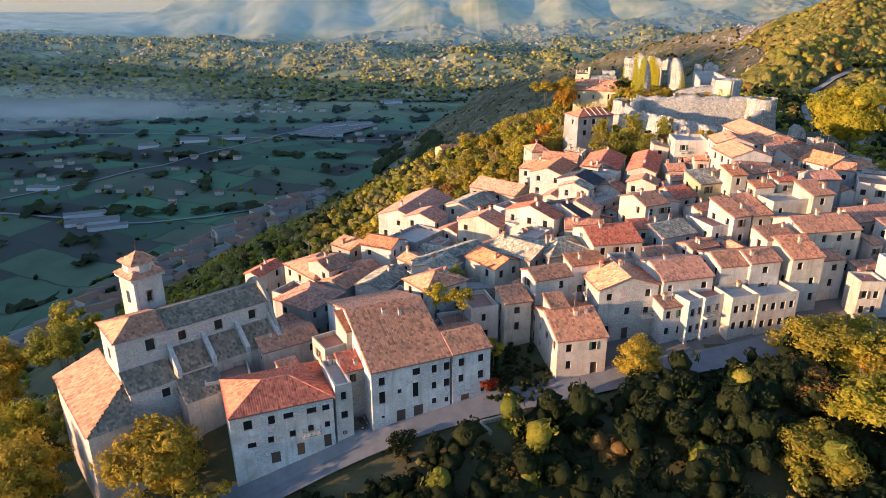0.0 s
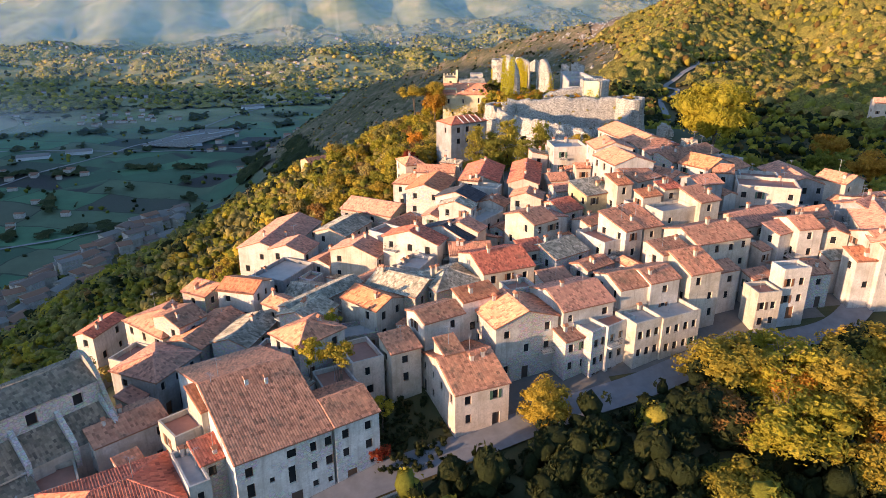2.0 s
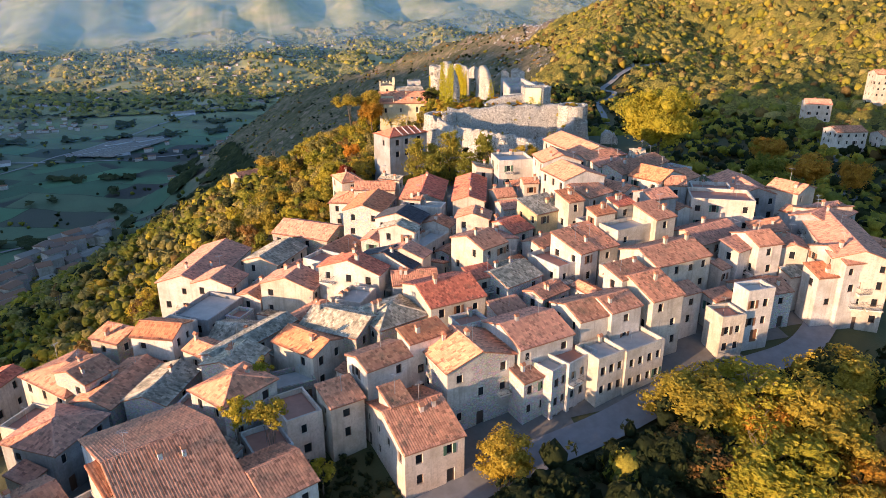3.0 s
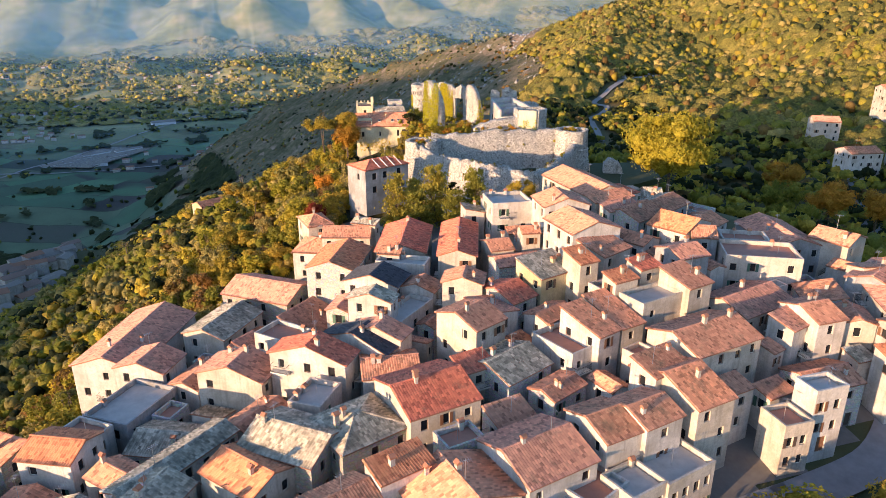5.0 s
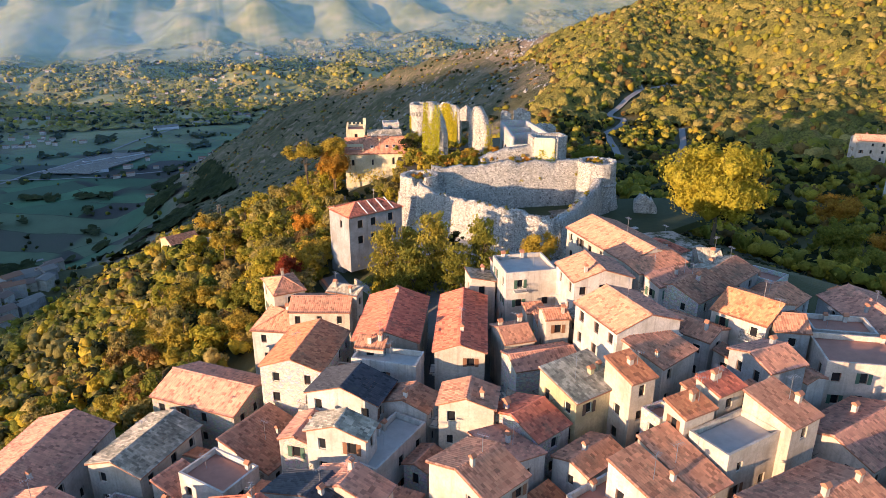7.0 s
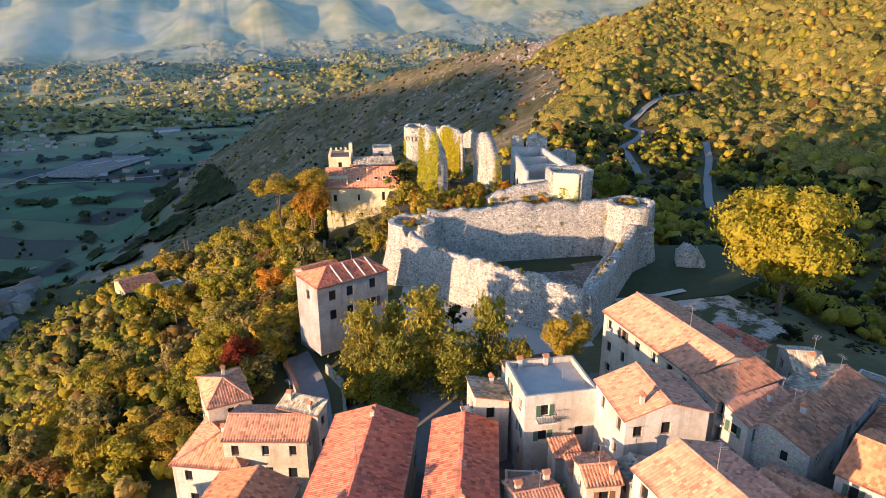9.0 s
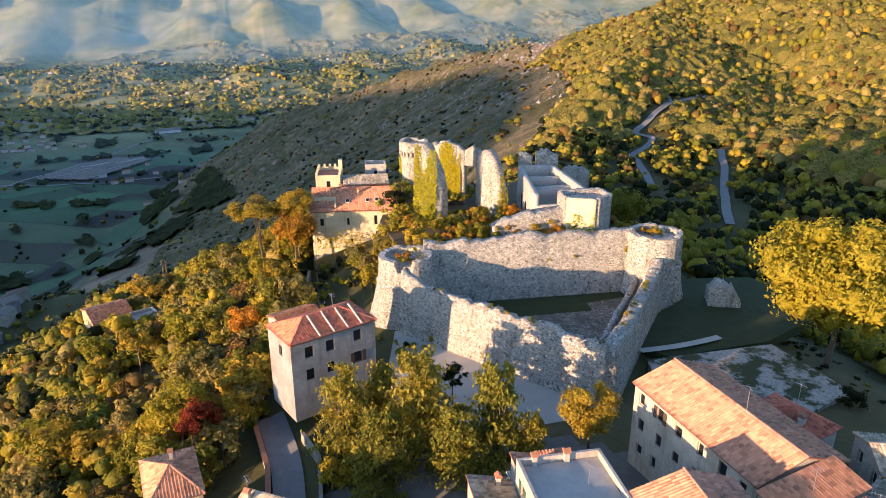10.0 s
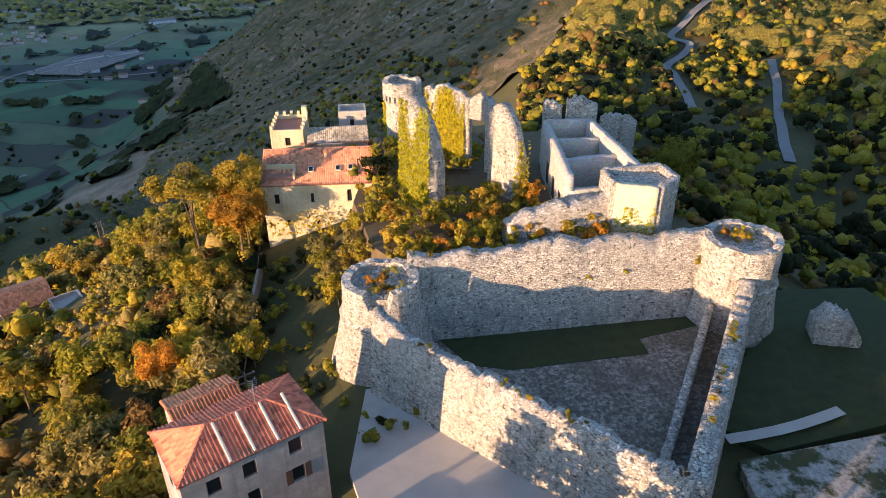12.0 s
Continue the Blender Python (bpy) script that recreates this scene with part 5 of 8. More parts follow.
def castle():
    top = empty("castle", pose(0, 0, 0), "ruined pale stone castle with round towers and broken curtain walls", "castle")
    w = CASTLE
    drum(top, 57.1, 219.2, [(51.0, 6.1), (53.6, 5.75), (56.5, 5.0), (59.2, 4.4), (59.4, 4.55), (59.7, 4.25), (61.5, 4.15), (63.6, 4.05)], w, 1.0, 1, 4.45)
    drum(top, 97.0, 214.5, [(50.5, 5.9), (53.6, 5.4), (57.0, 4.7), (59.6, 4.4), (59.8, 4.6), (60.1, 4.3), (62.5, 4.25), (64.9, 4.15)], w, 0.9, 2)
    ragged("curtain_wall", (60.4, 221.0), (94.2, 217.0), 1.6, 52.5, [64.6, 64.0, 64.4, 64.2, 64.6, 65.2, 64.4, 64.9, 64.2, 64.6, 64.9], top, w, 3, 0.3, 0.4, 2.0)
    ragged("curtain_wall", (55.6, 213.8), (74.6, 187.9), 1.3, 48.5, [63.0, 61.4, 61.7, 61.3, 61.7, 61.2, 61.5, 61.2, 61.5], top, w, 4, 0.45, 0.35, 1.3)
    ragged("curtain_wall", (74.6, 187.9), (95.4, 210.6), 1.7, 48.5, [61.3, 60.8, 60.2, 60.6, 60.3, 60.9, 61.6], top, w, 5, 0.4, 0.35, 0.9)
    ragged("inner_wall", (75.6, 193.2), (92.6, 212.2), 0.8, 52.0, [57.4, 57.0, 57.6, 57.0, 58.0], top, w, 6, 0.3)
    ragged("inner_wall", (72.8, 196.6), (75.8, 193.0), 0.8, 52.0, [56.8, 57.4], top, w, 7, 0.3)
    # ruins of the keep on the upper terrace
    ragged("fin_wall", (65.6, 243.4), (68.0, 237.0), 2.4, 58.0, [73.0, 74.8, 75.2, 74.0, 72.4, 71.0, 68.0], top, w, 8, 0.3, 0.25)
    ragged("fin_wall", (77.0, 241.6), (79.2, 236.6), 1.7, 58.0, [72.6, 73.6, 73.6, 72.8, 71.0, 67.5], top, w, 9, 0.3, 0.25)
    ragged("keep_wall", (71.2, 254.8), (75.4, 251.4), 1.3, 58.0, [72.4, 72.9, 72.5], top, w, 10, 0.5, 0.3)
    ragged("keep_wall", (75.4, 251.4), (76.6, 250.4), 1.2, 58.0, [72.6, 71.6], top, w, 11, 0.5, 0.3)
    ragged("keep_wall", (76.6, 250.4), (78.6, 248.6), 1.2, 68.6, [71.8, 72.6, 71.6], top, w, 21, 0.5, 0.25)
    ragged("keep_wall", (78.6, 248.6), (79.8, 246.6), 1.2, 58.0, [72.4, 71.0, 69.0], top, w, 22, 0.5, 0.25)
    ragged("keep_wall", (79.8, 246.6), (80.0, 242.6), 1.0, 58.0, [68.4, 66.0, 64.5], top, w, 12, 0.5, 0.3)
    drum(top, 69.2, 262.6, [(54.0, 3.1), (61.0, 2.75), (69.2, 2.7), (69.5, 3.05), (71.4, 3.0)], w, 0.8, 13)
    corbels = Shape()
    for i in range(22):
        corbels.box(2.6, -0.16, 68.4, 3.05, 0.16, 69.5, pose(69.2, 262.6, 0, 0, 0, i * 360 / 22))
    corbels.put("corbels", w, top)
    ragged("rampart", (73.0, 225.3), (86.6, 224.6), 2.4, 60.5, [64.4, 65.4, 66.2, 66.4, 66.6, 66.9], top, w, 14, 0.25, 0.4, 0.5)
    # the restored palace block: a solid bastion in front, roofless rooms behind
    pale = WALL["sunny"]
    for (ax, ay), (bx, by), zt in (((85.4, 223.0), (89.5, 220.7), 68.9), ((89.5, 220.7), (92.9, 222.8), 68.9), ((92.9, 222.8), (93.3, 226.8), 68.9), ((93.3, 226.8), (86.0, 227.2), 68.9), ((86.0, 227.2), (85.4, 223.0), 68.9)):
        ragged("block_wall", (ax, ay), (bx, by), 1.0, 58.0, [zt, zt], top, pale if ay < 223.5 and bx < 90 else w, int(ax), 0.06)
    cap = Shape()
    cap.box(86.2, 222.6, 60, 92.4, 226.6, 68.2)
    cap.put("block_top", w, top)
    for (ax, ay), (bx, by), zt in (((81.6, 227.0), (86.3, 245.6), 68.6), ((86.3, 245.6), (92.5, 245.0), 68.8), ((92.5, 245.0), (90.6, 226.8), 68.8), ((85.2, 240.4), (91.6, 239.4), 67.9), ((83.6, 233.8), (91.2, 233.4), 67.8), ((81.6, 227.4), (86.0, 226.9), 66.6)):
        ragged("palace_wall", (ax, ay), (bx, by), 0.95, 56.0, [zt, zt], top, WALL["pale"], int(ay), 0.05, 1.0)
    floor_ = Shape()
    floor_.box(86.2, 240.6, 60, 91.6, 245.0, 65.4)
    floor_.put("palace_floor", IRON, top)
    # near-black slabs on the solid wall paint in the shade of open doorways
    doorway_slabs = Shape()
    for k in (0.18, 0.42, 0.68):
        x0, y0 = 81.1 + 4.7 * k, 227.0 + 18.6 * k
        doorway_slabs.box(-0.06, -0.7, 62.2, 0.12, 0.7, 65.0, pose(x0, y0, 0, 0, 0, -14))
    doorway_slabs.put("arch", GLASS, top, "near-black slab painting in a shaded doorway of the roofless palace")
    ragged("keep_wall", (87.0, 248.6), (89.6, 248.0), 1.0, 55.0, [70.4, 71.2, 70.2], top, w, 15, 0.5, 0.3)
    ragged("keep_wall", (90.2, 247.8), (94.2, 245.8), 1.0, 55.0, [71.2, 71.6, 70.6], top, w, 16, 0.5, 0.3)
    ragged("keep_wall", (99.4, 254.4), (104.2, 251.4), 1.0, 52.0, [65.6, 66.2, 65.2], top, w, 17, 0.5, 0.3)
    ragged("outwork", (103.6, 208.6), (108.0, 206.4), 3.0, 48.0, [56.4, 57.8, 57.6, 57.0, 55.0], top, w, 18, 0.35, 0.3, 0.8)
    return top


castle()
f = Shape()
TERRACE_EARTH = plain("castle_earth", (0.13, 0.095, 0.05), 0.95, 0, 0.5, 1.2)
f.v = [(60.5, 221.4, 62.4), (94.6, 217.6, 62.6), (99, 236, 62.0), (98, 262, 60.6), (66, 268, 60.6), (58, 244, 60.6), (58, 230, 61.2)]
f.v += [(x + (x - 78) * 0.12, y + (y - 240) * 0.12, 50.0) for x, y, z in f.v]
f.f = [tuple(range(7))] + [(i, 7 + i, 7 + (i + 1) % 7, (i + 1) % 7) for i in range(7)]
f.f = [t[::-1] if len(t) == 4 else t for t in f.f]
tagged(f.put("castle_mound", TERRACE_EARTH), "earth terrace behind the castle's curtain wall", "mound", kind="structure")


def sheet(name, pts, z, mat, label):
    s = Shape()
    s.v = [(x, y, z) for x, y in pts] + [(x, y, z - 1.5) for x, y in pts]
    n = len(pts)
    s.f = [tuple(range(n))] + [(i, n + i, n + (i + 1) % n, (i + 1) % n) for i in range(n)]
    ob = s.put(name, mat)
    ob.data.validate()
    return tagged(ob, label, "paving", kind="structure")


sheet("pavement_forecourt", [(54.0, 213.6), (50.7, 203), (52, 190), (62, 178), (74.6, 178), (75.6, 188.4), (56, 213.8)], 53.6, PAVING, "pale paved forecourt below the castle wall")
sheet("pavement_courtyard", [(58, 215), (75.0, 189.5), (96, 211), (94, 217.6), (61, 221.4)], 54.7, GRAVEL, "gravelled castle courtyard")
sheet("lawn_courtyard", [(62.5, 220), (65, 213.2), (69, 211.2), (84.2, 209.8), (84.5, 212.5), (93, 213), (93, 217)], 54.76, LAWN, "mown strip of lawn in the castle courtyard")
sheet("pavement_garden", [(84, 194), (80, 180), (90, 176), (104, 180), (103, 193)], 54.72, YARD, "pale gravel yard east of the castle")
sheet("lawn_garden", [(84.5, 199.5), (88, 194.5), (104, 194.5), (118, 200), (117, 215), (104, 218), (98, 209), (94, 207)], 54.25, LAWN, "dark mown grass east of the castle wall")
ribbon("pavement_path", [(84.6, 196.6), (90, 195.8), (97.6, 197.0)], 1.2, PAVING, "white concrete path across the castle garden", "path", 1.35)
ribbon("road_front", [(-75, 52), (-44, 64), (-27, 70.5), (-13, 77), (5, 83.5), (17, 86.2), (30, 89.6), (44, 92), (58, 96.5), (66, 97)], 5.0, ASPHALT, "worn grey asphalt road below the front houses", "road", 0.22)
ribbon("road_lane", [(64, 97), (80, 99), (93, 108), (97, 122), (98, 140), (96, 152)], 4.5, ASPHALT, "narrow asphalt lane between the houses", "road", 0.22)
ribbon("road_lane", [(33, 170), (36, 182), (36.5, 192), (35, 204)], 3.5, ASPHALT, "narrow lane beside the grey house", "road", 0.25)
ROAD_A = [(181, 344), (184, 351), (203, 399), (228, 419), (223, 432), (237, 441), (262, 462), (300, 480)]
ROAD_B = [(181, 300), (188, 311), (205, 335), (226, 363), (240, 385)]
PALE_ROAD = plain("worn_pale_asphalt", (0.24, 0.235, 0.23), 0.9, 0, 0.25, 0.4)
ribbon("road_mountain", ROAD_A, 3.2, PALE_ROAD, "winding asphalt road on the mountain side", "road", 0.6)
ribbon("road_hollow", ROAD_B, 3.0, PALE_ROAD, "straight grey lane in the hollow", "road", 0.6)
ribbon("road_east", [(180, 180), (205, 215), (240, 265), (290, 330), (330, 400)], 5.0, ASPHALT, "asphalt road past the eastern houses", "road", 0.5)


# ---- single houses round the castle ----
def yellow_house():
    """The big pale yellow house: skylights, a loggia cut into the roof and a crenellated terrace behind."""
    ob = house("gable", 45.9, 250.4, 61.5, -11, 15.8, 6.6, "terra", "sunny", pitch=0.44, shutters=False, holes={"front": [(1.6, 2.9, 0.7, 1.5, "window"), (6.6, 2.9, 0.6, 1.5, "window"), (11.8, 2.9, 0.7, 1.9, "window"), (12.0, 5.8, 1.0, 1.7, "door"), (3.0, 6.4, 0.5, 0.9, "window"), (7.2, 6.4, 0.5, 0.8, "window")], "right": [(4.0, 2.6, 0.8, 1.4, "window")]})
    H = 61.5 - ob.matrix_world.translation.z
    for a, b in ((7.0, 2.6), (10.8, 2.7), (12.6, 2.8)):
        q = Shape()
        q.box(-0.38, -0.5, 0.0, 0.38, 0.5, 0.22)
        fr = q.put("skylight", SURROUND, ob)
        fr.matrix_local = pose(a, b, H + b * 0.44 + 0.05, 23.7, 0, 0)
        p = Shape()
        p.box(-0.28, -0.4, 0.2, 0.28, 0.4, 0.235)
        p.put("pane", GLASS, fr)
    q = Shape()
    q.box(0.9, 0.9, H - 0.4, 4.6, 3.0, H + 1.0)
    q.put("loggia_floor", TERRACE_RED, ob)
    q = Shape()
    q.box(0.7, 2.9, H, 4.8, 3.15, H + 2.0)
    q.box(4.6, 0.8, H - 0.2, 4.85, 2.9, H + 1.5)
    q.put("loggia_wall", WALL["sunny"], ob)
    q = Shape()
    for i in range(9):
        q.box(7.9 + i * 0.42, 6.2, H + 2.75, 7.95 + i * 0.42, 6.25, H + 3.7)
    q.box(7.85, 6.18, H + 3.62, 11.4, 6.28, H + 3.72)
    q.put("roof_railing", METAL, ob)
    back = house("flat", 48.4, 261.2, 65.2, -11, 4.9, 7.5, "tan", "sunny", extras=0)
    K = 65.2 - back.matrix_world.translation.z
    for i in range(5):
        for u, v in ((0.0, 0.2 + i * 1.7), (4.62, 0.2 + i * 1.7), (0.05 + i * 1.1, 7.2)):
            q = Shape()
            q.box(u, v, K + 0.5, u + 0.42, v + 0.5, K + 1.1)
            q.put("merlon", WALL["sunny"], back)
    q = Shape()
    q.box(4.4, 4.6, K - 1, 5.2, 5.6, K + 2.6)
    q.put("chimney_shaft", WALL["sunny"], back)


yellow_house()
house("shed", 53.6, 258.6, 64.0, -8, 9.2, 4.2, "grey", "stone", extras=0)
house("flat", 59.4, 266.0, 65.6, -8, 4.4, 3.8, "grey", "pale", extras=0)
grey_house = house("hip", 38.0, 196.4, 62.3, 21, 11.9, 3.5, "red", "grey", tall=10.5, pitch=0.42, holes={"front": [(1.8, 2.4, 1.1, 1.5, "window"), (4.6, 2.4, 1.1, 1.5, "window"), (8.4, 2.2, 1.1, 1.5, "window"), (1.8, 5.4, 1.1, 1.5, "window"), (4.6, 5.4, 1.1, 1.5, "window"), (8.4, 5.2, 1.1, 1.5, "window")], "left": [(3.0, 2.6, 0.9, 1.4, "window")]})
for k in (0.34, 0.50, 0.66, 0.82):
    bar = Shape()
    a0, a1 = Vector((11.9 * k, 0.1, 10.62)), Vector((11.9 * k, 3.4, 10.62 + 3.3 * 0.42))
    bar.tube(a0, a1, 0.13, 0.13, 6)
    bar.put("roof_rib", SURROUND, grey_house)
house("gable", 37.6, 203.0, 61.2, 21, 6.0, 2.6, "orange", "grey", extras=0)
house("gable", 0.6, 271.6, 33.9, 24, 8.6, 5.0, "brown", "yellow", extras=0)
house("flat", 11.0, 266.5, 34.4, 25, 5.0, 8.0, "grey", "white", extras=0)
house("gable", 247.0, 285.0, 46.0, -30, 11.0, 5.0, "plum", "pink", group="eastern houses")
house("gable", 226.0, 244.0, 42.5, -10, 13.0, 5.0, "brown", "white", group="eastern houses")
house("gable", 243.0, 238.0, 41.0, -10, 12.0, 4.5, "brown", "white", group="eastern houses")
house("gable", 300.0, 300.0, 55.0, -20, 12.0, 5.0, "tan", "cream", group="eastern houses")
# ---- trees ----
LEAF = {
    "green": foliage("green_leaves", (0.219, 0.240, 0.039), (0.350, 0.329, 0.051), (0.525, 0.431, 0.072)),
    "gold": foliage("golden_leaves", (0.406, 0.301, 0.042), (0.560, 0.413, 0.063), (0.672, 0.504, 0.084)),
    "yellow": foliage("yellow_leaves", (0.360, 0.330, 0.030), (0.460, 0.410, 0.045), (0.540, 0.470, 0.070)),
    "lime": foliage("yellow_green_leaves", (0.368, 0.327, 0.036), (0.542, 0.457, 0.053), (0.697, 0.540, 0.081)),
    "orange": foliage("orange_leaves", (0.50, 0.235, 0.032), (0.66, 0.335, 0.047), (0.74, 0.430, 0.075)),
    "red": foliage("red_leaves", (0.260, 0.035, 0.020), (0.340, 0.060, 0.030), (0.380, 0.120, 0.050)),
    "olive": foliage("olive_leaves", (0.270, 0.246, 0.080), (0.420, 0.356, 0.118), (0.590, 0.470, 0.165)),
    # near-black: a dark green with the shade of thickets and woods put in
    "dark": foliage("dark_shaded_leaves", (0.022, 0.034, 0.011), (0.036, 0.050, 0.016), (0.062, 0.072, 0.024)),
    "cedar": foliage("cedar_needles", (0.270, 0.255, 0.048), (0.440, 0.390, 0.070), (0.600, 0.490, 0.095)),
    "brown": foliage("brown_leaves", (0.226, 0.131, 0.043), (0.331, 0.191, 0.061), (0.435, 0.261, 0.087)),
}


def cards(centres, normals, size, rs):
    """One small folded leaf spray at each centre."""
    n = len(centres)
    nrm = normals + rs.normal(0, 0.55, (n, 3))
    nrm /= np.linalg.norm(nrm, axis=1)[:, None] + 1e-9
    ref = rs.normal(0, 1, (n, 3))
    a = np.cross(nrm, ref)
    a /= np.linalg.norm(a, axis=1)[:, None] + 1e-9
    b = np.cross(nrm, a)
    s = size * rs.uniform(0.6, 1.35, n)[:, None]
    mid = nrm * s * 0.25
    v = np.stack([centres - a * s, centres - b * s * 0.55 + mid * 0.4, centres + a * s, centres + b * s * 0.55 + mid], 1)
    return v.reshape(-1, 3), np.arange(4 * n).reshape(n, 4)


GOLD = (1 + 5 ** 0.5) / 2
ICO = np.array([(-1, GOLD, 0), (1, GOLD, 0), (-1, -GOLD, 0), (1, -GOLD, 0), (0, -1, GOLD), (0, 1, GOLD), (0, -1, -GOLD), (0, 1, -GOLD), (GOLD, 0, -1), (GOLD, 0, 1), (-GOLD, 0, -1), (-GOLD, 0, 1)]) / math.hypot(1, GOLD)
ICO_F = np.array([(0, 11, 5), (0, 5, 1), (0, 1, 7), (0, 7, 10), (0, 10, 11), (1, 5, 9), (5, 11, 4), (11, 10, 2), (10, 7, 6), (7, 1, 8), (3, 9, 4), (3, 4, 2), (3, 2, 6), (3, 6, 8), (3, 8, 9), (4, 9, 5), (2, 4, 11), (6, 2, 10), (8, 6, 7), (9, 8, 1)])


def masses(centres, radii, rs, rough_=0.3):
    """An uneven mass of twigs inside each lobe."""
    n = len(centres)
    w = ICO[None] * rs.uniform(1 - rough_, 1 + rough_ * 0.6, (n, 12, 1)) * np.asarray(radii)[:, None, None] + np.asarray(centres)[:, None]
    f = ICO_F[None] + 12 * np.arange(n)[:, None, None]
    return w.reshape(-1, 3), f.reshape(-1, 3)


def crown_lobes(lobes, rs, flat=0.8):
    c, r = [], []
    for i in range(lobes):
        d = rs.normal(0, 1, 3)
        d /= np.linalg.norm(d)
        k = rs.uniform(0.35, 0.86)
        c.append(d * k * np.array([1, 1, flat]))
        r.append(rs.uniform(0.14, 0.34))
    return np.array(c), np.array(r)


def crown_points(n, lobes, rs, flat=0.8):
    """Points on the outsides of many overlapping lobes, within a unit crown; and the lobes."""
    c, r = crown_lobes(lobes, rs, flat)
    w = r ** 2 / (r ** 2).sum()
    pick = rs.choice(lobes, n, p=w)
    d = rs.normal(0, 1, (n, 3))
    d /= np.linalg.norm(d, axis=1)[:, None]
    d[:, 2] = np.where(rs.rand(n) < 0.7, np.abs(d[:, 2]), d[:, 2])
    p = c[pick] + d * (r[pick] * rs.uniform(0.78, 1.10, n))[:, None]
    out = d * 0.6 + p / (np.linalg.norm(p, axis=1)[:, None] + 1e-6) * 0.6
    return p, out, c, r


def leafy(name, v, quads, w, tris, mat):
    """One mesh of leaf sprays and the masses behind them."""
    me = bpy.data.meshes.new(name)
    V = np.concatenate([v, w]).astype(np.float32)
    nq, ntr = len(quads), len(tris)
    me.vertices.add(len(V))
    me.vertices.foreach_set("co", V.ravel())
    me.loops.add(4 * nq + 3 * ntr)
    me.loops.foreach_set("vertex_index", np.concatenate([quads.ravel(), (tris + len(v)).ravel()]).astype(np.int32))
    me.polygons.add(nq + ntr)
    me.polygons.foreach_set("loop_start", np.concatenate([np.arange(nq) * 4, 4 * nq + np.arange(ntr) * 3]).astype(np.int32))
    me.polygons.foreach_set("use_smooth", np.arange(nq + ntr) >= nq)
    me.update(calc_edges=True)
    me.materials.append(mat)
    return me


def conifer_points(n, rs, layers=11, spread=0.42):
    p, out = [], []
    for i in range(n):
        k = rs.rand() ** 1.4
        lay = int(k * layers) / layers
        r = spread * (1 - lay) ** 0.8 * math.sqrt(rs.uniform(0.08, 1)) * (0.75 + 0.35 * math.sin(rs.randint(0, 6) * 1.7 + lay * 23))
        a = rs.uniform(0, 6.283)
        p.append((r * math.cos(a), r * math.sin(a), lay * 2 - 1 - r * 0.35 + rs.uniform(-0.03, 0.03)))
        out.append((0.5 * math.cos(a), 0.5 * math.sin(a), 0.8))
    return np.array(p), np.array(out)


def cedar_points(n, rs, boughs=46):
    """Spreading boughs at uneven heights, each a flat tapering spray that droops at its tip."""
    p, out = [], []
    for i in range(boughs):
        h = (i + rs.rand()) / boughs
        a, reach = rs.uniform(0, 6.283), (1.0 - 0.72 * h ** 1.5) * rs.uniform(0.55, 1.1) * (0.75 + 0.5 * min(h * 3, 0.5))
        m = int(n / boughs)
        k = rs.rand(m) ** 0.6
        side = rs.normal(0, 0.16, m) * (0.5 + k)
        r = k * reach
        x, y = r * math.cos(a) - side * math.sin(a), r * math.sin(a) + side * math.cos(a)
        z = -0.95 + 1.85 * h + 0.18 * r - 0.22 * r * r + rs.normal(0, 0.035, m)
        p.append(np.column_stack([x, y, z]))
        out.append(np.column_stack([0.45 * np.cos(a) + 0 * r, 0.45 * np.sin(a) + 0 * r, 0.8 + 0 * r]))
    return np.concatenate(p), np.concatenate(out)


CROWNS = {}


def crown_mesh(kind, size, variant):
    """Shared crowns of radius 1, by leaf colour, size class and variant."""
    key = (kind, size, variant)
    if key not in CROWNS:
        rs = np.random.RandomState(sum(ord(ch) for ch in kind + size) * 7 + variant)
        n, lobes, leaf = {"small": (240, 7, 0.12), "mid": (800, 22, 0.085), "big": (4800, 46, 0.043), "huge": (13000, 60, 0.032), "cedar": (6200, 0, 0.048), "cone": (1700, 0, 0.06), "umbrella": (2400, 20, 0.055)}[size]
        w, tris = np.zeros((0, 3)), np.zeros((0, 3), int)
        if size == "cone":
            p, out = conifer_points(n, rs)
        elif size == "cedar":
            p, out = cedar_points(n, rs)
        else:
            p, out, c, r = crown_points(n, lobes, rs, 0.6 if size == "umbrella" else 0.85)
            w, tris = masses(c, r * 0.66, rs, 0.4)
        v, f = cards(p, out, leaf, rs)
        CROWNS[key] = leafy("crown", v, f, w, tris, LEAF[kind])
    return CROWNS[key]


TRUNKS = {}


def trunk_mesh(variant):
    if variant not in TRUNKS:
        rs = random.Random(variant)
        s = Shape()
        p = Vector((0, 0, -0.12))
        r = 0.055
        for i in range(4):
            q = p + Vector((rs.uniform(-0.05, 0.05), rs.uniform(-0.05, 0.05), 0.17))
            s.tube(p, q, r, r * 0.82, 7)
            p, r = q, r * 0.82
        for i in range(7):
            a = rs.uniform(0, 6.28)
            q = p + Vector((math.cos(a) * rs.uniform(0.12, 0.3), math.sin(a) * rs.uniform(0.12, 0.3), rs.uniform(0.15, 0.38)))
            s.tube(p - Vector((0, 0, rs.uniform(0, 0.2))), q, r * 0.6, r * 0.25, 5)
            for k in range(2):
                e = q + Vector((rs.uniform(-0.15, 0.15), rs.uniform(-0.15, 0.15), rs.uniform(0.02, 0.18)))
                s.tube(q, e, r * 0.25, r * 0.08, 4)
        ob = s.put("trunk", BARK)
        TRUNKS[variant] = ob.data
        bpy.data.objects.remove(ob)
    return TRUNKS[variant]


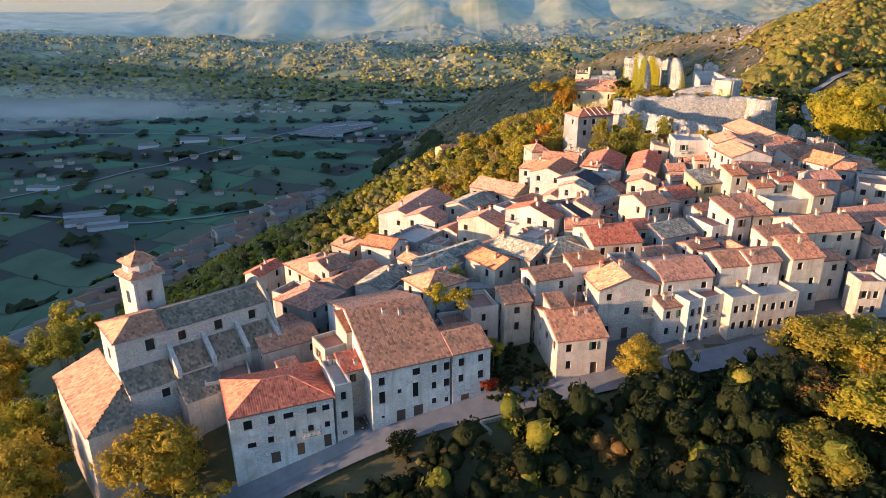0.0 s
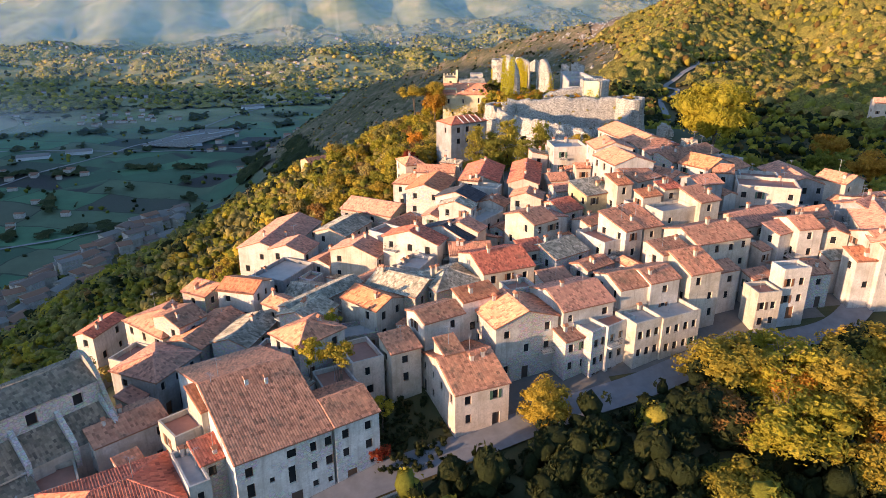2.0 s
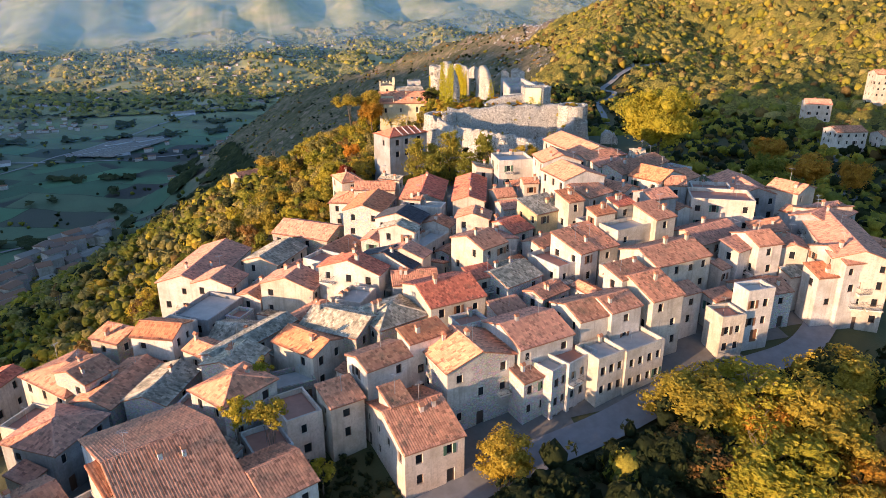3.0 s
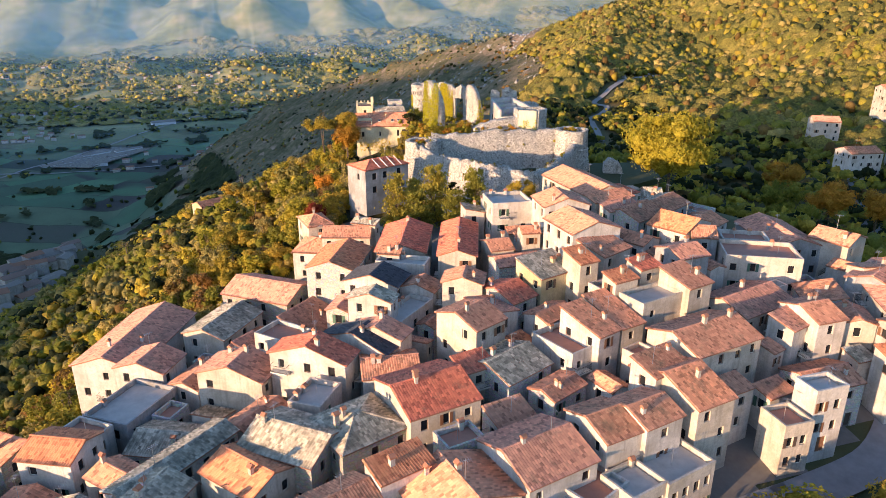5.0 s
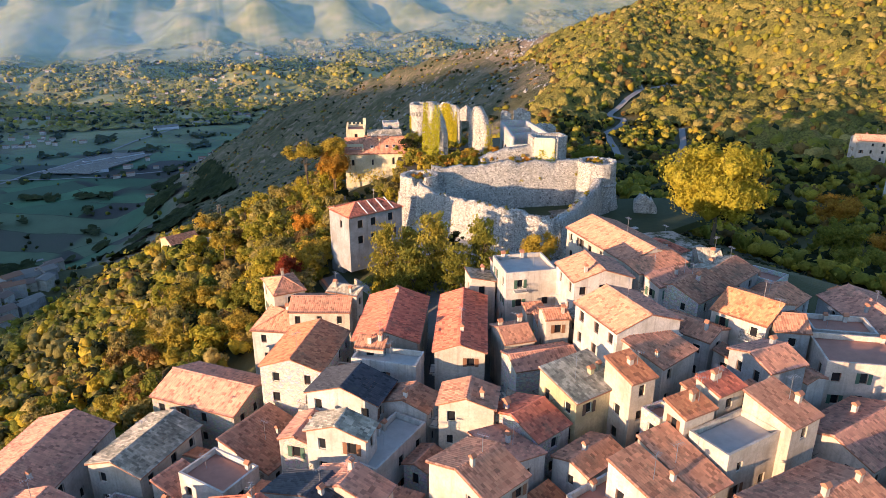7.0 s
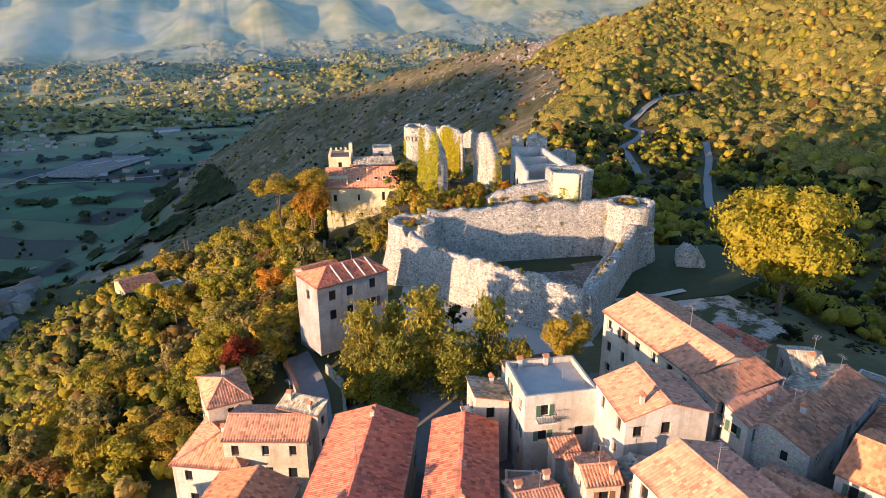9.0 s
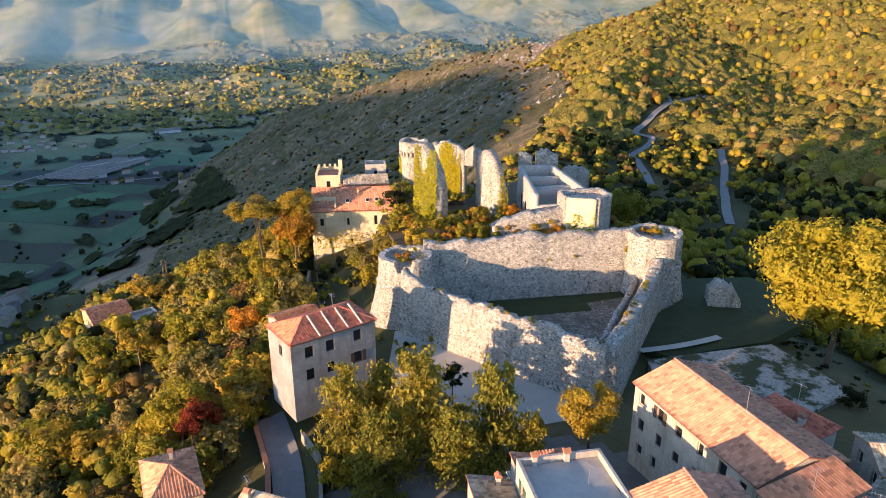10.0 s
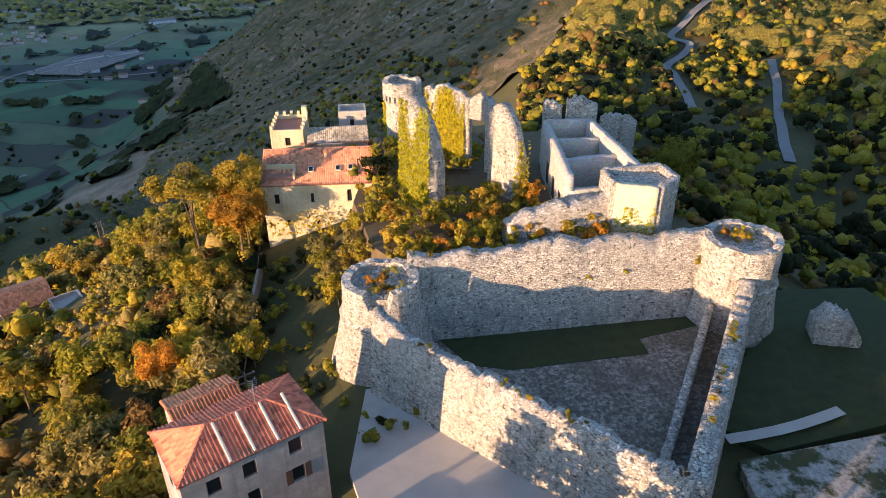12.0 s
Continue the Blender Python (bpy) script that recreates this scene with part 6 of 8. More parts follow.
WORDS = {"green": "green leafy", "gold": "golden autumn", "yellow": "bright yellow", "lime": "yellow-green", "orange": "orange autumn", "red": "red autumn", "olive": "silvery olive", "dark": "dark green", "cedar": "dark cedar", "brown": "brown autumn"}
count = [0]


def tree(kind, x, y, R, top_z, size=None, base=None, tall=None, where="on the slope"):
    """A tree whose crown of radius R reaches up to top_z."""
    count[0] += 1
    v = count[0]
    rs = random.Random(v)
    size = size or ("small" if R < 1.6 else "mid" if R < 5.0 else "big")
    zb = g(x, y) - 0.2 if base is None else base
    hgt = max(top_z - zb, R * 1.2)
    name = "shrub" if size == "small" else "tree"
    ob = empty(name, pose(x, y, zb), f"{WORDS[kind]} {name} {where}", name, "trees" if name == "tree" else "shrubs")
    half = {"cone": hgt * 0.48, "cedar": hgt * 0.48, "umbrella": R * 0.62}.get(size, min(R * 0.95, hgt * 0.52))
    c = new("crown", crown_mesh(kind, size, v % 3))
    c.parent = ob
    wide = R * (2.2 if size == "cone" else 1.0)
    c.matrix_local = Matrix.LocRotScale((0, 0, hgt - half), Euler((0, 0, rs.uniform(0, 6.28))), (wide, wide * rs.uniform(0.9, 1.1), half))
    if size != "small":
        t = new("trunk", trunk_mesh(v % 4))
        t.parent = ob
        tr = 0.8 + R * 0.9
        t.matrix_local = Matrix.LocRotScale((0, 0, 0.3), Euler((0, 0, rs.uniform(0, 6.28))), (tr if size != "cone" else R, tr if size != "cone" else R, hgt * (0.95 if size == "umbrella" else 0.8)))
    return ob


def occupied(x, y, pad=1.0):
    for ox, oy, ux, uy, L, D, top in FOOT:
        dx, dy = x - ox, y - oy
        a, b = dx * ux + dy * uy, -dx * uy + dy * ux
        if -pad < a < L + pad and -pad < b < D + pad:
            return True
    return False


def taken(x, y, pad):
    """As occupied(), for arrays."""
    hit = np.zeros(len(x), bool)
    for ox, oy, ux, uy, L, D, top in FOOT:
        a, b = (x - ox) * ux + (y - oy) * uy, -(x - ox) * uy + (y - oy) * ux
        hit |= (a > -pad) & (a < L + pad) & (b > -pad) & (b < D + pad)
    return hit


# foreground, by the front road
tree("gold", -36.0, 71.8, 6.6, 48.5, where="beside the church")
tree("gold", -28.5, 67.5, 4.4, 43.5, where="beside the front road")
tree("gold", -55, 74, 6.5, 45, where="below the church")
tree("lime", -62, 84, 5.5, 44, where="below the church")
tree("dark", -48, 66, 5.5, 41, where="below the church")
tree("green", -64, 103, 5.0, 47, where="below the church")
tree("gold", -72, 96, 5.5, 42, where="below the church")
for kind, x, y, R, t in (("gold", -66, 69, 6.0, 38), ("green", -73, 79, 6.5, 39), ("lime", -58, 62, 6.0, 36), ("dark", -80, 88, 6.0, 38), ("gold", -77, 106, 6.0, 42), ("green", -68, 114, 5.5, 45), ("brown", -86, 100, 6.0, 38), ("gold", -50, 56, 5.5, 35), ("dark", -40, 60, 5.0, 37), ("green", -31, 60, 4.5, 37)):
    tree(kind, x, y, R, t, "big" if R > 5.8 else "mid", where="below the church")
tree("gold", 28.0, 88.0, 4.3, 52.0, "big", where="beside the front road")
for kind, x, y, R, t in (("gold", 54, 90, 7.0, 53), ("lime", 62, 88, 7.5, 54), ("gold", 66, 82, 8.0, 55), ("gold", 76, 89, 6.5, 54), ("lime", 57, 79, 8.0, 51), ("orange", 70, 73, 8.0, 50), ("gold", 47, 72, 6.0, 45), ("lime", 84, 82, 7.0, 54), ("brown", 50, 82.5, 5.5, 49), ("orange", 60, 84, 5.0, 53.5), ("gold", 64, 74, 6.5, 49)):
    tree(kind, x, y, R, t, "big", where="below the front road")
tree("lime", 41.5, 86.0, 2.3, 45.5, where="beside the front road")
tree("red", 6.0, 86.6, 1.9, 46.8, "mid", where="beside the big house")
tree("lime", -1.2, 95.4, 2.3, 57.4, where="behind the big house")
tree("gold", 2.4, 94.2, 2.5, 57.2, where="behind the big house")
tree("lime", 7.5, 91.5, 1.8, 50.0, where="beside the big house")
tree("lime", 2.2, 106.3, 2.0, 55.6, where="on a roof terrace", base=52.0)
tree("dark", -5.5, 76.5, 2.4, 44.0, where="beside the front road")
VERGE = ([-75, -60, -44, -27, -13, 5, 17, 30, 44, 58, 80], [47.5, 54, 60, 67, 73, 79.6, 82.4, 85.8, 88.2, 92.5, 94])
FRONT = ([-60, -45, -27, -13, 5, 17, 30, 44, 58, 80], [48, 55, 63, 70, 77, 80, 83.5, 86, 90, 92])
# cedars and trees on the castle forecourt
for x, y, R, t in ((42.8, 188.0, 4.6, 63.8), (50.5, 186.0, 5.6, 65.4), (58.0, 181.2, 4.8, 65.4), (46.0, 182.5, 4.6, 61.5), (53.5, 180.4, 4.8, 61.5), (61.0, 179.0, 3.6, 60.0), (47.6, 191.2, 3.8, 61.5)):
    tree("cedar", x, y, R, t, "cedar", where="below the castle wall", base=49.5)
tree("gold", 67.2, 178.3, 3.6, 63.5, "big", where="below the castle wall")
tree("lime", 41.0, 185.0, 2.2, 54.5, where="beside the lane")
tree("dark", 56.2, 191.5, 1.9, 60.0, where="on the castle forecourt", base=54.6)
tree("yellow", 111.5, 191.5, 11.0, 74.0, "huge", where="east of the castle")
tree("gold", 36.6, 250.6, 5.8, 66.4, "umbrella", where="beside the yellow house")
tree("orange", 42.6, 246.8, 4.6, 64.5, "big", where="beside the yellow house")
tree("gold", 43.4, 250.5, 3.8, 67.0, "big", where="beside the yellow house")
tree("orange", 33.0, 226.0, 3.0, 55.5, "big", where="on the slope below the lane")
for x, y, k, R, t in ((56.5, 226.0, "lime", 2.2, 61.0), (57.5, 230.5, "gold", 2.4, 62.5), (56.0, 234.0, "olive", 2.6, 62.0), (58.5, 237.5, "lime", 2.4, 63.5), (61.5, 243.5, "gold", 2.6, 64.0), (60.0, 240.0, "olive", 2.2, 62.5), (53.5, 229.5, "lime", 2.4, 58.5), (62.0, 247.5, "dark", 2.8, 66.0), (64.0, 252.0, "green", 3.0, 66.5)):
    tree(k, x, y, R, t, "mid", where="between the castle and the yellow house", base=t - 6.5)
tree("dark", 101.7, 178.1, 2.2, 57.0, "mid", where="in the castle garden")
tree("lime", 24.0, 203.0, 4.6, 57.0, "big", where="on the slope below the lane")
tree("gold", 1.5, 206.0, 5.0, 42.0, "big", where="on the slope below the lane")
tree("gold", 18.2, 190.0, 4.4, 50.0, "big", where="on the slope below the lane")
tree("green", 120, 262, 5.2, 58.0, where="behind the castle")
tree("red", 26.8, 199.0, 2.8, 56.0, "big", where="on the slope below the lane")
for x, y, k, t in ((173, 219, "orange", 51), (169, 196, "orange", 50), (180, 190, "orange", 49), (150, 190, "green", 49), (160, 205, "green", 49)):
    tree(k, x, y, 6.0, t, where="in the eastern hollow")
tree("dark", 94, 119, 4.6, 53.0, where="beside the lane")
tree("dark", 99, 112, 4.0, 52.0, where="beside the lane")
# the wooded slope west of the castle
rs_ = random.Random(4)
WEST = ([92, 112, 130, 150, 165, 175, 200, 215, 250, 300], [-36, -36, -24, -10, -2, 14, 33, 44, 46, 52])
made = 0
while made < 170:
    x, y = rs_.uniform(-40, 48), rs_.uniform(118, 290)
    edge = np.interp(y, *WEST)
    if x > edge - 1 or x < edge - 42 or occupied(x, y, 2.0) or (-8 < x < 24 and 240 < y < 282):
        continue
    made += 1
    kind = rs_.choice(["olive", "lime", "green", "green", "gold", "gold", "brown", "green", "olive"])
    R = rs_.uniform(2.4, 4.6)
    tree(kind, x, y, R, g(x, y) + rs_.uniform(5.5, 9.5), where="on the slope west of the castle")
# shrubs and weeds among the ruins
rs_ = random.Random(9)
for i in range(120):
    x, y = rs_.uniform(60, 98), rs_.uniform(220, 236)
    if x > 84 and y > 219.5 or y < 222.4 - 0.12 * (x - 60):
        continue
    R = rs_.uniform(0.8, 1.9)
    tree(rs_.choice(["gold", "lime", "lime", "orange", "green", "gold"]), x, y, R, 62.6 + R * 1.7, "small", 61.8, where="among the castle ruins")
for x, y, z in ((56, 217, 63), (58.5, 219.5, 63.2), (59, 217, 63.1), (97.6, 215.6, 64.4), (97.0, 214.5, 64.4), (72.5, 191.4, 60.6), (91, 205.8, 59.8), (95.4, 211, 60.6), (93.6, 209, 60.2), (80, 217.4, 60.4), (84.5, 217.0, 60.6), (92.6, 215.8, 61.4)):
    tree(rs_.choice(["lime", "gold", "yellow"]), x, y, 0.8, z + 1.1, "small", z - 0.2, where="growing on the castle walls")
for i in range(22):
    x, y = rs_.uniform(52, 64), rs_.uniform(224, 245)
    if x > 54 and y > 240:
        continue
    tree(rs_.choice(["lime", "olive", "gold", "green"]), x, y, rs_.uniform(1.0, 2.4), g(x, y) + rs_.uniform(3.0, 6.0), where="between the castle and the yellow house")


for i in range(46):
    k = rs_.random()
    ax, ay, bx, by, z = rs_.choice([(56.5, 212.6, 74.4, 188.4, 61.2), (75.0, 188.6, 95.0, 210.2, 60.5), (75.0, 188.6, 95.0, 210.2, 60.5), (61, 220.8, 93, 217.2, 64.2)])
    R = rs_.uniform(0.28, 0.6)
    tree(rs_.choice(["gold", "brown", "lime", "green"]), ax + (bx - ax) * k + rs_.uniform(-0.4, 0.4), ay + (by - ay) * k, R, z + R * 1.6, "small", z - 0.5, where="growing on the castle walls")
for cx, cy, z, n in ((57.1, 219.2, 62.6, 12), (97.0, 214.5, 63.8, 6)):
    for i in range(n):
        a, r = rs_.uniform(0, 6.28), rs_.uniform(0.3, 2.7)
        R = rs_.uniform(0.45, 0.9)
        tree(rs_.choice(["gold", "brown", "lime", "orange"]), cx + r * math.cos(a), cy + r * math.sin(a), R, z + R * 1.7, "small", z - 0.1, where="growing on the tower's top")


def ivy(pts, n, size, spread, seed, kind="lime"):
    """Climbers over a wall face: leaf sprays close to its plane."""
    rs = np.random.RandomState(seed)
    pts = np.array(pts, float)
    o, u, v = pts[0], pts[1] - pts[0], pts[2] - pts[0]
    a, b = rs.rand(n), rs.rand(n) ** 1.1
    nrm = np.cross(u, v)
    nrm /= np.linalg.norm(nrm)
    keep = (np.sin(a * 9 + seed) * 0.25 + 0.80) > b * rs.uniform(0.7, 1.2, n)
    a, b = a[keep], b[keep]
    p = o + a[:, None] * u + b[:, None] * v + nrm * rs.uniform(0.05, spread, len(a))[:, None]
    vv, ff = cards(p, np.tile(nrm, (len(p), 1)), size, rs)
    ob = part("ivy", vv, ff, LEAF[kind])
    return tagged(ob, "yellow-green ivy covering a ruined castle wall", "ivy", kind="stuff")


IVY = foliage("ivy_leaves", (0.40, 0.40, 0.03), (0.55, 0.52, 0.04), (0.68, 0.61, 0.06))
LEAF["ivy"] = IVY
ivy([(64.3, 243.4, 60.5), (66.7, 236.8, 60.5), (64.7, 242.4, 75.0)], 5200, 0.20, 0.35, 1, "ivy")
ivy([(66.3, 263.2, 59), (69.4, 259.7, 59), (66.3, 263.2, 69.2)], 2600, 0.24, 0.35, 2, "ivy")
ivy([(69.0, 259.8, 59), (71.6, 260.9, 59), (69.0, 259.8, 65.0)], 700, 0.24, 0.3, 8, "ivy")
ivy([(70.8, 254.3, 62), (75.6, 250.4, 62), (70.8, 254.3, 72.9)], 4200, 0.24, 0.4, 3, "ivy")
ivy([(78.0, 236.4, 60), (80.2, 236.8, 60), (78.0, 236.4, 70.0)], 700, 0.20, 0.3, 4, "ivy")
ivy([(85.4, 222.3, 61.4), (89.2, 220.0, 61.4), (85.4, 222.3, 66.5)], 420, 0.18, 0.2, 5, "ivy")
ivy([(55.2, 155.4, 50.0), (58.0, 157.0, 50.0), (55.2, 155.4, 57.5)], 300, 0.22, 0.4, 6, "ivy")
ivy([(46.5, 247.6, 55.0), (56.0, 247.1, 55.0), (46.5, 247.6, 58.5)], 320, 0.22, 0.2, 9, "lime")


def woodland(name, spots, kind, leaf, n, label, seed, lumps=3):
    """Trees and scrub past counting, one mesh: for each bush a few uneven masses with leaf sprays on them."""
    rs = np.random.RandomState(seed)
    spots = np.array(spots)
    m = len(spots)
    tv, tw = [], []
    for k in range(6):
        if lumps > 1:
            p, out, c, r = crown_points(n, lumps + 2, rs, 0.8)
            c, r = c[:lumps] * 0.62, np.maximum(r[:lumps], 0.25) * 1.5
        else:
            d = rs.normal(0, 1, (n, 3))
            d /= np.linalg.norm(d, axis=1)[:, None]
            p, out, c, r = d * rs.uniform(0.85, 1.1, (n, 1)), d, np.zeros((1, 3)), np.array([0.95])
        tv.append(cards(p, out, leaf, rs)[0])
        tw.append(masses(c, r, rs, 0.42)[0])
    tv, tw = np.array(tv), np.array(tw)
    pick = np.arange(m) % 6
    a = rs.uniform(0, 6.28, m)
    c, q = np.cos(a)[:, None], np.sin(a)[:, None]

    def place(t):
        t = t[pick]
        x = (t[..., 0] * c - t[..., 1] * q) * spots[:, 3:4] + spots[:, 0:1]
        y = (t[..., 0] * q + t[..., 1] * c) * spots[:, 3:4] + spots[:, 1:2]
        return np.stack([x, y, t[..., 2] * spots[:, 4:5] * 0.55 + spots[:, 2:3] + spots[:, 4:5] * 0.40], -1).reshape(-1, 3)
    quads = np.arange(4 * n * m).reshape(-1, 4)
    tris = (ICO_F[None] + 12 * np.arange(m * lumps)[:, None, None]).reshape(-1, 3)
    ob = new(name, leafy(name, place(tv), quads, place(tw), tris, LEAF[kind]))
    return tagged(ob, label, "woodland", kind="stuff")


def scatter(n, x0, x1, y0, y1, keep, seed, size, tall=(1.2, 1.9)):
    rs = np.random.RandomState(seed)
    x, y = rs.uniform(x0, x1, n), rs.uniform(y0, y1, n)
    ok = keep(x, y, rs)
    x, y = x[ok], y[ok]
    R = rs.uniform(size[0], size[1], len(x))
    return np.column_stack([x, y, lay(x, y), R, R * rs.uniform(*tall, len(x))])


# mostly the near-black kind, so the thicket's shade sits in its leaf colour
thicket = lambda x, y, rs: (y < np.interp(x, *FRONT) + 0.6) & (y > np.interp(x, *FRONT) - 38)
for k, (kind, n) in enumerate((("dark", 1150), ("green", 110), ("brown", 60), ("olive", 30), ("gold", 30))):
    woodland("thicket_front", [(x, y, z, R, h * 1.25) for x, y, z, R, h in scatter(n, -75, 100, 30, 92, thicket, 140 + k, (2.4, 4.4))], kind, 0.105, 110, "thicket of trees below the front road, shade in its leaf colour", 150 + k)
close = lambda x, y, rs: (x < np.interp(y, *WEST) - 2) & (x > np.interp(y, *WEST) - 60) & ~((x > -8) & (x < 24) & (y > 240) & (y < 282)) & ~taken(x, y, 2.0)
for k, (kind, n) in enumerate((("olive", 1250), ("green", 1050), ("lime", 420), ("gold", 560), ("brown", 300), ("dark", 260))):
    woodland("thicket_west", scatter(n, -110, 48, 92, 316, close, 160 + k, (2.0, 4.0)), kind, 0.13, 70, "dense bushes on the slope west of the castle", 170 + k)
mound = lambda x, y, rs: ~((x > 81) & (x < 95) & (y > 220)) & (x > 59) & ~((np.abs(x - 75) < 5) & (y > 241) & (y < 248))
for k, (kind, n) in enumerate((("lime", 150), ("gold", 120), ("green", 120), ("brown", 60))):
    woodland("weeds_terrace", [(x, y, 61.6, R, h) for x, y, z, R, h in scatter(n, 59, 98, 222.5, 262, mound, 180 + k, (0.7, 1.7))], kind, 0.13, 46, "tall weeds and bushes on the castle terrace", 190 + k)
garden = lambda x, y, rs: (x < 57 - 0.1 * (y - 224)) & ~taken(x, y, 0.8)
for k, (kind, n) in enumerate((("green", 60), ("lime", 40), ("dark", 40))):
    woodland("bushes_garden", scatter(n, 38, 60, 206, 246, garden, 200 + k, (0.7, 1.6)), kind, 0.13, 46, "low bushes below the yellow house", 210 + k)
plot = lambda x, y, rs: ~taken(x, y, 0.6) & (x > -8) & (x < 24)
for k, (kind, n) in enumerate((("lime", 150), ("olive", 200), ("gold", 110), ("green", 90))):
    woodland("bushes_slope", scatter(n, -8, 24, 238, 284, plot, 260 + k, (0.8, 1.7)), kind, 0.15, 36, "low bushes round the slope houses", 270 + k)
# the bank's shade is painted the same way, with near-black leaves
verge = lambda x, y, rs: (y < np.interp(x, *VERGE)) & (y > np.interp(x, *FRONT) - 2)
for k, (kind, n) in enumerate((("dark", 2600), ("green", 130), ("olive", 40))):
    woodland("bushes_verge", scatter(n, -75, 90, 42, 97, verge, 280 + k, (0.8, 1.9)), kind, 0.15, 36, "bushes on the bank below the road, shade in their leaf colour", 290 + k)
lawns = lambda x, y, rs: ~taken(x, y, 0.5) & (x > 86 + 0.45 * (y - 197)) & ~((x < 105) & (y < 199))
for k, (kind, n) in enumerate((("dark", 260), ("green", 40))):
    woodland("grass_garden", scatter(n, 84, 122, 172, 226, lawns, 300 + k, (0.4, 0.9), (0.5, 0.9)), kind, 0.16, 36, "dark rough grass in the castle garden", 310 + k)
bank = lambda x, y, rs: (x < np.interp(y, *WEST) - 30) & ~taken(x, y, 2.5)
for k, (kind, n) in enumerate((("olive", 900), ("green", 900), ("lime", 300), ("dark", 420), ("gold", 120))):
    woodland("woodland_bank", scatter(n, -115, 10, 120, 340, bank, 320 + k, (2.2, 4.4)), kind, 0.2, 14, "olive trees and scrub on the western bank", 330 + k, 2)
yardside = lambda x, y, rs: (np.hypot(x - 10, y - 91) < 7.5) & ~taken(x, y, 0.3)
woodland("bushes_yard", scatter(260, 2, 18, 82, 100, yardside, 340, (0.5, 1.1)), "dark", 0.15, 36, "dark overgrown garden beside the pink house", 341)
def off_road(x, y):
    ok = np.ones(len(x), bool)
    for line in (ROAD_A, ROAD_B):
        for (ax, ay), (bx, by) in zip(line, line[1:]):
            k = np.clip(((x - ax) * (bx - ax) + (y - ay) * (by - ay)) / ((bx - ax) ** 2 + (by - ay) ** 2), 0, 1)
            dx, dy = x - ax - k * (bx - ax), y - ay - k * (by - ay)
            ok &= (np.hypot(dx, dy) > 4.0) & ((np.abs(dx) > 3) | (dy > 0) | (dy < -7))
    return ok


clear = lambda x, y: (np.hypot(x - 50, y - 160) > 75) & off_road(x, y)
west = lambda x, y, rs: (x < np.interp(y, [60, 112, 150, 200, 260, 300, 420, 700], [-60, -85, -75, -35, -30, 60, 120, 300])) & (ground(x, y) > -225)
for k, (kind, n) in enumerate((("green", 800), ("olive", 1000), ("lime", 450), ("dark", 500), ("brown", 250))):
    woodland("woodland_west", scatter(n, -330, 160, 60, 700, west, 40 + k, (2.4, 4.8)), kind, 0.24, 9, "mixed woodland on the western slope", 50 + k, 2)
neareast = lambda x, y, rs: clear(x, y) & (x > np.interp(y, [60, 100, 170, 230, 300, 420, 560], [90, 106, 125, 118, 105, 150, 260])) & (ground(x, y) > 0) & (x <= 240) & (y <= 420)
for k, (kind, n) in enumerate((('green', 1300), ('lime', 300), ('gold', 180), ('dark', 1100), ('brown', 420))):
    woodland('woodland_hollow', scatter(n, 90, 240, 60, 420, neareast, 240 + k, (2.2, 4.6)), kind, 0.2, 14, 'dense autumn woodland in the hollow below the mountain', 250 + k)
def canopy_material(name, stops, cell, ground_tone):
    """Close-grown bushes: each its own colour, drifts of one kind, mottled by leaves and gaps."""
    m, nt, b = material(name)
    pos = world_pos(nt)
    bent = nt.nodes.new("ShaderNodeVectorMath")
    bent.operation = "MULTIPLY_ADD"
    bent.inputs[1].default_value = (cell * 0.5, cell * 0.5, 0)
    jog = node(nt, "ShaderNodeTexNoise", Scale=1.3 / cell, Detail=3.0)
    nt.links.new(pos, jog.inputs["Vector"])
    nt.links.new(jog.outputs["Color"], bent.inputs[0])
    nt.links.new(pos, bent.inputs[2])
    v = node(nt, "ShaderNodeTexVoronoi", Scale=1.0 / cell)
    nt.links.new(bent.outputs[0], v.inputs["Vector"])
    each = nt.nodes.new("ShaderNodeSeparateXYZ")
    nt.links.new(v.outputs["Color"], each.inputs[0])
    drift = noise_tex(nt, 0.10 / cell, 5, 0.6, pos)
    blend = nt.nodes.new("ShaderNodeMath")
    blend.operation = "MULTIPLY_ADD"
    blend.inputs[1].default_value = 0.45
    nt.links.new(each.outputs[0], blend.inputs[0])
    shift = nt.nodes.new("ShaderNodeMapRange")
    shift.inputs["From Min"].default_value, shift.inputs["From Max"].default_value = 0.30, 0.70
    shift.inputs["To Min"].default_value, shift.inputs["To Max"].default_value = -0.1, 0.65
    shift.clamp = False
    nt.links.new(drift, shift.inputs["Value"])
    nt.links.new(shift.outputs[0], blend.inputs[2])
    col = ramp(nt, blend.outputs[0], stops)
    leaves = noise_tex(nt, 7.0 / cell, 6, 0.8, pos)
    col = mix(nt, ramp(nt, leaves, [(0.40, (0.75, 0.75, 0.75)), (0.56, (0, 0, 0))]), col, ground_tone)
    nt.links.new(col, b.inputs["Base Color"])
    b.inputs["Roughness"].default_value = 0.9
    b.inputs["Specular IOR Level"].default_value = 0.1
    bump(nt, b, leaves, 1.0, cell * 0.22)
    return m


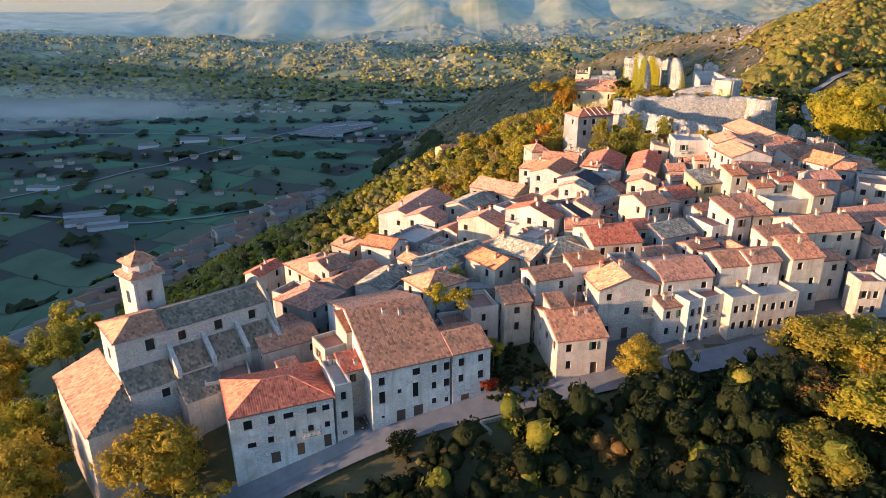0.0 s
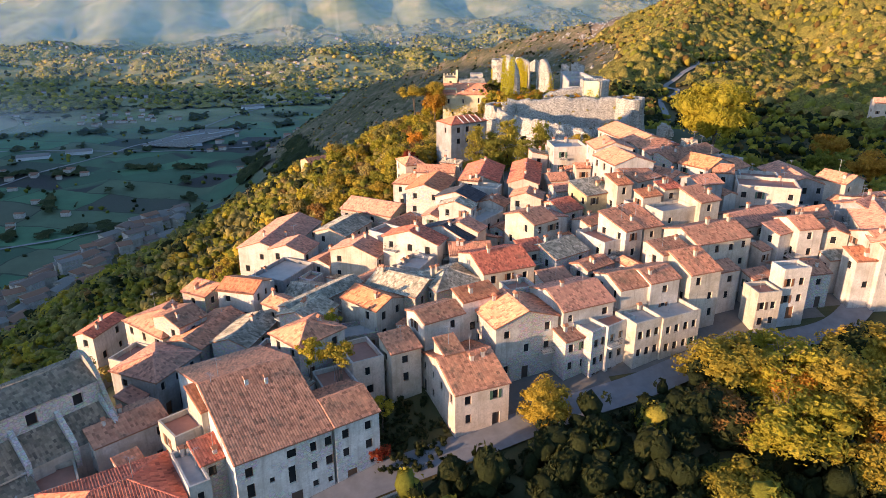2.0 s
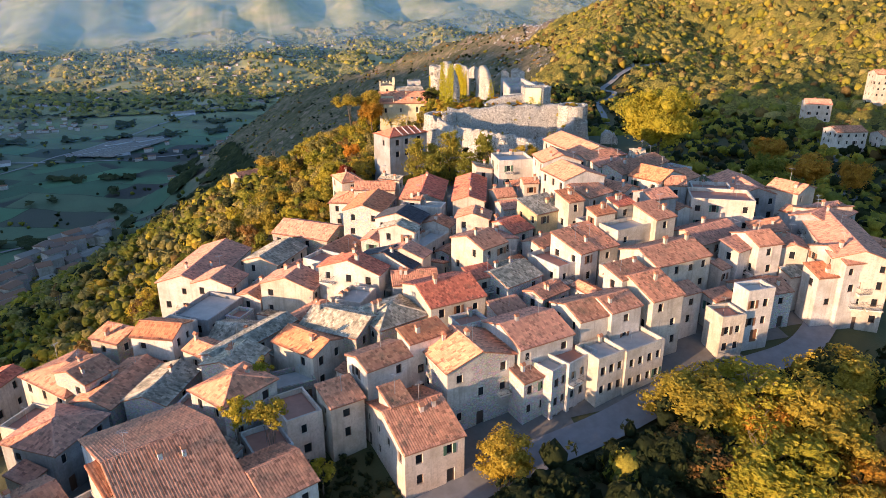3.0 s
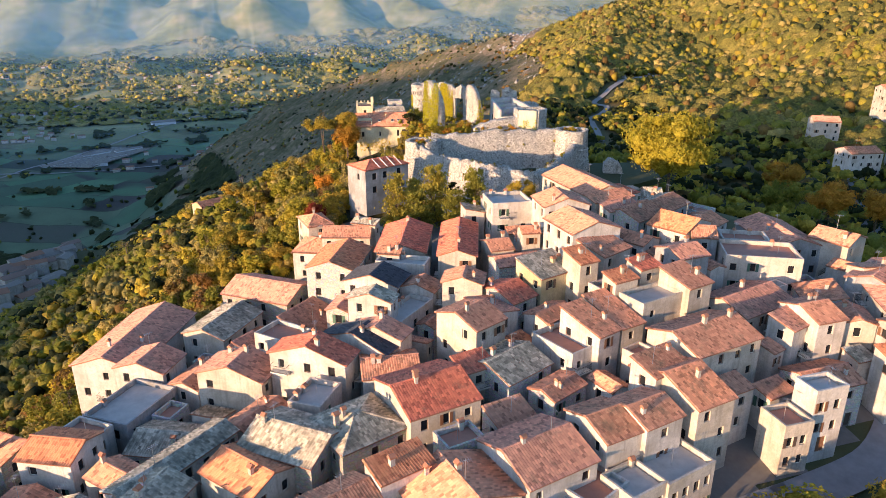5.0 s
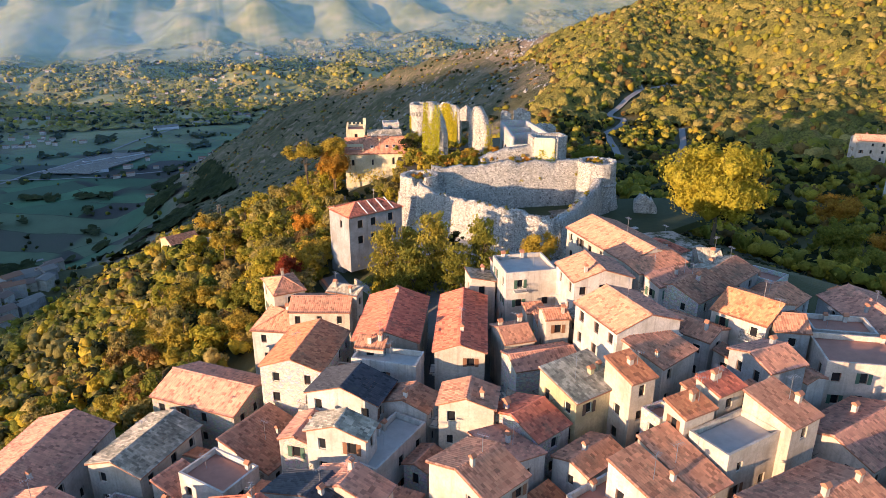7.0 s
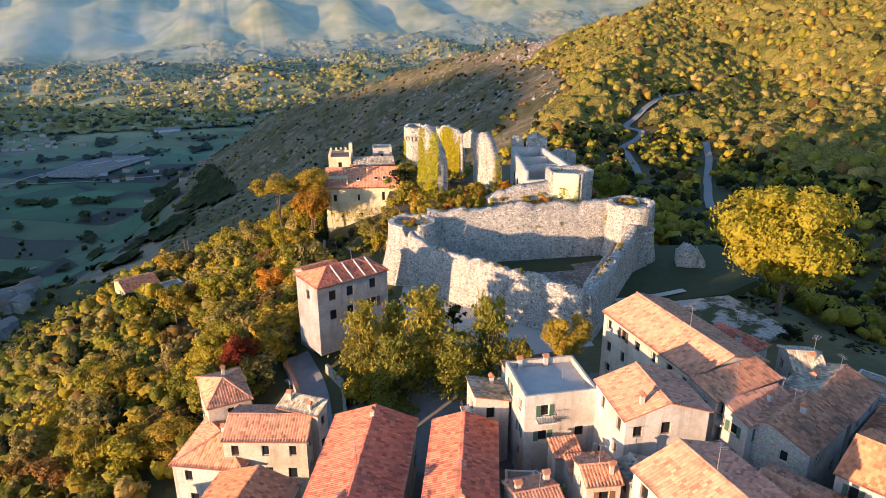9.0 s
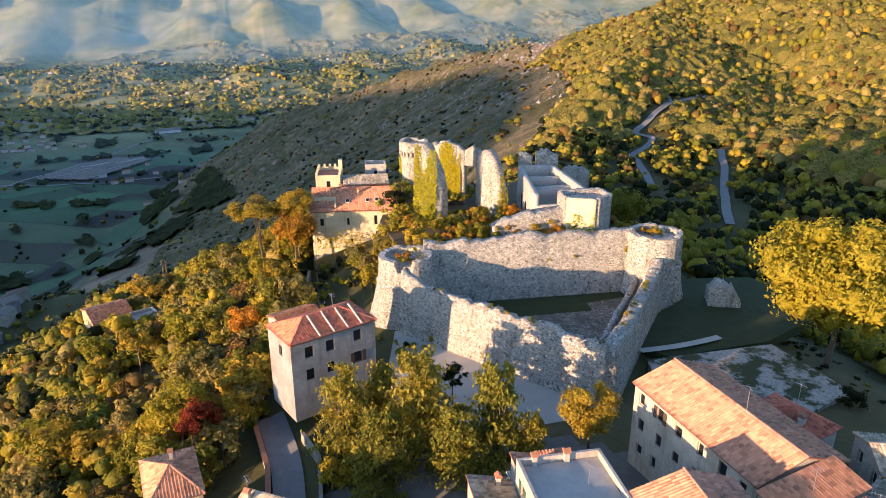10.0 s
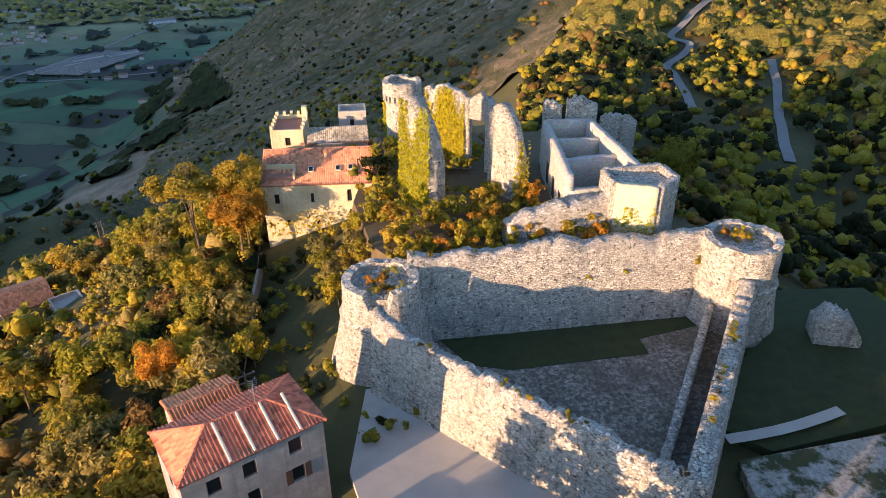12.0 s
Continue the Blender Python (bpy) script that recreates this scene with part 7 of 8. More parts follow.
def canopy(name, x0, x1, y0, y1, step, layers, keep, mat, label, seed):
    """A closed cover of bushes over a hillside: rounded heads of uneven size that grow into one another."""
    xs, ys = np.arange(x0, x1 + step, step), np.arange(y0, y1 + step, step)
    X, Y = np.meshgrid(xs, ys)
    rs = np.random.RandomState(seed)
    X, Y = X + rs.uniform(-0.3, 0.3, X.shape) * step, Y + rs.uniform(-0.3, 0.3, X.shape) * step
    top = np.full(X.shape, -1.5)
    for cell, high, gaps in layers:
        nx_, ny_ = int((x1 - x0) / cell) + 4, int((y1 - y0) / cell) + 4
        px_, py_ = rs.uniform(0, 1, (ny_, nx_)), rs.uniform(0, 1, (ny_, nx_))
        rad, hgt = cell * rs.uniform(0.50, 0.95, (ny_, nx_)), high * rs.uniform(0.45, 1.25, (ny_, nx_)) * (rs.rand(ny_, nx_) > gaps)
        ci, cj = ((X - x0) / cell).astype(int) + 1, ((Y - y0) / cell).astype(int) + 1
        for di in (-1, 0, 1):
            for dj in (-1, 0, 1):
                i, j = np.clip(ci + di, 0, nx_ - 1), np.clip(cj + dj, 0, ny_ - 1)
                cx, cy = x0 + (i - 1 + px_[j, i]) * cell, y0 + (j - 1 + py_[j, i]) * cell
                d2 = ((X - cx) ** 2 + (Y - cy) ** 2) / rad[j, i] ** 2
                top = np.maximum(top, np.where(d2 < 1, hgt[j, i] * np.sqrt(np.clip(1 - d2, 0, 1)) - 0.5, -1.5))
    Z = lay(X, Y) + top + rs.uniform(-0.2, 0.2, X.shape) * layers[0][1] * (top > -0.5)
    ok = keep(X.ravel(), Y.ravel()).reshape(X.shape)
    n1, n0 = X.shape
    num = np.arange(n1 * n0).reshape(n1, n0)
    f = np.stack([num[:-1, :-1], num[:-1, 1:], num[1:, 1:], num[1:, :-1]], -1).reshape(-1, 4)
    f = f[ok.ravel()[f].all(1) & (top.ravel()[f].max(1) > -1.4)]
    used_, back = np.unique(f, return_inverse=True)
    ob = part(name, np.stack([X, Y, Z], -1).reshape(-1, 3)[used_], back.reshape(-1, 4), mat)
    return tagged(ob, label, "woodland", kind="stuff")


MACCHIA = canopy_material("macchia", [(0.0, (0.12, 0.130, 0.034)), (0.3, (0.235, 0.215, 0.052)), (0.55, (0.35, 0.295, 0.066)), (0.78, (0.45, 0.35, 0.082)), (1.0, (0.37, 0.25, 0.085))], 6.5, (0.060, 0.055, 0.020))
slope_east = lambda x, y: clear(x, y) & (x > np.interp(y, [60, 100, 170, 230, 300, 420, 560, 800], [90, 106, 125, 118, 112, 160, 255, 330])) & (lay(x, y) > 0) & ((x > 236) | (y > 416))
canopy("woodland_mountain", 112, 640, 60, 840, 1.6, ((7.5, 5.2, 0.12), (4.0, 3.0, 0.2)), slope_east, MACCHIA, "bushy autumn woodland on the mountain", 61)
heads = lambda x, y, rs: slope_east(x, y)
for k, (kind, n) in enumerate((("green", 5600), ("olive", 2800), ("brown", 2200), ("gold", 1200), ("dark", 1400))):
    woodland("woodland_heads", scatter(n, 112, 640, 60, 830, heads, 60 + k, (1.5, 3.6), (1.3, 2.4)), kind, 0.22, 8, "single bushes standing out of the mountain woodland", 70 + k, 1)
SCRUB = canopy_material("spur_scrub", [(0.0, (0.09, 0.095, 0.045)), (0.35, (0.15, 0.145, 0.075)), (0.6, (0.22, 0.19, 0.11)), (0.8, (0.32, 0.25, 0.16)), (1.0, (0.38, 0.30, 0.21))], 6.0, (0.07, 0.062, 0.035))
canopy("woodland_spur", -60, 560, 420, 1460, 3.6, ((9.0, 2.6, 0.45), (5.0, 1.6, 0.5)), lambda x, y: (lay(x, y) > -215) & (x < np.interp(y, [420, 560, 800, 1500], [160, 255, 330, 560])), SCRUB, "low scrub on the long mountain spur", 81)
valley = lambda x, y, rs: (ground(x, y) < -150) & (rough(x, y, 260, 33) + 0.25 * np.clip((y - 1500) / 800, 0, 1) + rs.uniform(-0.35, 0.35, len(x)) > 0.36)
for k, (kind, n) in enumerate((("dark", 3000), ("green", 2400))):
    woodland("woodland_valley", scatter(n, -1900, 900, 500, 2500, valley, 100 + k, (2.5, 6)), kind, 0.3, 3, "hedges and copses in the valley", 110 + k, 1)
knots = lambda x, y, rs: (lay(x, y) > -215) & (x < np.interp(y, [420, 560, 800, 1500], [160, 255, 330, 560])) & (rough(x, y, 60, 44) + rs.uniform(-0.5, 0.5, len(x)) > 0.0)
for k, (kind, n) in enumerate((("dark", 4200), ("green", 1800), ("brown", 2600))):
    woodland("scrub_spur", scatter(n, -60, 560, 420, 1460, knots, 84 + k, (1.2, 2.8), (1.0, 1.6)), kind, 0.3, 4, "scattered bushes on the spur", 94 + k, 1)
FAR_WOOD = canopy_material("far_woods", [(0.0, (0.11, 0.13, 0.042)), (0.35, (0.24, 0.23, 0.066)), (0.6, (0.40, 0.345, 0.095)), (0.8, (0.53, 0.42, 0.125)), (1.0, (0.56, 0.42, 0.16))], 17.0, (0.055, 0.065, 0.030))
grove = lambda x, y: rough(x, y, 330, 35) + rough(x, y, 120, 36) * 0.7 > -0.22
canopy("woodland_hills", -2300, 1900, 2080, 3500, 7.5, ((24, 11, 0.25), (14, 7, 0.4)), grove, FAR_WOOD, "round trees and copses on the far hills", 221)
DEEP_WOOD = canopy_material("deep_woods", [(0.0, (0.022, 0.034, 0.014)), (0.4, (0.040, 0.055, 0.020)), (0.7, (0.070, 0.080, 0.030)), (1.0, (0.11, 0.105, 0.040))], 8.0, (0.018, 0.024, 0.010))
foot = lambda x, y: (lay(x, y) < -165) & (x > np.interp(y, [560, 900, 1250, 1500, 1800], [-130, -110, -40, 30, 60]) + 60 * rough(x, y, 150, 38)) & (rough(x, y, 170, 39) > -0.55)
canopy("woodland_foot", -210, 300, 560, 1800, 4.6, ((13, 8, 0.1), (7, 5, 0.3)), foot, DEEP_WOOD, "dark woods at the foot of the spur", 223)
round_trees = lambda x, y, rs: grove(x, y) | (rs.rand(len(x)) < 0.25)
for k, (kind, n) in enumerate((("green", 5200), ("olive", 2400), ("dark", 2600), ("lime", 1400))):
    woodland("woodland_round", scatter(n, -2100, 1800, 2100, 3300, round_trees, 226 + k, (5, 11), (1.3, 1.9)), kind, 0.3, 3, "round single trees on the far hills", 236 + k, 1)
copse = lambda x, y: (rough(x, y, 240, 33) + rough(x, y, 80, 34) * 0.6 > 0.42) & (lay(x, y) < -190)
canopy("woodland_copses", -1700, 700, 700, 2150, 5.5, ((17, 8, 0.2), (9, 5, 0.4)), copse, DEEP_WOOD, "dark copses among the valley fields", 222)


# ---- poles, wires and the car ----
WOOD_POLE = plain("weathered_pole", (0.16, 0.12, 0.09), 0.85)
CABLE = plain("black_cable", (0.03, 0.03, 0.03), 0.6)
INSULATOR = plain("white_porcelain", (0.6, 0.6, 0.58), 0.3)


def utility_pole(x, y, h, yaw=0.0, twin=False):
    zb = g(x, y) - 0.4
    ob = empty("utility_pole", pose(x, y, zb, 0, 0, yaw), "weathered wooden utility pole with cross arms" + (" and two legs" if twin else ""), "pole", "utility poles")
    for k in ((-0.6, 0.6) if twin else (0.0,)):
        s = Shape()
        s.tube((k, 0, 0), (k * 0.8, 0, h), 0.15, 0.10, 8)
        s.put("pole", WOOD_POLE, ob)
    for d in (0.3, 1.1):
        s = Shape()
        s.box(-1.0, -0.06, h - d - 0.06, 1.0, 0.06, h - d + 0.06)
        arm = s.put("cross_arm", WOOD_POLE, ob)
        for k in (-0.85, 0.0, 0.85):
            i = Shape()
            i.tube((k, 0, h - d + 0.06), (k, 0, h - d + 0.24), 0.05, 0.03, 6)
            i.put("insulator", INSULATOR, arm)
    return Vector((x, y, zb + h - 0.1))


def wire(a, b, sag):
    s = Shape()
    n = 12
    p = [a.lerp(b, i / n) - Vector((0, 0, sag * 4 * (i / n) * (1 - i / n))) for i in range(n + 1)]
    for q, r in zip(p, p[1:]):
        s.tube(q, r, 0.022, 0.022, 4)
    return tagged(s.put("wire", CABLE), "thin black cable slung between poles", "cable", "cables")


tops = [utility_pole(13.2, 297.0, 8.5, 40, True), utility_pole(-22.0, 262.0, 8.0, 40), utility_pole(-52.0, 228.0, 8.0, 40), utility_pole(42.8, 209.5, 11.5, 20)]
for a, b, sg in ((0, 1, 0.8), (1, 2, 0.8), (0, 3, 1.6)):
    wire(tops[a], tops[b], sg)
wire(tops[3], Vector((47.5, 203.5, 63.0)), 0.4)
wire(tops[3], Vector((46.5, 248.2, 61.5)), 0.7)


def car(x, y, z, yaw):
    """A small dark hatchback."""
    paint, glass = plain("black_paint", (0.025, 0.027, 0.032), 0.25), GLASS
    tyre_m, rim_m = plain("rubber", (0.02, 0.02, 0.02), 0.8), METAL
    lamp, tail = plain("clear_lamp", (0.6, 0.6, 0.6), 0.2), plain("red_lamp", (0.35, 0.02, 0.02), 0.3)
    ob = empty("car", pose(x, y, z, 0, 0, yaw), "small dark parked hatchback beside the front road", "car")
    prof = [(-2.0, 0.35), (-2.05, 0.75), (-1.9, 0.98), (-0.95, 1.02), (0.95, 1.0), (1.85, 0.82), (2.02, 0.6), (1.98, 0.35)]
    s = Shape()
    n = len(prof)
    for yy, k in ((-0.84, 0.96), (-0.74, 1.0), (0.74, 1.0), (0.84, 0.96)):
        s.v += [(a * k, yy, b) for a, b in prof]
    for r in range(3):
        s.f += [(r * n + i, r * n + (i + 1) % n, (r + 1) * n + (i + 1) % n, (r + 1) * n + i) for i in range(n)]
    s.f += [tuple(range(n))[::-1], tuple(range(3 * n, 4 * n))]
    s.put("body", paint, ob)
    c = Shape()
    lo, hi = [(-1.85, 0.98), (0.95, 1.0)], [(-1.45, 1.45), (0.25, 1.46)]
    c.v = [(lo[0][0], -0.76, lo[0][1]), (lo[1][0], -0.76, lo[1][1]), (lo[1][0], 0.76, lo[1][1]), (lo[0][0], 0.76, lo[0][1]), (hi[0][0], -0.6, hi[0][1]), (hi[1][0], -0.6, hi[1][1]), (hi[1][0], 0.6, hi[1][1]), (hi[0][0], 0.6, hi[0][1])]
    c.f = [(0, 1, 5, 4), (1, 2, 6, 5), (2, 3, 7, 6), (3, 0, 4, 7)]
    c.put("window", glass, ob)
    r = Shape()
    r.box(-1.47, -0.62, 1.44, 0.27, 0.62, 1.49)
    r.put("car_roof", paint, ob)
    for wx in (-1.25, 1.25):
        for wy in (-0.78, 0.78):
            t = Shape()
            t.tube((wx, wy - 0.1, 0.31), (wx, wy + 0.1, 0.31), 0.31, 0.31, 16)
            w = t.put("wheel", tyre_m, ob)
            t = Shape()
            t.tube((wx, wy - 0.11, 0.31), (wx, wy + 0.11, 0.31), 0.19, 0.19, 10)
            t.put("rim", rim_m, w)
    for wy in (-0.6, 0.6):
        h = Shape()
        h.box(1.9, wy - 0.15, 0.62, 2.0, wy + 0.15, 0.76)
        h.put("headlight", lamp, ob)
        h = Shape()
        h.box(-2.06, wy - 0.12, 0.68, -1.98, wy + 0.12, 0.88)
        h.put("tail_light", tail, ob)


car(-12.4, 80.0, g(-12.4, 80.0) + 0.25, 24)


def low_wall(pts, h, mat, label, cap=None):
    """A thin garden wall that follows the ground, with an optional coping."""
    s, c = Shape(), Shape()
    for (ax, ay), (bx, by) in zip(pts, pts[1:]):
        a, b = Vector((ax, ay, 0)), Vector((bx, by, 0))
        m = max(1, int((b - a).length / 2.0))
        for i in range(m):
            p, q = a.lerp(b, i / m), a.lerp(b, (i + 1) / m)
            d = (q - p).normalized()
            n = Vector((-d.y, d.x, 0))
            for sh, w, z0, z1 in ((s, 0.2, -0.8, h),) + (((c, 0.3, h, h + 0.12),) if cap else ()):
                k = len(sh.v)
                for r in (p, q):
                    zg = g(r.x, r.y)
                    sh.v += [tuple(r + n * o + Vector((0, 0, zg + zz))) for o, zz in ((-w, z0), (w, z0), (w, z1), (-w, z1))]
                sh.f += [(k, k + 4, k + 5, k + 1)[::-1]] + [(k + 1, k + 5, k + 6, k + 2)[::-1], (k + 2, k + 6, k + 7, k + 3)[::-1], (k + 3, k + 7, k + 4, k)[::-1], (k, k + 1, k + 2, k + 3)[::-1], (k + 4, k + 5, k + 6, k + 7)]
    ob = s.put("garden_wall", mat)
    tagged(ob, label, "wall")
    if cap:
        c.put("coping", cap, ob)


low_wall([(6.5, 78.6), (5.0, 80.2), (8.0, 81.0), (12.0, 80.6)], 0.5, WALL["stone"], "low pale wall round a plot below the road")
low_wall([(38.4, 172), (39.2, 182), (40.0, 190), (38.6, 196)], 1.3, WALL["stone"], "rough stone wall along the lane beside the cedars")
low_wall([(31.4, 171), (33.8, 182), (34.2, 192), (33.0, 203), (35.0, 214)], 1.2, WALL["old"], "old plastered wall along the lane", ROOF_PLAIN)
low_wall([(50.2, 197.5), (51.2, 194.0), (53.5, 191.5)], 1.6, WALL["pink"], "garden wall with red coping at the forecourt", ROOF_PLAIN)
low_wall([(43.0, 226), (43.2, 236), (45.0, 246)], 2.2, WALL["stone"], "tall rubble wall below the yellow house")


# ---- rocks on the spur ----
ROCK = plain("grey_limestone", (0.30, 0.285, 0.26), 0.95, 0, 0.45, 0.25)


def rocks(n, x0, x1, y0, y1, size, seed, keep):
    rs = np.random.RandomState(seed)
    V, F, m = [], [], 0
    base = np.array([(1, 0, 0), (0.5, 0.87, 0), (-0.5, 0.87, 0), (-1, 0, 0), (-0.5, -0.87, 0), (0.5, -0.87, 0), (0.6, 0.2, 0.7), (-0.2, 0.6, 0.8), (-0.4, -0.5, 0.65), (0.1, 0, 1.1)])
    faces = [(0, 1, 6), (1, 7, 6), (1, 2, 7), (2, 3, 7), (3, 8, 7), (3, 4, 8), (4, 5, 8), (5, 6, 8), (5, 0, 6), (6, 7, 9), (7, 8, 9), (8, 6, 9)]
    x, y = rs.uniform(x0, x1, n), rs.uniform(y0, y1, n)
    ok = keep(x, y)
    x, y = x[ok], y[ok]
    z = lay(x, y)
    for i in range(len(x)):
        r = size * rs.uniform(0.4, 1.3)
        V.append((base + rs.uniform(-0.25, 0.25, base.shape)) * (r, r, r * rs.uniform(0.5, 1.1)) + (x[i], y[i], z[i] - r * 0.25))
        F += [tuple(m + j for j in f) for f in faces]
        m += len(base)
    return tagged(part("rocks", np.concatenate(V), F, ROCK), "grey limestone rocks breaking out of the mountain side", "rocks", kind="stuff")


rocks(2600, 200, 420, 600, 1010, 2.4, 1, lambda x, y: rough(x, y, 70, 41) + rough(x, y, 30, 42) * 0.5 > 0.12)
rocks(420, 225, 300, 470, 560, 2.2, 2, lambda x, y: rough(x, y, 40, 43) > 0.0)


# ---- far houses ----
def far_house(x, y, L, D, H, yaw, roof, wall, group, label):
    zb = min(g(x - L / 2, y), g(x + L / 2, y), g(x, y)) - 1.0
    ob = empty("house", pose(x, y, zb, 0, 0, yaw), label, "house", group)
    H = H + g(x, y) - zb
    b = Shape()
    b.box(-L / 2, -D / 2, 0, L / 2, D / 2, H)
    b.put("wall", wall, ob)
    r = Shape()
    e = 0.4
    k = D * 0.18
    r.v = [(-L / 2 - e, -D / 2 - e, H - 0.1), (L / 2 + e, -D / 2 - e, H - 0.1), (L / 2 + e, D / 2 + e, H - 0.1), (-L / 2 - e, D / 2 + e, H - 0.1), (-L / 2 - e, 0, H + k), (L / 2 + e, 0, H + k)]
    r.f = [(0, 1, 5, 4), (2, 3, 4, 5), (1, 2, 5), (3, 0, 4), (3, 2, 1, 0)]
    r.put("roof", roof, ob)
    return ob


FAR_ROOF = [plain("far_terracotta", (0.26, 0.13, 0.08), 0.9), plain("far_grey_roof", (0.21, 0.19, 0.165), 0.9), plain("far_brown_roof", (0.20, 0.13, 0.10), 0.9)]
FAR_WALL = [WALL["grey"], WALL["old"], WALL["cream"], WALL["white"]]
rs_ = random.Random(77)
done = 0
while done < 120:
    k = rs_.random()
    cx, cy = -185 + k * 75, 285 + k * 250
    x, y = cx + rs_.uniform(-28, 28), cy + rs_.uniform(-22, 22)
    if occupied(x, y, 3):
        continue
    done += 1
    L, D = rs_.uniform(7, 13), rs_.uniform(6, 9)
    FOOT.append((x - L / 2, y - D / 2, 1, 0, L, D, 0))
    far_house(x, y, L, D, rs_.uniform(5, 8.5), rs_.uniform(20, 70), rs_.choice(FAR_ROOF), rs_.choice(FAR_WALL[:3]), "lower village houses", "small weathered stone house of the lower village")
farm_walls, farm_roofs = Shape(), Shape()
hubs = [(rs_.uniform(-1700, 1300), rs_.uniform(2150, 3300)) for i in range(38)] + [(rs_.uniform(-900, 100), rs_.uniform(1100, 2100)) for i in range(9)]
for i in range(520):
    cx, cy = hubs[i % len(hubs)]
    x, y = rs_.gauss(cx, 75), rs_.gauss(cy, 60)
    if g(x, y) > 0:
        continue
    L, D, H, z = rs_.uniform(8, 16), rs_.uniform(7, 11), rs_.uniform(5, 7.5), g(x, y)
    farm_walls.box(x - L / 2, y - D / 2, z - 4, x + L / 2, y + D / 2, z + H)
    n = len(farm_roofs.v)
    farm_roofs.v += [(x - L / 2 - 0.4, y - D / 2 - 0.4, z + H), (x + L / 2 + 0.4, y - D / 2 - 0.4, z + H), (x + L / 2 + 0.4, y + D / 2 + 0.4, z + H), (x - L / 2 - 0.4, y + D / 2 + 0.4, z + H), (x - L / 2, y, z + H + D * 0.18), (x + L / 2, y, z + H + D * 0.18)]
    farm_roofs.f += [tuple(n + j for j in q) for q in ((0, 1, 5, 4), (2, 3, 4, 5), (1, 2, 5), (3, 0, 4), (3, 2, 1, 0))]
tagged(farm_walls.put("farmhouses", WALL["white"]), "far white farmhouses among the valley fields", "houses", kind="stuff")
tagged(farm_roofs.put("farmhouse_roofs", FAR_ROOF[0]), "terracotta roofs of the far farmhouses", "roofs", kind="stuff")
SHED = plain("pale_metal_sheet", (0.62, 0.63, 0.64), 0.6)
for x, y, L, D, yaw in ((-535, 1011, 75, 22, 20), (-500, 985, 55, 14, 20), (-560, 1040, 60, 14, 20), (-330, 1640, 62, 13, 34), (-300, 1676, 58, 12, 34), (-268, 1716, 58, 13, 34), (-222, 1690, 44, 16, 34), (-205, 1740, 60, 14, 34), (-250, 1620, 30, 12, 34), (-560, 1560, 60, 24, 10), (-480, 1590, 50, 22, 10), (-700, 1180, 50, 16, 0), (-640, 1500, 40, 18, 5), (-150, 2060, 60, 25, 15), (-60, 2110, 50, 22, 15), (-220, 2130, 45, 20, 15), (-110, 2180, 40, 20, 15)):
    far_house(x, y, L, D, 6, yaw, FAR_ROOF[1], SHED, "valley sheds", "long pale metal shed on the valley floor")
sheet("pavement_works", [(-365, 1630), (-265, 1590), (-160, 1740), (-255, 1790)], -250.5, GRAVEL, "pale concrete yard between the valley sheds")
for pts in ([(-900, 900), (-600, 1300), (-330, 1700), (-100, 2100), (300, 2500)], [(-700, 1050), (-450, 1000), (-250, 1100)], [(-1200, 1700), (-700, 1650), (-250, 1560), (0, 1600)]):
    ribbon("road_valley", pts, 6.0, PALE_ROAD, "thin pale road across the valley fields", "road", 1.5, 25.0)


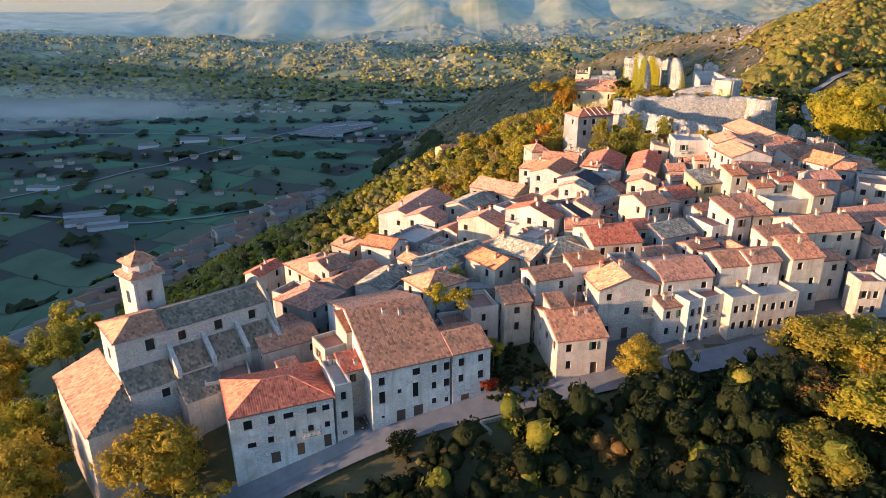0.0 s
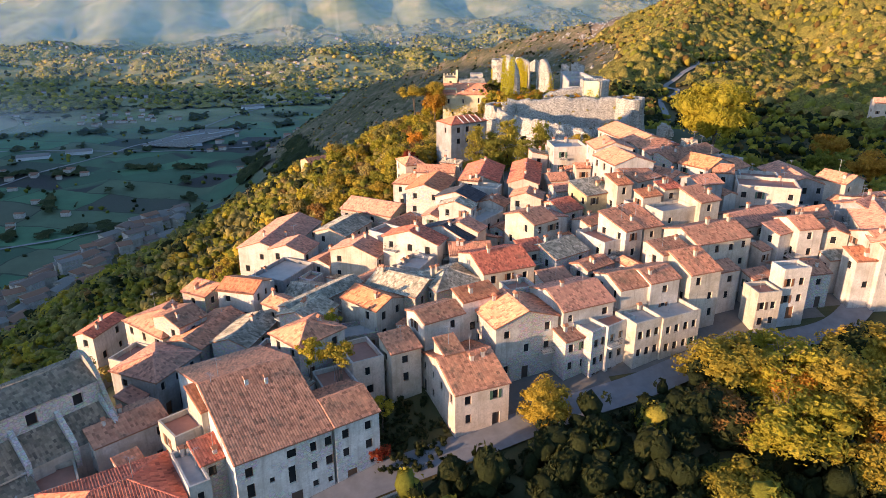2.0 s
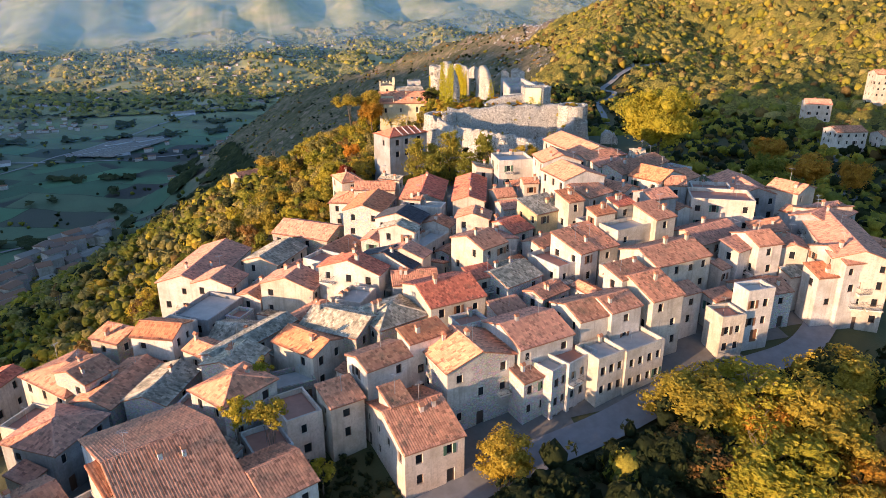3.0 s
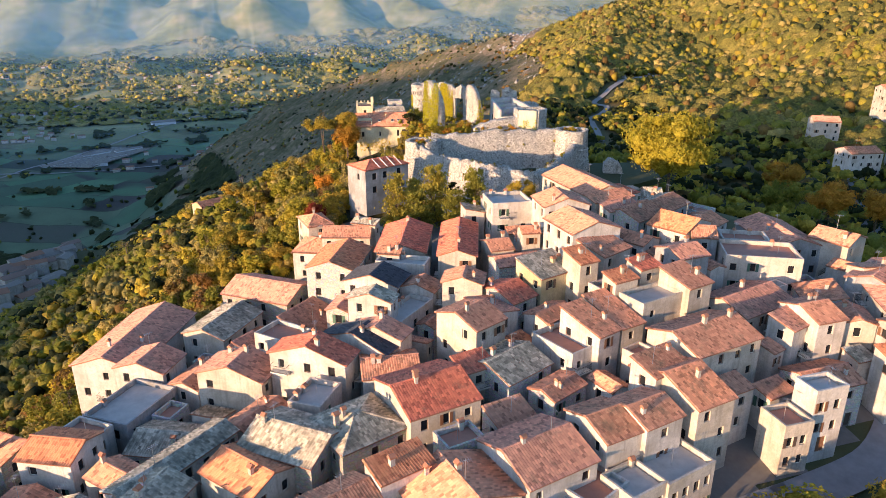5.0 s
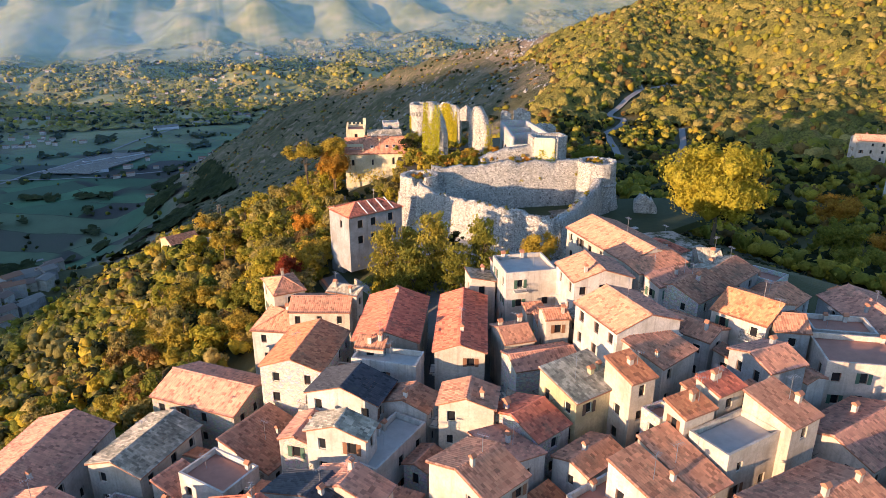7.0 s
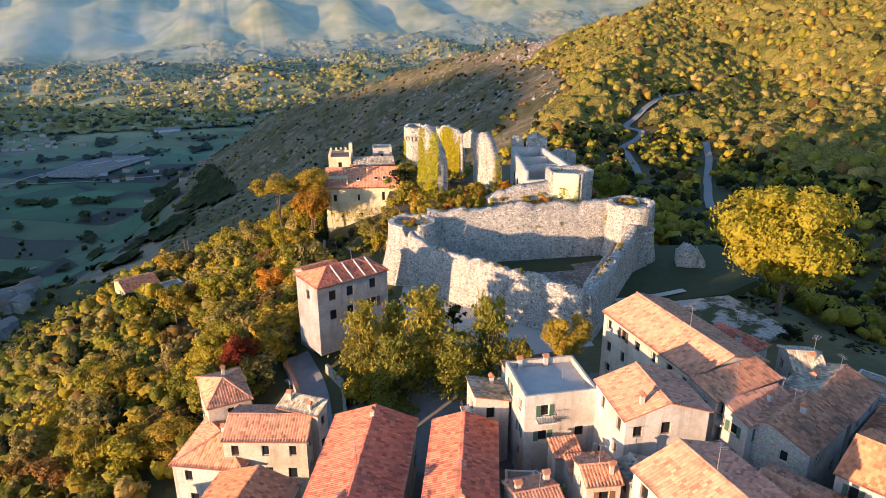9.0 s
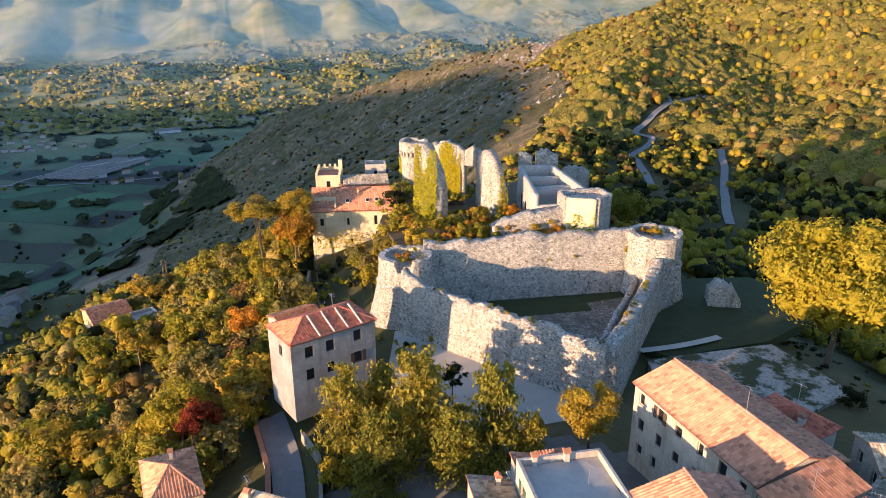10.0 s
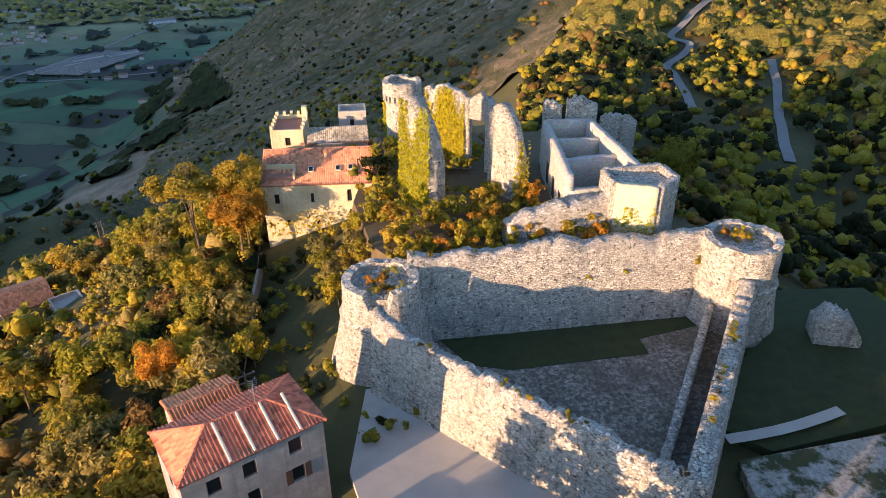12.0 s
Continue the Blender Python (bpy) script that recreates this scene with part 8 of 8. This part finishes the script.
# ---- tinted sheets that paint in distance haze, and the valley's mist bank ----
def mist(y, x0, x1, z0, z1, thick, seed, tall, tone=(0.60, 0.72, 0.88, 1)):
    """A standing translucent sheet that paints in haze or mist, thinning out upwards and in patches."""
    m, nt, b = material("mist_haze_veil")
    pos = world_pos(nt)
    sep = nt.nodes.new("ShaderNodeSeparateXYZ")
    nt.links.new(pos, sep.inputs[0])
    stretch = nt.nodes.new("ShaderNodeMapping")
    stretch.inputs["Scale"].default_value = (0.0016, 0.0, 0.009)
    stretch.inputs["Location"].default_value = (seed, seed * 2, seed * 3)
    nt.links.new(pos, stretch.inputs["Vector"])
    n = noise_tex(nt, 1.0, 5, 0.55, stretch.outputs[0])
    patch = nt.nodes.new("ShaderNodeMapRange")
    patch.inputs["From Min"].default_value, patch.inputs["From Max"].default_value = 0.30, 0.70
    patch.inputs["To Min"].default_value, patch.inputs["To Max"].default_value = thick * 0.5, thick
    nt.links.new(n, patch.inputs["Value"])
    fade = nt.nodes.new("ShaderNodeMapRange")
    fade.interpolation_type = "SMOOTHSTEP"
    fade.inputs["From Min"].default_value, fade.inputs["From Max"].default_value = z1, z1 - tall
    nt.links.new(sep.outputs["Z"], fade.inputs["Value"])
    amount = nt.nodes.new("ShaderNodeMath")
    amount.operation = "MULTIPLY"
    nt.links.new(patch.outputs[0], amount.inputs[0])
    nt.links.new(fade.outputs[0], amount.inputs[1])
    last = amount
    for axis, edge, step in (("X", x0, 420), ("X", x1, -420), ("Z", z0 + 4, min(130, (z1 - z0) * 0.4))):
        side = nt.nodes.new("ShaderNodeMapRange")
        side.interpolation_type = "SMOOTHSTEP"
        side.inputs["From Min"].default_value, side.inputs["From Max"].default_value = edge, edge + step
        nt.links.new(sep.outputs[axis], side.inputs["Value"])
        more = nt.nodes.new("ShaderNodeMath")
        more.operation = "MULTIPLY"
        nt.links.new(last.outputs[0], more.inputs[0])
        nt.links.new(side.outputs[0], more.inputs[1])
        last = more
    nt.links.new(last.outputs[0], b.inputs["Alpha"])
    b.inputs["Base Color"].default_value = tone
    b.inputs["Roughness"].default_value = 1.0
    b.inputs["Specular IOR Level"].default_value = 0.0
    s = Shape()
    s.quad((x0, y, z0), (x1, y, z0), (x1, y + (z1 - z0) * 0.8, z1), (x0, y + (z1 - z0) * 0.8, z1))
    return tagged(s.put("mist", m), "translucent sheet standing in for valley mist and distance haze", "mist", kind="stuff")


# bluish tone: distance haze put into the colour of the first five sheets
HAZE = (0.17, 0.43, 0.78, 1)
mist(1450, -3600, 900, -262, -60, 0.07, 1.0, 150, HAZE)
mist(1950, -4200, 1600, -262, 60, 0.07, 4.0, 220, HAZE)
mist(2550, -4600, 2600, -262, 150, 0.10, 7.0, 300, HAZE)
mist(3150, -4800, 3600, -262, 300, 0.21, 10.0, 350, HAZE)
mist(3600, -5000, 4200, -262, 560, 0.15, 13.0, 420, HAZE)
# paler sheets for the mist bank low in the valley
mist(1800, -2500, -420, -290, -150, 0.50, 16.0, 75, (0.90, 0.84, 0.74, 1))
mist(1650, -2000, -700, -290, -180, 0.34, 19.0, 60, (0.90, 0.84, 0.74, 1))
